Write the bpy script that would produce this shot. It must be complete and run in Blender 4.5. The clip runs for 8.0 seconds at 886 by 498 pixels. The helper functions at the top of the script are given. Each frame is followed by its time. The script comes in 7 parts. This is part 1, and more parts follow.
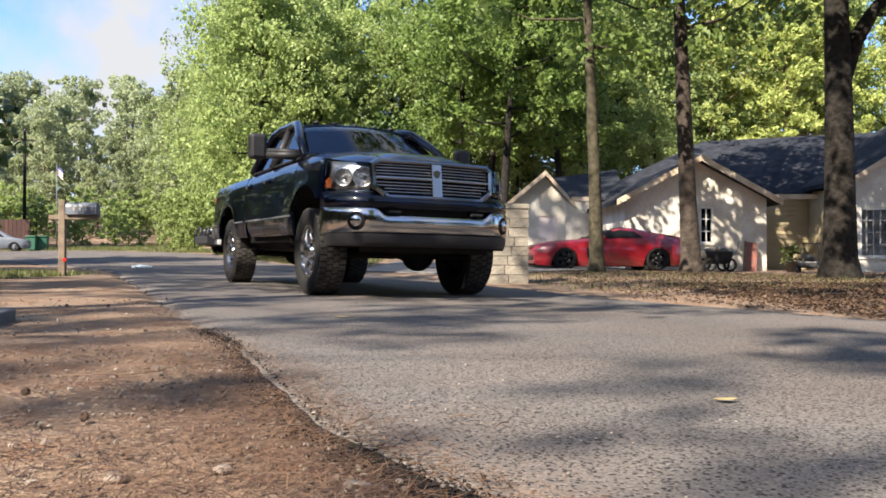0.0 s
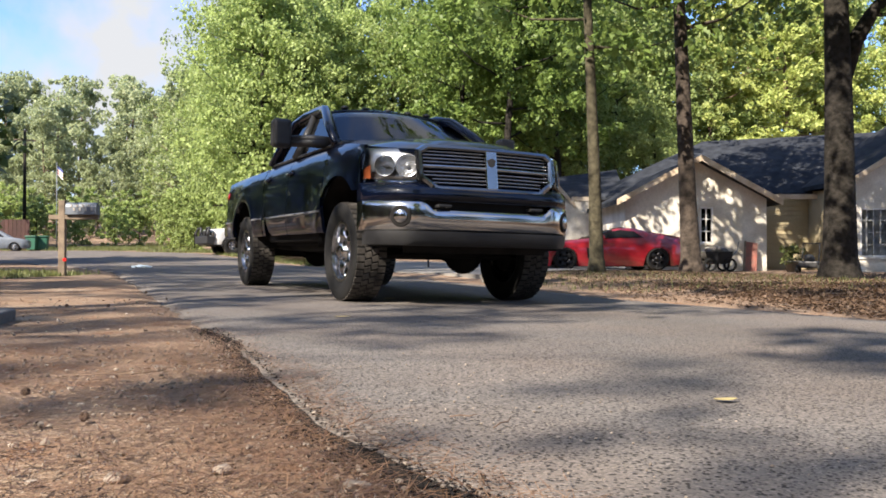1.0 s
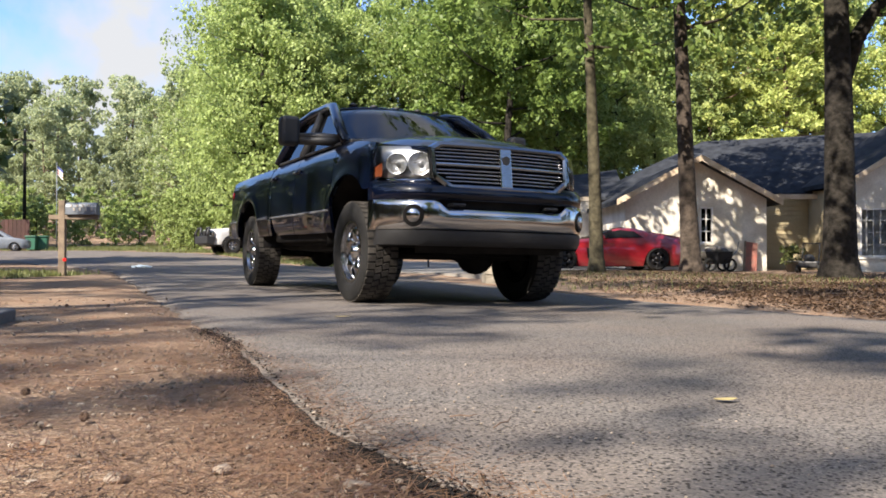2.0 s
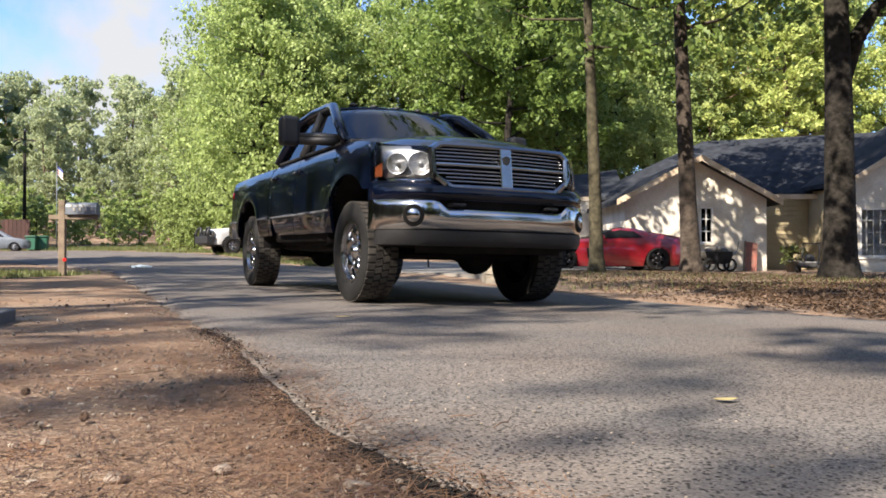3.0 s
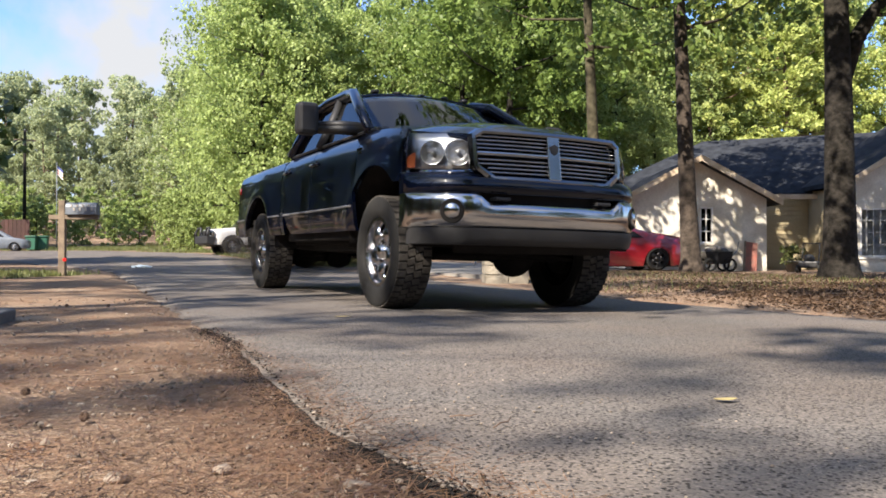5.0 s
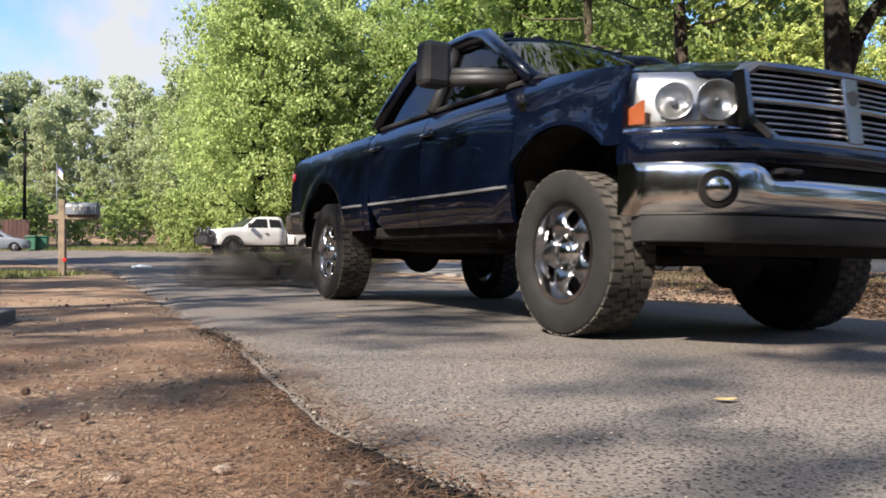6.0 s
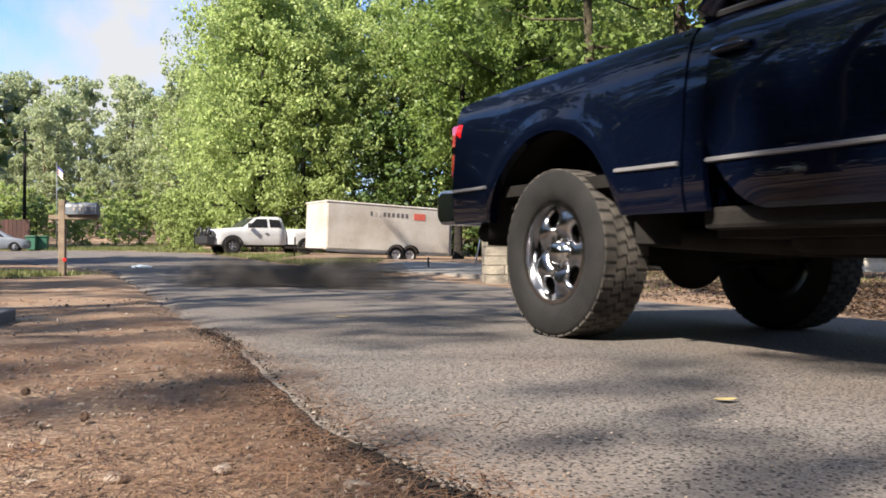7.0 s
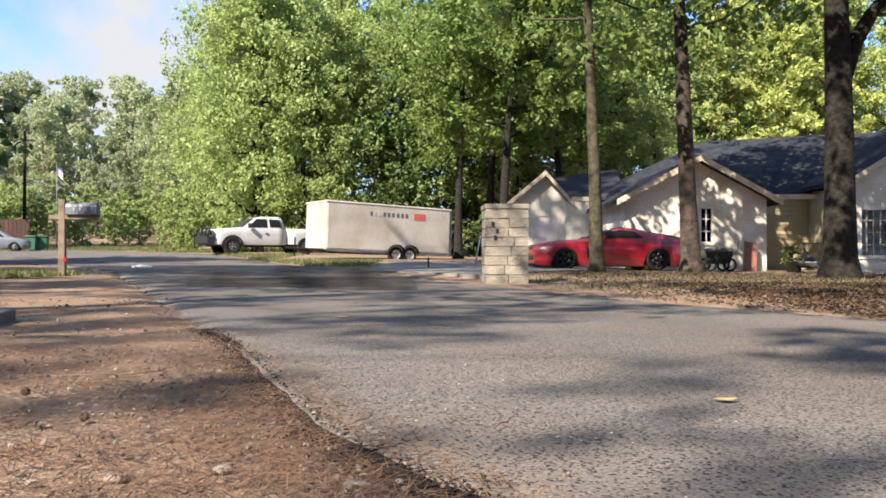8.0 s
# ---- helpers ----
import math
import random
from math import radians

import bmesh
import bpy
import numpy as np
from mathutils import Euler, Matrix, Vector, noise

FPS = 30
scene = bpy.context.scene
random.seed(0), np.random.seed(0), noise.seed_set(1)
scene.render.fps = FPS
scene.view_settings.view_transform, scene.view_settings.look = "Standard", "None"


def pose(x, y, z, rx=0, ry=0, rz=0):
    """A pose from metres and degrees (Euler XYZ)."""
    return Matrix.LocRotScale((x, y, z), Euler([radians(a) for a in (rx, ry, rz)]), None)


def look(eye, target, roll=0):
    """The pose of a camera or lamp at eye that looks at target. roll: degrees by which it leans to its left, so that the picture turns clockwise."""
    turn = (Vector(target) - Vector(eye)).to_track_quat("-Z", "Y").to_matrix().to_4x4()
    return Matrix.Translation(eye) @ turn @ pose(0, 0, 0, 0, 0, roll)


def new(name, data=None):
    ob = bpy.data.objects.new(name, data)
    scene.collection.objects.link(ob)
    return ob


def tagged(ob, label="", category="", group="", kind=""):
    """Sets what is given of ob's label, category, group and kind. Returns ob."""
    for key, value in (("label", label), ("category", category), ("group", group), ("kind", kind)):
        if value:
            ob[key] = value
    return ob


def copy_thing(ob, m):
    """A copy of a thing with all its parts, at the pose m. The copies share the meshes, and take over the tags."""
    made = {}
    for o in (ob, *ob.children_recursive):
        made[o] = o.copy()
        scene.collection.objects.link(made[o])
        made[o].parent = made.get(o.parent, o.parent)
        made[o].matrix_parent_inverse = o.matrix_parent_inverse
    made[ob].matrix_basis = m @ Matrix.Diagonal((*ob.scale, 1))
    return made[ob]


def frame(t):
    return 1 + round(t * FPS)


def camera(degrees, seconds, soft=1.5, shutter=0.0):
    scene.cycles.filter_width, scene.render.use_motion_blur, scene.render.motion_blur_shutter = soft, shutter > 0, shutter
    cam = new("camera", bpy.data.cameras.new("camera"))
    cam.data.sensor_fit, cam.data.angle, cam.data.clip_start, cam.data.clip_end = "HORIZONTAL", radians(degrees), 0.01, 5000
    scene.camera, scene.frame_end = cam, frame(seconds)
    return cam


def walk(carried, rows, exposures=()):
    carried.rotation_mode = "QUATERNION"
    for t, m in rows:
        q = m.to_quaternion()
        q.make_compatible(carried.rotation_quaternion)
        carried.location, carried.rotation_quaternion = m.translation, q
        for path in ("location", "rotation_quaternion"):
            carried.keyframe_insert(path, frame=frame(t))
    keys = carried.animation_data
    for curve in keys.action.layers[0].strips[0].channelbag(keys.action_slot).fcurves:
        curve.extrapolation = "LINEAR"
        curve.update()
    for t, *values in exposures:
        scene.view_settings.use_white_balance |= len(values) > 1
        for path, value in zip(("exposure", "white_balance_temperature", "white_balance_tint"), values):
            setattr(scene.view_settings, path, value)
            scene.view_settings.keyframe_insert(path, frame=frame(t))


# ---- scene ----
cam = camera(56.47, 8.0, soft=1.7, shutter=0.12)
EYE = (0.0, 0.0, 0.41)
CAM_POSE = pose(*EYE, 90.578, 0, 0)
walk(cam, [(0.0, CAM_POSE), (8.0, CAM_POSE)])

# ---- light ----
SUN_AZ, SUN_EL = math.atan2(-0.62, -0.78), radians(41)
world = bpy.data.worlds.new("world")
scene.world = world
world.use_nodes = True


def build_sky():
    nt = world.node_tree
    nt.nodes.clear()
    out = nt.nodes.new("ShaderNodeOutputWorld")
    bg = nt.nodes.new("ShaderNodeBackground")
    sky = nt.nodes.new("ShaderNodeTexSky")
    sky.sky_type, sky.sun_disc = "NISHITA", False
    sky.sun_elevation, sky.sun_rotation = SUN_EL, SUN_AZ
    cloud = nt.nodes.new("ShaderNodeTexNoise")
    cloud.noise_dimensions = "4D"
    cloud.inputs["W"].default_value = 2.6
    cloud.inputs["Scale"].default_value = 4.5
    cloud.inputs["Detail"].default_value = 7
    cloud.inputs["Roughness"].default_value = 0.55
    ramp = nt.nodes.new("ShaderNodeValToRGB")
    ramp.color_ramp.elements[0].position, ramp.color_ramp.elements[1].position = 0.47, 0.63
    mix = nt.nodes.new("ShaderNodeMix")
    mix.data_type = "RGBA"
    mix.inputs["B"].default_value = (1.72, 1.75, 1.82, 1)
    bg.inputs["Strength"].default_value = 0.135
    nt.links.new(cloud.outputs["Fac"], ramp.inputs["Fac"])
    nt.links.new(ramp.outputs["Color"], mix.inputs["Factor"])
    deep = nt.nodes.new("ShaderNodeMix")
    deep.data_type, deep.blend_type = "RGBA", "MULTIPLY"
    deep.inputs["Factor"].default_value = 1.0
    deep.inputs["B"].default_value = (0.42, 0.52, 0.72, 1)
    nt.links.new(sky.outputs["Color"], deep.inputs["A"])
    nt.links.new(deep.outputs["Result"], mix.inputs["A"])
    nt.links.new(mix.outputs["Result"], bg.inputs["Color"])
    nt.links.new(bg.outputs["Background"], out.inputs["Surface"])


build_sky()
sun = new("sun", bpy.data.lights.new("sun", "SUN"))
sun.data.energy, sun.data.angle, sun.data.color = 4.1, radians(0.55), (1.0, 0.895, 0.765)
sun.matrix_world = look((0, 0, 30), (-math.sin(SUN_AZ) * math.cos(SUN_EL), -math.cos(SUN_AZ) * math.cos(SUN_EL), 30 - math.sin(SUN_EL)))
scene.view_settings.exposure = 1.83


# ---- materials ----
def mat(name, color=(0.5, 0.5, 0.5), rough=0.6, metal=0.0, var=0.25, scale=6.0, bump=0.0, bump_scale=40.0, color2=None, coat=0.0, detail=5, lo=0.35, hi=0.65, per_object=0.0, rough_var=0.0, spec=0.5):
    """Principled surface with two scales of noise in colour, optional bump and clear coat."""
    m = bpy.data.materials.new(name)
    m.use_nodes = True
    nt = m.node_tree
    b = nt.nodes["Principled BSDF"]
    b.inputs["Roughness"].default_value, b.inputs["Metallic"].default_value = rough, metal
    b.inputs["Coat Weight"].default_value, b.inputs["Coat Roughness"].default_value = coat, 0.03
    b.inputs["Specular IOR Level"].default_value = spec
    tc = nt.nodes.new("ShaderNodeTexCoord")
    n1 = nt.nodes.new("ShaderNodeTexNoise")
    n1.inputs["Scale"].default_value, n1.inputs["Detail"].default_value = scale, detail
    nt.links.new(tc.outputs["Object"], n1.inputs["Vector"])
    ramp = nt.nodes.new("ShaderNodeValToRGB")
    c2 = color2 or tuple(c * (1 - var) for c in color)
    ramp.color_ramp.elements[0].position, ramp.color_ramp.elements[1].position = lo, hi
    ramp.color_ramp.elements[0].color, ramp.color_ramp.elements[1].color = (*c2, 1), (*color, 1)
    nt.links.new(n1.outputs["Fac"], ramp.inputs["Fac"])
    col = ramp.outputs["Color"]
    n2 = nt.nodes.new("ShaderNodeTexNoise")
    n2.inputs["Scale"].default_value, n2.inputs["Detail"].default_value = scale * 11, 3
    nt.links.new(tc.outputs["Object"], n2.inputs["Vector"])
    hsv = nt.nodes.new("ShaderNodeHueSaturation")
    rng = nt.nodes.new("ShaderNodeMapRange")
    rng.inputs["To Min"].default_value, rng.inputs["To Max"].default_value = 1 - var * 0.7, 1 + var * 0.7
    rng.inputs["From Min"].default_value, rng.inputs["From Max"].default_value = 0.3, 0.7
    nt.links.new(n2.outputs["Fac"], rng.inputs["Value"])
    value = rng.outputs["Result"]
    if per_object:
        info = nt.nodes.new("ShaderNodeObjectInfo")
        r2 = nt.nodes.new("ShaderNodeMapRange")
        r2.inputs["To Min"].default_value, r2.inputs["To Max"].default_value = 1 - per_object, 1 + per_object
        nt.links.new(info.outputs["Random"], r2.inputs["Value"])
        mul = nt.nodes.new("ShaderNodeMath")
        mul.operation = "MULTIPLY"
        nt.links.new(value, mul.inputs[0])
        nt.links.new(r2.outputs["Result"], mul.inputs[1])
        value = mul.outputs["Value"]
    nt.links.new(col, hsv.inputs["Color"])
    nt.links.new(value, hsv.inputs["Value"])
    nt.links.new(hsv.outputs["Color"], b.inputs["Base Color"])
    if rough_var:
        rr = nt.nodes.new("ShaderNodeMapRange")
        rr.inputs["To Min"].default_value, rr.inputs["To Max"].default_value = max(0.02, rough - rough_var), min(1, rough + rough_var)
        nt.links.new(n1.outputs["Fac"], rr.inputs["Value"])
        nt.links.new(rr.outputs["Result"], b.inputs["Roughness"])
    if bump:
        n3 = nt.nodes.new("ShaderNodeTexNoise")
        n3.inputs["Scale"].default_value, n3.inputs["Detail"].default_value = bump_scale, 4
        nt.links.new(tc.outputs["Object"], n3.inputs["Vector"])
        bp = nt.nodes.new("ShaderNodeBump")
        bp.inputs["Strength"].default_value, bp.inputs["Distance"].default_value = 1.0, bump
        nt.links.new(n3.outputs["Fac"], bp.inputs["Height"])
        nt.links.new(bp.outputs["Normal"], b.inputs["Normal"])
    return m


def leaf_mat(name, dark, light, spread=0.25, per_tree=0.15, translucent=0.35):
    """Leaves: diffuse and translucent, each leaf its own shade, each tree its own tone."""
    m = bpy.data.materials.new(name)
    m.use_nodes = True
    nt = m.node_tree
    b = nt.nodes["Principled BSDF"]
    b.inputs["Roughness"].default_value = 0.5
    b.inputs["Specular IOR Level"].default_value = 0.35
    geo = nt.nodes.new("ShaderNodeNewGeometry")
    ramp = nt.nodes.new("ShaderNodeValToRGB")
    ramp.color_ramp.elements[0].color, ramp.color_ramp.elements[1].color = (*dark, 1), (*light, 1)
    nt.links.new(geo.outputs["Random Per Island"], ramp.inputs["Fac"])
    info = nt.nodes.new("ShaderNodeObjectInfo")
    rng = nt.nodes.new("ShaderNodeMapRange")
    rng.inputs["To Min"].default_value, rng.inputs["To Max"].default_value = 1 - per_tree, 1 + per_tree
    nt.links.new(info.outputs["Random"], rng.inputs["Value"])
    hsv = nt.nodes.new("ShaderNodeHueSaturation")
    nt.links.new(ramp.outputs["Color"], hsv.inputs["Color"])
    nt.links.new(rng.outputs["Result"], hsv.inputs["Value"])
    nt.links.new(hsv.outputs["Color"], b.inputs["Base Color"])
    tr = nt.nodes.new("ShaderNodeBsdfTranslucent")
    nt.links.new(hsv.outputs["Color"], tr.inputs["Color"])
    mix = nt.nodes.new("ShaderNodeMixShader")
    mix.inputs["Fac"].default_value = translucent
    nt.links.new(b.outputs["BSDF"], mix.inputs[1])
    nt.links.new(tr.outputs["BSDF"], mix.inputs[2])
    nt.links.new(mix.outputs["Shader"], nt.nodes["Material Output"].inputs["Surface"])
    return m


def ground_mat():
    """Sandy, needle-strewn dirt: reddish straw over grey-brown soil, with fine grit."""
    m = bpy.data.materials.new("needle_strewn_dirt")
    m.use_nodes = True
    nt = m.node_tree
    b = nt.nodes["Principled BSDF"]
    b.inputs["Roughness"].default_value = 0.95
    b.inputs["Specular IOR Level"].default_value = 0.15
    tc = nt.nodes.new("ShaderNodeTexCoord")

    def noise_fac(scale, detail, lo, hi, squash=None):
        n = nt.nodes.new("ShaderNodeTexNoise")
        n.inputs["Scale"].default_value, n.inputs["Detail"].default_value = scale, detail
        n.inputs["Roughness"].default_value = 0.6
        src = tc.outputs["Object"]
        if squash:
            mp = nt.nodes.new("ShaderNodeMapping")
            mp.inputs["Scale"].default_value = squash
            nt.links.new(src, mp.inputs["Vector"])
            src = mp.outputs["Vector"]
        nt.links.new(src, n.inputs["Vector"])
        r = nt.nodes.new("ShaderNodeMapRange")
        r.inputs["From Min"].default_value, r.inputs["From Max"].default_value = lo, hi
        nt.links.new(n.outputs["Fac"], r.inputs["Value"])
        return n, r.outputs["Result"]

    def mixed(fac, a, c):
        x = nt.nodes.new("ShaderNodeMix")
        x.data_type = "RGBA"
        nt.links.new(fac, x.inputs["Factor"])
        for sock, v in (("A", a), ("B", c)):
            if isinstance(v, tuple):
                x.inputs[sock].default_value = (*v, 1)
            else:
                nt.links.new(v, x.inputs[sock])
        return x.outputs["Result"]

    _, patch = noise_fac(0.8, 6, 0.4, 0.62)
    col = mixed(patch, (0.275, 0.203, 0.15), (0.34, 0.232, 0.156))
    _, straw = noise_fac(5.0, 6, 0.47, 0.66)
    col = mixed(straw, col, (0.22, 0.115, 0.065))
    _, sand = noise_fac(1.7, 4, 0.56, 0.72)
    col = mixed(sand, col, (0.40, 0.32, 0.24))
    n, grit = noise_fac(55, 5, 0.35, 0.66)
    col = mixed(grit, (0.12, 0.085, 0.06), col)
    _, pale = noise_fac(120, 2, 0.62, 0.72)
    col = mixed(pale, col, (0.50, 0.42, 0.34))
    nt.links.new(col, b.inputs["Base Color"])
    bp = nt.nodes.new("ShaderNodeBump")
    bp.inputs["Distance"].default_value = 0.012
    nt.links.new(n.outputs["Fac"], bp.inputs["Height"])
    nt.links.new(bp.outputs["Normal"], b.inputs["Normal"])
    return m


def asphalt_mat():
    """Old chip-seal: pale worn stones in dark binder, with faded tracks."""
    m = bpy.data.materials.new("worn_chip_seal")
    m.use_nodes = True
    nt = m.node_tree
    b = nt.nodes["Principled BSDF"]
    b.inputs["Roughness"].default_value = 0.8
    b.inputs["Specular IOR Level"].default_value = 0.3
    tc = nt.nodes.new("ShaderNodeTexCoord")
    def cells(scale):
        v = nt.nodes.new("ShaderNodeTexVoronoi")
        v.inputs["Scale"].default_value = scale
        nt.links.new(tc.outputs["Object"], v.inputs["Vector"])
        c = nt.nodes.new("ShaderNodeSeparateColor")
        nt.links.new(v.outputs["Color"], c.inputs["Color"])
        return v, c

    def span(src, lo, hi, to_lo=0.0, to_hi=1.0):
        r = nt.nodes.new("ShaderNodeMapRange")
        for key, v in (("From Min", lo), ("From Max", hi), ("To Min", to_lo), ("To Max", to_hi)):
            r.inputs[key].default_value = v
        nt.links.new(src, r.inputs["Value"])
        return r.outputs["Result"]

    def times(p, q):
        x = nt.nodes.new("ShaderNodeMath")
        x.operation = "MULTIPLY"
        nt.links.new(p, x.inputs[0])
        nt.links.new(q, x.inputs[1])
        return x.outputs["Value"]

    vor, sep = cells(170)
    stone = nt.nodes.new("ShaderNodeValToRGB")
    cr = stone.color_ramp
    cr.elements[0].position, cr.elements[0].color = 0.0, (0.115, 0.105, 0.098, 1)
    cr.elements[1].position, cr.elements[1].color = 1.0, (0.34, 0.305, 0.275, 1)
    for p, c in ((0.25, (0.185, 0.168, 0.155, 1)), (0.85, (0.245, 0.22, 0.20, 1))):
        e = cr.elements.new(p)
        e.color = c
    nt.links.new(sep.outputs["Red"], stone.inputs["Fac"])
    # small dark pits where stones have come out
    pit, psep = cells(64)
    hole = times(span(pit.outputs["Distance"], 0.40, 0.24), span(psep.outputs["Green"], 0.50, 0.44))
    pit2, psep2 = cells(105)
    hole2 = times(span(pit2.outputs["Distance"], 0.44, 0.26), span(psep2.outputs["Green"], 0.48, 0.42))
    whole = nt.nodes.new("ShaderNodeMath")
    whole.operation = "MAXIMUM"
    nt.links.new(hole, whole.inputs[0])
    nt.links.new(hole2, whole.inputs[1])
    gap = nt.nodes.new("ShaderNodeMapRange")
    gap.inputs["To Min"].default_value, gap.inputs["To Max"].default_value = 1.0, 0.12
    nt.links.new(whole.outputs["Value"], gap.inputs["Value"])
    big = nt.nodes.new("ShaderNodeTexNoise")
    big.inputs["Scale"].default_value, big.inputs["Detail"].default_value = 0.55, 6
    nt.links.new(tc.outputs["Object"], big.inputs["Vector"])
    tone = nt.nodes.new("ShaderNodeMapRange")
    tone.inputs["From Min"].default_value, tone.inputs["From Max"].default_value = 0.3, 0.7
    tone.inputs["To Min"].default_value, tone.inputs["To Max"].default_value = 0.48, 0.71
    nt.links.new(big.outputs["Fac"], tone.inputs["Value"])
    mul = nt.nodes.new("ShaderNodeMath")
    mul.operation = "MULTIPLY"
    nt.links.new(gap.outputs["Result"], mul.inputs[0])
    nt.links.new(tone.outputs["Result"], mul.inputs[1])
    hsv = nt.nodes.new("ShaderNodeHueSaturation")
    nt.links.new(stone.outputs["Color"], hsv.inputs["Color"])
    nt.links.new(mul.outputs["Value"], hsv.inputs["Value"])
    # grey and dusty beige stretches
    dust = nt.nodes.new("ShaderNodeTexNoise")
    dust.inputs["Scale"].default_value, dust.inputs["Detail"].default_value = 0.9, 4
    nt.links.new(tc.outputs["Object"], dust.inputs["Vector"])
    tint = nt.nodes.new("ShaderNodeMix")
    tint.data_type, tint.blend_type = "RGBA", "MULTIPLY"
    tint.inputs["B"].default_value = (1.05, 0.98, 0.93, 1)
    nt.links.new(span(dust.outputs["Fac"], 0.4, 0.62), tint.inputs["Factor"])
    nt.links.new(hsv.outputs["Color"], tint.inputs["A"])
    nt.links.new(tint.outputs["Result"], b.inputs["Base Color"])
    bp = nt.nodes.new("ShaderNodeBump")
    bp.inputs["Distance"].default_value, bp.inputs["Strength"].default_value = 0.003, 0.7
    bp.invert = True
    nt.links.new(whole.outputs["Value"], bp.inputs["Height"])
    nt.links.new(bp.outputs["Normal"], b.inputs["Normal"])
    return m


M_DIRT, M_ROAD = ground_mat(), asphalt_mat()
M_OLDCONC = mat("stained_concrete", (0.14, 0.14, 0.145), 0.9, var=0.25, scale=3, bump=0.003, bump_scale=60)
M_CONC = mat("pale_concrete", (0.21, 0.195, 0.175), 0.85, var=0.2, scale=1.5, bump=0.003, bump_scale=60)
M_MOSSBARK = mat("mossy_pale_bark", (0.082, 0.072, 0.046), 0.95, color2=(0.032, 0.028, 0.018), var=0.3, scale=7, bump=0.02, bump_scale=14, spec=0.2)
M_OAKBARK = mat("brown_oak_bark", (0.075, 0.059, 0.047), 0.95, color2=(0.026, 0.021, 0.017), var=0.35, scale=6, bump=0.03, bump_scale=12, spec=0.2)
M_BARK = mat("grey_brown_bark", (0.03, 0.026, 0.022), 0.95, color2=(0.010, 0.009, 0.007), var=0.35, scale=9, bump=0.03, bump_scale=14, spec=0.2)
M_PINEBARK = mat("reddish_pine_bark", (0.17, 0.115, 0.085), 0.95, color2=(0.055, 0.038, 0.03), var=0.35, scale=7, bump=0.03, bump_scale=11, spec=0.2)
M_LEAF = leaf_mat("broad_leaves", (0.25, 0.315, 0.105), (0.385, 0.475, 0.165), translucent=0.5)
M_LEAF_DARK = leaf_mat("oak_leaves", (0.115, 0.175, 0.042), (0.215, 0.295, 0.074), translucent=0.48)
M_LEAF_PINE = leaf_mat("pine_needles", (0.24, 0.30, 0.08), (0.47, 0.51, 0.16), translucent=0.42)
# far leaves: a lighter, greyer base colour stands in for haze
M_LEAF_FAR = leaf_mat("haze_paled_leaves", (0.28, 0.33, 0.18), (0.41, 0.45, 0.245), translucent=0.45)
M_GRASS = leaf_mat("grass_blades", (0.06, 0.085, 0.025), (0.18, 0.19, 0.065), translucent=0.25)
# broken bitumen, its colour darkened further for the shadow under the lip
M_BITUMEN = mat("bitumen_edge_with_shadow", (0.02, 0.018, 0.017), 0.95, color2=(0.008, 0.007, 0.007), var=0.4, scale=40, bump=0.006, bump_scale=90, spec=0.2)
# brown leaves, with the bank's canopy shade mixed into their colour
M_LEAFFALL = leaf_mat("shaded_brown_fallen_leaves", (0.04, 0.027, 0.018), (0.165, 0.105, 0.065), translucent=0.1)
M_STRAW = leaf_mat("rusty_pine_straw", (0.08, 0.038, 0.022), (0.24, 0.13, 0.075), translucent=0.1)
M_LITTER = leaf_mat("dry_needles", (0.09, 0.048, 0.028), (0.25, 0.15, 0.085), translucent=0.1)


# ---- building blocks ----
def part(name, bm, material, parent=None, label="", smooth=False, bevel=0.0):
    me = bpy.data.meshes.new(name)
    bmesh.ops.recalc_face_normals(bm, faces=bm.faces)
    bm.to_mesh(me)
    bm.free()
    me.materials.append(material)
    if smooth:
        me.polygons.foreach_set("use_smooth", [True] * len(me.polygons))
    ob = new(name, me)
    if parent:
        ob.parent = parent
    if bevel:
        bv = ob.modifiers.new("bevel", "BEVEL")
        bv.width, bv.segments, bv.limit_method, bv.angle_limit = bevel, 2, "ANGLE", radians(35)
    if label:
        ob["label"] = label
    return ob


def box(bm, x0, x1, y0, y1, z0, z1, m=None):
    vs = [bm.verts.new((x, y, z)) for z in (z0, z1) for x, y in ((x0, y0), (x1, y0), (x1, y1), (x0, y1))]
    for f in ((0, 3, 2, 1), (4, 5, 6, 7), (0, 1, 5, 4), (1, 2, 6, 5), (2, 3, 7, 6), (3, 0, 4, 7)):
        bm.faces.new([vs[i] for i in f])
    if m:
        for v in vs:
            v.co = m @ v.co
    return vs


def tube(bm, pts, radii, n=10, cap=True):
    """A tube along pts with a radius at each."""
    pts = [Vector(p) for p in pts]
    rings = []
    for i, p in enumerate(pts):
        d = (pts[min(i + 1, len(pts) - 1)] - pts[max(i - 1, 0)]).normalized()
        a = d.orthogonal().normalized() if abs(d.z) < 0.99 else Vector((1, 0, 0))
        if i and abs(d.z) < 0.99:
            a = (prev_a - d * prev_a.dot(d)).normalized()
        elif abs(d.z) >= 0.99:
            a = (Vector((1, 0, 0)) - d * d.x).normalized()
        prev_a = a
        c = d.cross(a)
        rings.append([bm.verts.new(p + (a * math.cos(2 * math.pi * k / n) + c * math.sin(2 * math.pi * k / n)) * radii[i]) for k in range(n)])
    for r0, r1 in zip(rings, rings[1:]):
        for k in range(n):
            bm.faces.new((r0[k], r0[(k + 1) % n], r1[(k + 1) % n], r1[k]))
    if cap:
        bm.faces.new(rings[0][::-1])
        bm.faces.new(rings[-1])


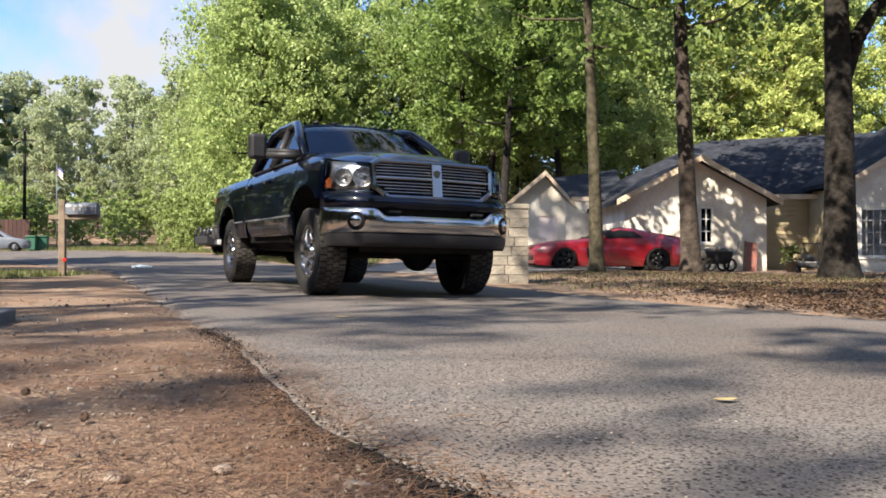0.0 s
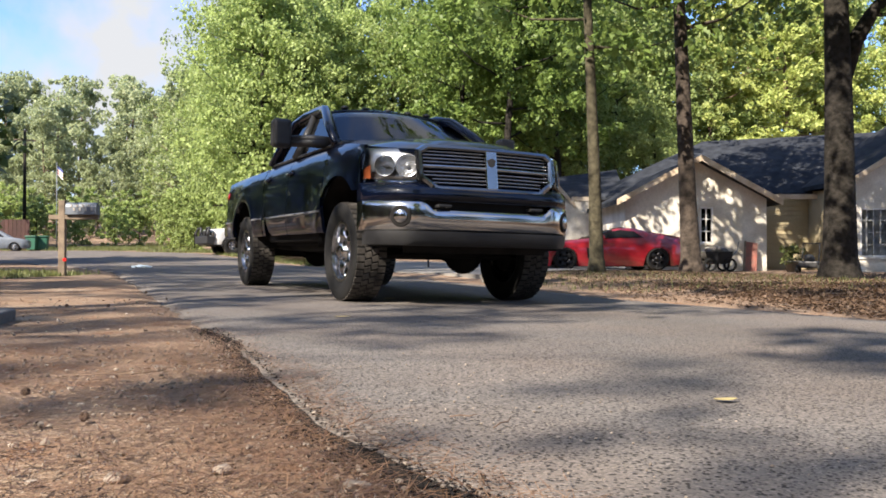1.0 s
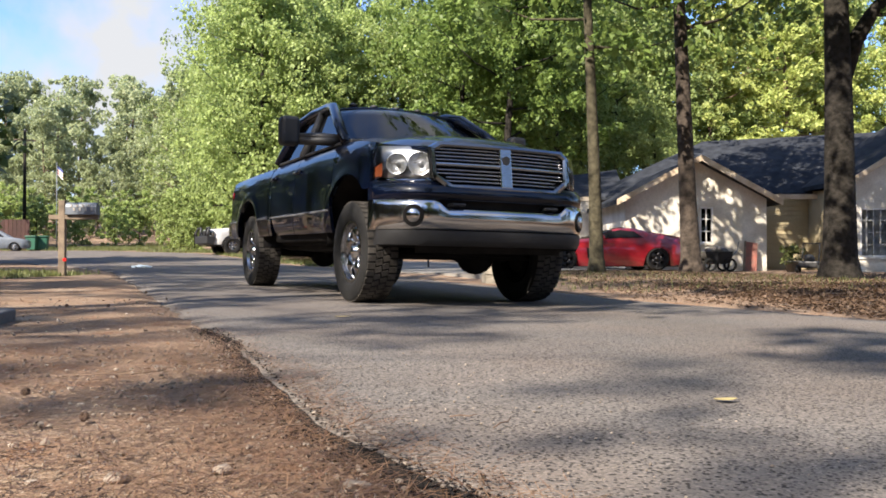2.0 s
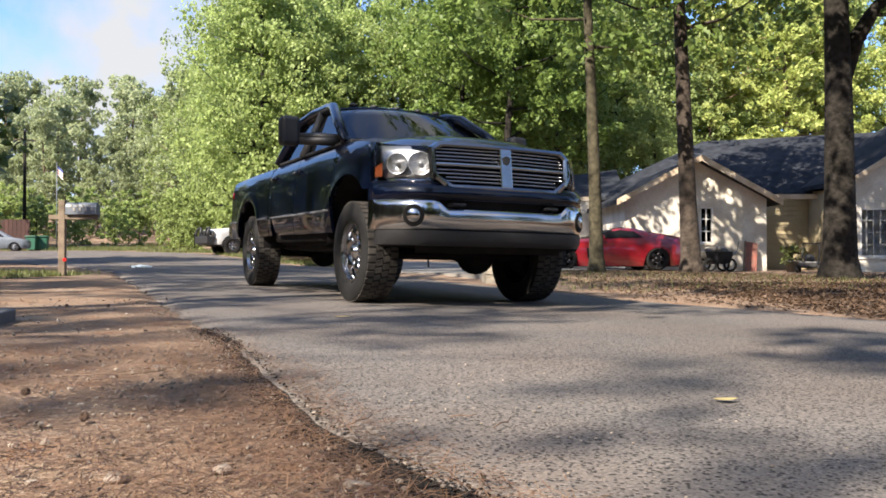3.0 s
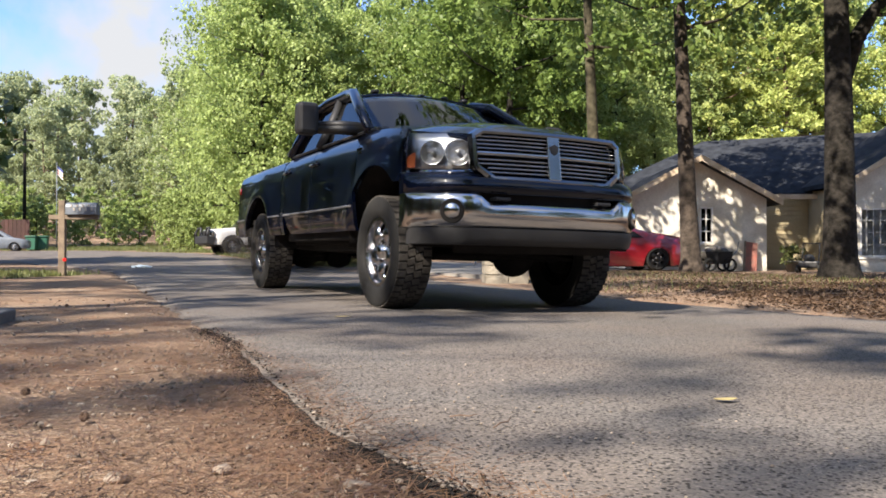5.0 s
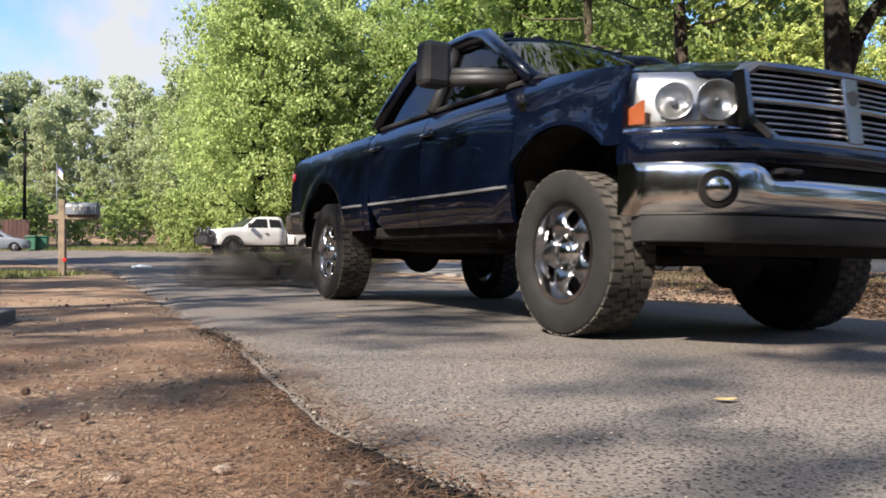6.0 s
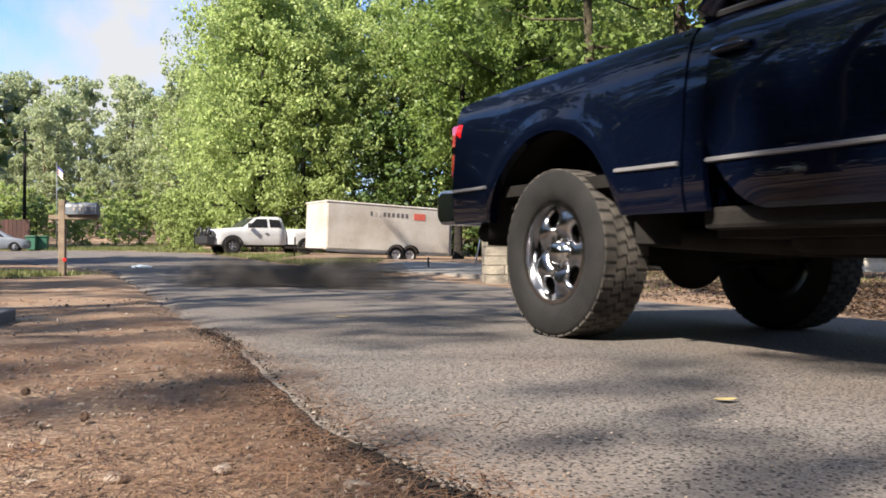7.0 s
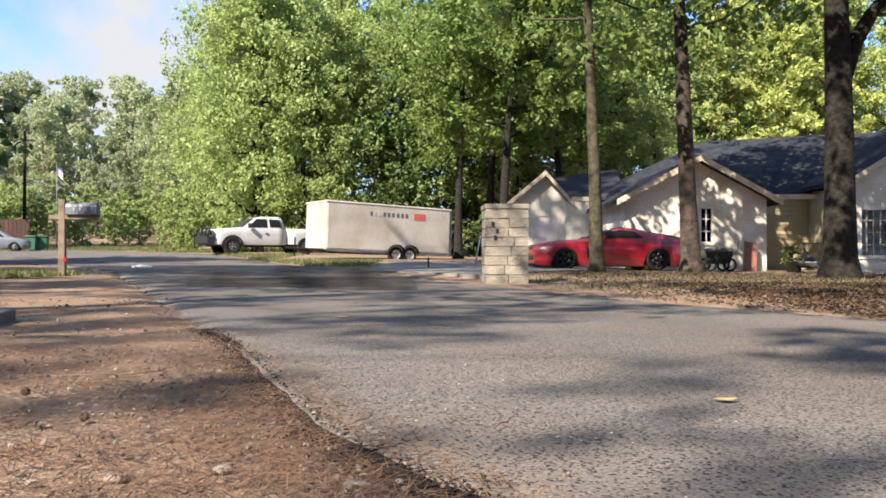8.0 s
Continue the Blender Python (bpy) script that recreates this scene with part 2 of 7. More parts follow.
def lathe(bm, prof, n=24, axis="y", m=None, closed=False):
    """Turn a profile of (radius, height) round the y or z axis."""
    rings = []
    for r, h in prof:
        ring = []
        for k in range(n):
            a = 2 * math.pi * k / n
            co = Vector((r * math.cos(a), h, r * math.sin(a))) if axis == "y" else Vector((r * math.cos(a), r * math.sin(a), h))
            ring.append(bm.verts.new(m @ co if m else co))
        rings.append(ring)
    pairs = list(zip(rings, rings[1:])) + ([(rings[-1], rings[0])] if closed else [])
    for r0, r1 in pairs:
        for k in range(n):
            bm.faces.new((r0[k], r0[(k + 1) % n], r1[(k + 1) % n], r1[k]))
    if not closed:
        if prof[0][0] > 1e-4:
            bm.faces.new(rings[0])
        if prof[-1][0] > 1e-4:
            bm.faces.new(rings[-1][::-1])


def prism(bm, poly, a0, a1, plane="xz"):
    """Extrude a polygon given in one plane from a0 to a1 along the third axis."""
    def at(p, a):
        return (p[0], a, p[1]) if plane == "xz" else (a, p[0], p[1]) if plane == "yz" else (p[0], p[1], a)
    v0, v1 = [bm.verts.new(at(p, a0)) for p in poly], [bm.verts.new(at(p, a1)) for p in poly]
    bm.faces.new(v0[::-1])
    bm.faces.new(v1)
    n = len(poly)
    for i in range(n):
        bm.faces.new((v0[i], v0[(i + 1) % n], v1[(i + 1) % n], v1[i]))
    return v0 + v1


def quads_mesh(name, verts, material, quads=None):
    """A mesh from arrays: every four verts a quad."""
    me = bpy.data.meshes.new(name)
    nv = len(verts)
    idx = np.arange(nv, dtype=np.int32) if quads is None else quads.astype(np.int32).ravel()
    nq = len(idx) // 4
    me.vertices.add(nv)
    me.vertices.foreach_set("co", verts.astype(np.float32).ravel())
    me.loops.add(nq * 4)
    me.loops.foreach_set("vertex_index", idx)
    me.polygons.add(nq)
    me.polygons.foreach_set("loop_start", np.arange(0, nq * 4, 4, dtype=np.int32))
    me.update(calc_edges=True)
    me.materials.append(material)
    return me


def smooth(a, b, x):
    t = np.clip((x - a) / (b - a), 0, 1)
    return t * t * (3 - 2 * t)


# ---- ground ----
ROLL = 1.074
TILT = math.tan(radians(ROLL))


def gz(x, y):
    """Height of the ground: a cross slope, a bank beside the road, a rise in the distance."""
    x, y = np.asarray(x, float), np.asarray(y, float)
    z = -TILT * np.clip(x, -9, 9)
    s = (x - 3.29) * 0.924 + (y - 6.13) * 0.383
    z = z + 0.12 * smooth(0.1, 6.0, s) * smooth(-20, 2, y)
    z = z + 0.0105 * (y - 18) * smooth(16, 40, y) + 0.0005 * np.maximum(0, np.minimum(y, 160) - 45) ** 2
    return z + 0.02 * np.maximum(0, np.minimum(-x, 14) - 4) * smooth(25, 45, y)


def g(x, y):
    return float(gz(x, y))


def fbm(x, y, f, seed):
    """Cheap smooth noise from sines."""
    r = np.random.RandomState(seed)
    z = np.zeros_like(x)
    for k in range(7):
        a, p = r.uniform(0, 6.28), r.uniform(0, 6.28)
        q = f * r.uniform(0.6, 2.4)
        z += np.sin((x * math.cos(a) + y * math.sin(a)) * q + p) / 7
    return z


NEAR_EDGE = [(6.2, -12), (2.15, -3.0), (0.05, 1.405), (-0.265, 1.884), (-0.93, 3.71), (-1.75, 5.5), (-4.0, 10.6), (-6.6, 16.5), (-14, 27.5), (-30, 31), (-70, 36), (-120, 40)]
FAR_EDGE = [(12.2, -12), (8.0, -5.2), (3.29, 6.13), (1.95, 8.6), (0.65, 12.5), (-0.96, 16.7), (-3.9, 25.4), (-12.5, 43), (-19, 52), (-24, 58), (-70, 52), (-120, 56)]


def resample(pts, n):
    p = np.array(pts, float)
    t = np.r_[0, np.cumsum(np.hypot(*np.diff(p, axis=0).T))]
    u = np.linspace(0, 1, n)
    u = (0.55 * u + 0.45 * u ** 2.2) * t[-1]
    return np.c_[np.interp(u, t, p[:, 0]), np.interp(u, t, p[:, 1])]


def edge_drop(inside, Y):
    """How far the dirt lies below the broken edge of the seal."""
    return 0.018 * smooth(-0.35, -0.03, inside) * smooth(4.4, 2.6, Y)


def surf(x, y):
    """Height of what lies on top: the dirt beside the road, or the road."""
    x, y = np.asarray(x, float), np.asarray(y, float)
    q = inside_road(x, y)
    return gz(x, y) - np.where(q < 0, edge_drop(q, y), -0.008)


def build_ground():
    def axis(lo, hi, c, fine, n):
        u = np.linspace(-1, 1, n)
        w = np.sinh(u * 5.2) / np.sinh(5.2)
        return np.where(w < 0, c + w * (c - lo), c + w * (hi - c))
    xs, ys = axis(-320, 320, -0.6, 0.03, 300), axis(-120, 420, 2.6, 0.03, 300)
    X, Y = np.meshgrid(xs, ys)
    Z = gz(X, Y)
    near = np.exp(-((X) ** 2 + (Y - 3) ** 2) / 400)
    Z = Z + near * (0.014 * fbm(X, Y, 2.2, 3) + 0.008 * fbm(X, Y, 8, 5) + 0.004 * fbm(X, Y, 25, 6))
    inside = inside_road(X, Y)
    Z = Z - 0.10 * smooth(-0.01, 0.12, inside) - edge_drop(inside, Y)
    # a hollow for the ditch beside the drive
    Z = Z - 0.22 * np.exp(-(((X + 0.1) / 1.0) ** 2 + ((Y - 17.3) / 0.8) ** 2))
    verts = np.stack([X, Y, Z], -1).reshape(-1, 3)
    ny, nx = X.shape
    i = np.arange((ny - 1) * (nx - 1))
    a = (i // (nx - 1)) * nx + i % (nx - 1)
    quads = np.stack([a, a + 1, a + nx + 1, a + nx], -1)
    me = quads_mesh("ground", verts, M_DIRT, quads)
    me.polygons.foreach_set("use_smooth", [True] * len(me.polygons))
    ob = new("ground", me)
    return tagged(ob, "sandy dirt ground strewn with reddish pine needles", "ground", kind="structure")


def inside_road(X, Y):
    """Distance inside the road's outline (negative outside), from both edges."""
    def signed(edge, left):
        e = resample(edge, 90)
        best = np.full(X.shape, 1e9)
        sign = np.ones(X.shape)
        for p, q in zip(e, e[1:]):
            d = q - p
            L = d @ d
            t = np.clip(((X - p[0]) * d[0] + (Y - p[1]) * d[1]) / L, 0, 1)
            dist = np.hypot(X - p[0] - t * d[0], Y - p[1] - t * d[1])
            side = d[0] * (Y - p[1]) - d[1] * (X - p[0])
            m = dist < best
            best = np.where(m, dist, best)
            sign = np.where(m, np.sign(side) * (-1 if left else 1), sign)
        return best * sign
    return np.minimum(signed(NEAR_EDGE, True), signed(FAR_EDGE, False))


def build_road():
    n, k = 900, 34
    a, b = resample(NEAR_EDGE, n), resample(FAR_EDGE, n)
    r = np.random.RandomState(4)
    wob = np.convolve(r.normal(0, 1, n + 8), np.ones(3) / 3, "same")[4:-4] * 0.022
    d = b - a
    L = np.hypot(*d.T)[:, None]
    a = a + d / L * wob[:, None]
    b = b + d / L * np.roll(wob, 31)[:, None] * 1.5
    u = np.linspace(0, 1, k)
    P = a[:, None] * (1 - u)[None, :, None] + b[:, None] * u[None, :, None]
    X, Y = P[..., 0], P[..., 1]
    crown = 0.012 + 0.02 * (1 - (2 * u - 1) ** 2)[None, :]
    Z = gz(X, Y) - 0.0 + crown * 0.6 + 0.004 * fbm(X, Y, 1.2, 9)
    Z[:, 0] -= 0.003 + 0.014 * smooth(3.6, 5.5, Y[:, 0])
    Z[:, -1] -= 0.012
    top = np.stack([X, Y, Z], -1)
    lowa, lowb = top[:, :1].copy(), top[:, -1:].copy()
    lowa[..., 2] -= 0.09
    lowb[..., 2] -= 0.09
    V = np.concatenate([lowa, top, lowb], 1)
    m = k + 2
    i = np.arange((n - 1) * (m - 1))
    c = (i // (m - 1)) * m + i % (m - 1)
    me = quads_mesh("road", V.reshape(-1, 3), M_ROAD, np.stack([c, c + m, c + m + 1, c + 1], -1))
    me.materials.append(M_BITUMEN)
    me.polygons.foreach_set("material_index", ((i % (m - 1) == 0) & (Y[i // (m - 1), 0] < 4.5)).astype(np.int32))
    ob = new("road", me)
    return tagged(ob, "worn grey chip-seal road with crumbling edges", "road", kind="structure")


build_ground()
build_road()


# ---- trees ----
def leaf_cloud(centres, radii, per, size, rng, up=0.35, flat=0.75):
    """Pointed leaves scattered round clump centres, as four-cornered blades."""
    n = len(centres) * per
    c = np.repeat(centres, per, 0)
    rr = np.repeat(radii, per)[:, None]
    off = rng.normal(0, 1, (n, 3))
    off /= np.linalg.norm(off, axis=1)[:, None]
    off *= rng.uniform(0.25, 1, (n, 1)) ** 0.5
    off[:, 2] *= flat
    p = c + off * rr
    nrm = rng.normal(0, 1, (n, 3)) + off * 0.7
    nrm[:, 2] += up
    nrm /= np.linalg.norm(nrm, axis=1)[:, None]
    t = np.cross(nrm, rng.normal(0, 1, (n, 3)))
    t /= np.linalg.norm(t, axis=1)[:, None]
    bt = np.cross(nrm, t)
    s = size * rng.uniform(0.6, 1.35, (n, 1))
    droop = nrm * s * 0.18
    q = np.stack([p - t * s * 0.6, p + bt * s * 0.36 + droop, p + t * s * 0.6, p - bt * s * 0.36 + droop], 1)
    return q.reshape(-1, 3)


def make_tree(height, r0, crown_lo, crown_r, clumps, per, leaf, seed, leaves, bark, kind="broad", lean=0.02, limbs=12, label="", name="tree", trunk_top=0.92):
    """Tapered trunk with limbs, and a crown of leaf clumps round the limb ends."""
    rng = np.random.RandomState(seed)
    root = new(name)
    bm = bmesh.new()
    nseg = 12
    ph = rng.uniform(0, 6.28, 2)
    def axis_at(u):
        return np.array([lean * height * u + 0.012 * height * math.sin(3.1 * u + ph[0]), 0.012 * height * math.sin(2.6 * u + ph[1]), height * trunk_top * u])
    base = axis_at(0)
    us = [0, 0.012, 0.03] + [0.03 + 0.97 * (i + 1) / nseg for i in range(nseg)]
    rad = [r0 * 1.7, r0 * 1.3, r0 * 1.08] + [r0 * (1 - 0.86 * ((i + 1) / nseg) ** 1.1) for i in range(nseg)]
    tube(bm, [axis_at(u) - base - np.array([0, 0, 0.12 if u == 0 else 0]) for u in us], rad, 12)
    centres, radii = [], []
    for i in range(limbs):
        u = crown_lo / height + (0.95 - crown_lo / height) * ((i + 0.5) / limbs) ** 0.9
        f = (u * height - crown_lo) / max(0.1, height - crown_lo)
        spread = crown_r * (math.sin(math.pi * min(1, 0.22 + 0.75 * f)) ** 0.7 if kind == "broad" else (1 - 0.75 * f)) * rng.uniform(0.65, 1.1)
        ang = i * 2.4 + rng.uniform(-0.5, 0.5)
        p0 = axis_at(min(u, 0.99)) - base
        rise = spread * (rng.uniform(0.1, 0.6) if kind == "broad" else rng.uniform(-0.1, 0.25))
        p2 = p0 + np.array([math.cos(ang) * spread, math.sin(ang) * spread, rise])
        p1 = (p0 + p2) / 2 + np.array([0, 0, -0.08 * spread])
        rl = max(0.02, r0 * 0.38 * (1 - u * 0.7))
        tube(bm, [p0, p1, p2], [rl, rl * 0.6, rl * 0.2], 6)
        m = max(2, int(clumps / limbs))
        for _ in range(m):
            w = rng.uniform(0.2, 1.15)
            j = rng.normal(0, 0.22 * spread + 0.15, 3)
            centres.append(p0 + (p2 - p0) * w + j)
            radii.append(0.125 * crown_r * rng.uniform(0.6, 1.6))
    part("trunk", bm, bark, root, smooth=True)
    v = leaf_cloud(np.array(centres), np.array(radii), per, leaf, rng)
    crown = new("crown", quads_mesh("crown", v, leaves))
    crown.parent = root
    return tagged(root, label, "tree")


def plant(tmpl, x, y, s=1.0, rz=0.0, sz=None, sink=0.0):
    return copy_thing(tmpl, Matrix.LocRotScale((x, y, g(x, y) - sink), Euler((0, 0, rz)), (s, s, sz or s)))


WOODS = "trees along the road"
T_A = tagged(make_tree(15, 0.20, 0.6, 4.4, 340, 50, 0.19, 11, M_LEAF, M_BARK, limbs=22, label="leafy broad-leaved tree at the wood's edge, foliage to the ground"), group=WOODS)
T_B = tagged(make_tree(17, 0.22, 1.8, 4.8, 320, 50, 0.195, 12, M_LEAF, M_BARK, limbs=20, label="tall leafy sweetgum tree in full green leaf"), group=WOODS)
T_C = tagged(make_tree(19, 0.24, 6.0, 4.8, 260, 50, 0.24, 13, M_LEAF_DARK, M_BARK, limbs=18, label="tall dark green oak tree with a bare lower trunk"), group=WOODS)
T_P = tagged(make_tree(22, 0.24, 7.5, 3.6, 210, 64, 0.24, 14, M_LEAF_PINE, M_PINEBARK, kind="pine", limbs=26, label="tall pine with yellow-green needle clumps"), group=WOODS)
T_F = tagged(make_tree(20, 0.26, 1.5, 4.8, 220, 50, 0.34, 15, M_LEAF_FAR, M_PINEBARK, limbs=20, label="distant tall tree, crown colour paled for haze"), group="distant trees")
T_S = tagged(make_tree(4.2, 0.05, 0.2, 1.7, 90, 46, 0.15, 16, M_LEAF, M_BARK, limbs=14, label="bushy green shrub at the edge of the wood", name="shrub"), group="shrubs")
T_A.location, T_B.location, T_C.location = (-10.5, 56, g(-10.5, 56)), (-3.5, 55, g(-3.5, 55)), (2.5, 46, g(2.5, 46))
T_P.location, T_F.location, T_S.location = (17, 52, g(17, 52)), (-52, 110, g(-52, 110)), (-15.8, 53, g(-15.8, 53))
WOOD_ROWS = [(T_B, -11.0, 49.5, 0.95), (T_A, -11.5, 50.5, 1.0), (T_A, -8.5, 50.5, 0.9), (T_A, -14.5, 58, 1.0), (T_B, -12, 62, 1.05), (T_A, -7.2, 54, 1.05), (T_B, -7.5, 60, 1.1), (T_A, -3.0, 59, 1.1), (T_C, 0.8, 54, 1.05), (T_A, 3.5, 52, 0.95),
             (T_B, 5, 57, 1.1), (T_C, 7.2, 50, 1.05), (T_A, 9.5, 56, 1.0), (T_C, 11.5, 60, 1.0), (T_B, -15.6, 66, 1.05), (T_A, -20.0, 74, 0.85), (T_B, -23, 82, 1.0),
             (T_C, -1, 66, 1.15), (T_C, -10, 70, 1.1), (T_C, 5, 68, 1.1), (T_B, 12, 70, 1.1), (T_C, 18, 66, 1.0), (T_B, 10, 48, 0.8), (T_A, 14, 50, 0.75), (T_A, 18, 54, 0.75), (T_B, 23, 57, 0.8),
             (T_A, 28, 62, 0.95), (T_B, 34, 62, 0.9), (T_A, 40, 66, 1.0), (T_B, 22, 72, 1.1), (T_B, 30, 76, 1.1), (T_B, 40, 78, 1.2), (T_A, 47, 74, 1.1), (T_B, -28, 94, 1.0), (T_A, -34, 104, 1.0)]
for i, (t, x, y, s) in enumerate(WOOD_ROWS):
    plant(t, x, y, s, rz=i * 1.7, sz=s * (1.22 + 0.16 * math.sin(i * 2.3)))
for i, (x, y, s) in enumerate([(12.5, 55, 0.95), (21, 50, 0.9), (25, 54, 1.0), (29, 50, 0.95), (33, 56, 1.0), (15, 62, 1.05), (23, 62, 1.1), (31, 64, 1.1), (38, 60, 1.0), (19, 58, 0.8), (27, 58, 0.85)]):
    plant(T_P, x, y, s, rz=i * 2.1)
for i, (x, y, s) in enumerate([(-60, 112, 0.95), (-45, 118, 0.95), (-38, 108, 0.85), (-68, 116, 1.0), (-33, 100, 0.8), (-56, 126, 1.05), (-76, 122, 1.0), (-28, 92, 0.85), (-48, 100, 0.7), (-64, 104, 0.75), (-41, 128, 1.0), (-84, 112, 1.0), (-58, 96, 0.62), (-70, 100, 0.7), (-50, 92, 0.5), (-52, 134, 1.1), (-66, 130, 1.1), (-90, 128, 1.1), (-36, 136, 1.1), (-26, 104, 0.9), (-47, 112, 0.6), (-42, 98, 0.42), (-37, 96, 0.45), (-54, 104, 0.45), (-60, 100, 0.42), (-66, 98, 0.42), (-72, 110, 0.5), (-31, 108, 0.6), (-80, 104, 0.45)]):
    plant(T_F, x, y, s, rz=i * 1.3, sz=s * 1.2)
for i, (x, y, s) in enumerate([(-17.5, 55, 0.8), (-13.8, 51.5, 0.75), (-20, 62, 1.0), (-12, 50.5, 0.6), (-22, 70, 1.0), (-10.5, 51.5, 0.7), (-25, 80, 1.1), (-8, 50.5, 0.6), (-29, 90, 1.2), (-32, 84, 1.0), (-36, 90, 1.3), (-40, 86, 1.0), (-45, 90, 1.4), (-52, 90, 1.2), (-18.6, 57, 1.0), (-24, 75, 1.2), (-15.2, 50.5, 0.7), (-13, 48.8, 0.5), (-28, 76, 1.2), (-31, 78, 1.0), (-35, 80, 1.3), (-39, 79, 1.1), (-43, 82, 1.4), (-27, 84, 1.3), (-47, 84, 1.2), (-33, 74, 0.8), (-41, 75, 0.9)]):
    plant(T_S, x, y, s, rz=i * 1.9)

# unseen trees behind and beside the camera, placed for shade: sparse crowns near, a closed edge of wood further off
# leaf colour lowered to carry deep shade
M_LEAF_DEEP = leaf_mat("shade_darkened_leaves", (0.025, 0.05, 0.012), (0.075, 0.115, 0.025), translucent=0.12)
T_R = tagged(make_tree(15, 0.22, 0.4, 4.8, 340, 20, 0.40, 18, M_LEAF_DEEP, M_BARK, limbs=22, label="dense oak with leaves coloured dark for shade, foliage to the ground"), group=WOODS)
T_R.location = (-29, -11, g(-29, -11))
T_D = tagged(make_tree(15, 0.2, 6.5, 4.2, 60, 34, 0.20, 17, M_LEAF_DARK, M_BARK, limbs=14, label="open-crowned oak beside the road"), group=WOODS)
T_D.location = (-10.6, 2.6, g(-10.6, 2.6))
for i, (t, x, y, s, h) in enumerate([(T_D, -7.7, 9.5, 1.0, 1.4), (T_D, -10.0, 4.5, 1.0, 1.6), (T_C, -9.8, 14.8, 1.0, 1.5), (T_D, -7.0, 0.5, 0.95, 1.15), (T_D, -11.5, -8.0, 0.8, 1.2), (T_C, 6.7, 10.4, 0.9, 0.9), (T_C, 1.2, -3.2, 0.68, 0.85), (T_D, -14.5, -10, 0.95, 1.0), (T_D, -14, -2, 1.0, 1.1), (T_C, 5.0, -14.0, 1.0, 1.0), (T_C, -16, 8, 1.0, 1.3), (T_D, 1.0, -6.5, 0.8, 1.0), (T_D, -6.0, -7.5, 1.1, 1.8)]):
    plant(t, x, y, s, rz=0.7 + i * 1.1, sz=h)
# added out of view to block low sky in the truck's reflections
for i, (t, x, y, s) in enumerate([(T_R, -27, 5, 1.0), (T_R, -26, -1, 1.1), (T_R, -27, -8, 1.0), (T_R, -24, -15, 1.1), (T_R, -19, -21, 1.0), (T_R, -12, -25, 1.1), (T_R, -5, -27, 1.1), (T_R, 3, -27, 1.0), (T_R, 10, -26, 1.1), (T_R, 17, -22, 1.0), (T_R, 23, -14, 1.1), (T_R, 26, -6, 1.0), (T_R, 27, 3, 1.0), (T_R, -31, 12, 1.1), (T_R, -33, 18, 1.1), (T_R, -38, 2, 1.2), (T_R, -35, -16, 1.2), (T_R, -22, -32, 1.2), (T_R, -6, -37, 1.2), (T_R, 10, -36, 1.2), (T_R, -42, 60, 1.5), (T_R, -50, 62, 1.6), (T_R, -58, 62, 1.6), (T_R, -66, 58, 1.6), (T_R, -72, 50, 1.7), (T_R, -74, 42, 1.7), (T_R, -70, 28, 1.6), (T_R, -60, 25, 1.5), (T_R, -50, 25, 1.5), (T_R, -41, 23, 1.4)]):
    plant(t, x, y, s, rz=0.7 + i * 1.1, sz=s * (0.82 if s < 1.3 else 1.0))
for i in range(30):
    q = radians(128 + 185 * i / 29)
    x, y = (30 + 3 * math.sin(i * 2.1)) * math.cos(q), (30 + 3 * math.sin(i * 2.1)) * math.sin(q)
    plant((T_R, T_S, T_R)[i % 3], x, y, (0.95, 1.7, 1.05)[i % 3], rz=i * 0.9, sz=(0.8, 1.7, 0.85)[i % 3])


# ---- the dark blue pickup ----
M_PAINT = mat("navy_car_paint", (0.0011, 0.0024, 0.0085), 0.3, var=0.15, scale=1.2, coat=0.75, spec=0.05)
M_CHROME = mat("chrome", (0.52, 0.505, 0.49), 0.13, metal=1.0, var=0.06, scale=3)
M_RIM = mat("polished_alloy", (0.44, 0.44, 0.45), 0.2, metal=1.0, var=0.2, scale=9)
M_RUBBER = mat("dusty_rubber", (0.0125, 0.012, 0.0115), 0.85, color2=(0.008, 0.008, 0.008), var=0.3, scale=8, bump=0.001, bump_scale=60, spec=0.3)
M_TREAD = mat("dusty_tread", (0.085, 0.077, 0.068), 0.92, color2=(0.034, 0.031, 0.028), var=0.3, scale=10, spec=0.2)
M_DARKCHROME = mat("smoky_chrome", (0.42, 0.42, 0.42), 0.16, metal=1.0, var=0.1, scale=4)
M_SILVER = mat("brushed_silver_trim", (0.2, 0.2, 0.21), 0.4, metal=0.25, var=0.08, scale=9)
M_BEZEL = mat("silvered_bezel", (0.42, 0.42, 0.42), 0.28, metal=0.85, var=0.08, scale=12)
# grille frame: chrome colour lowered to stand in for dark tree reflections
M_FRAME = mat("reflection_darkened_chrome", (0.22, 0.225, 0.23), 0.18, metal=1.0, var=0.12, scale=5)
M_LAMP = mat("silvered_lamp_bowl", (0.50, 0.50, 0.50), 0.25, metal=0.85, var=0.06, scale=20)
M_BLACK = mat("black_plastic", (0.018, 0.018, 0.019), 0.55, var=0.2, scale=12, bump=0.0006, bump_scale=200)
M_UNDER = mat("dirty_underbody", (0.014, 0.012, 0.011), 0.85, color2=(0.006, 0.0055, 0.005), var=0.35, scale=5, spec=0.2)
M_AMBER = mat("amber_lens", (0.27, 0.07, 0.025), 0.2, var=0.1, scale=20, coat=0.6)
M_RED = mat("red_lens", (0.42, 0.008, 0.01), 0.15, var=0.15, scale=20, coat=0.8)
M_SEAT = mat("grey_cloth", (0.11, 0.10, 0.095), 0.9, var=0.2, scale=20)
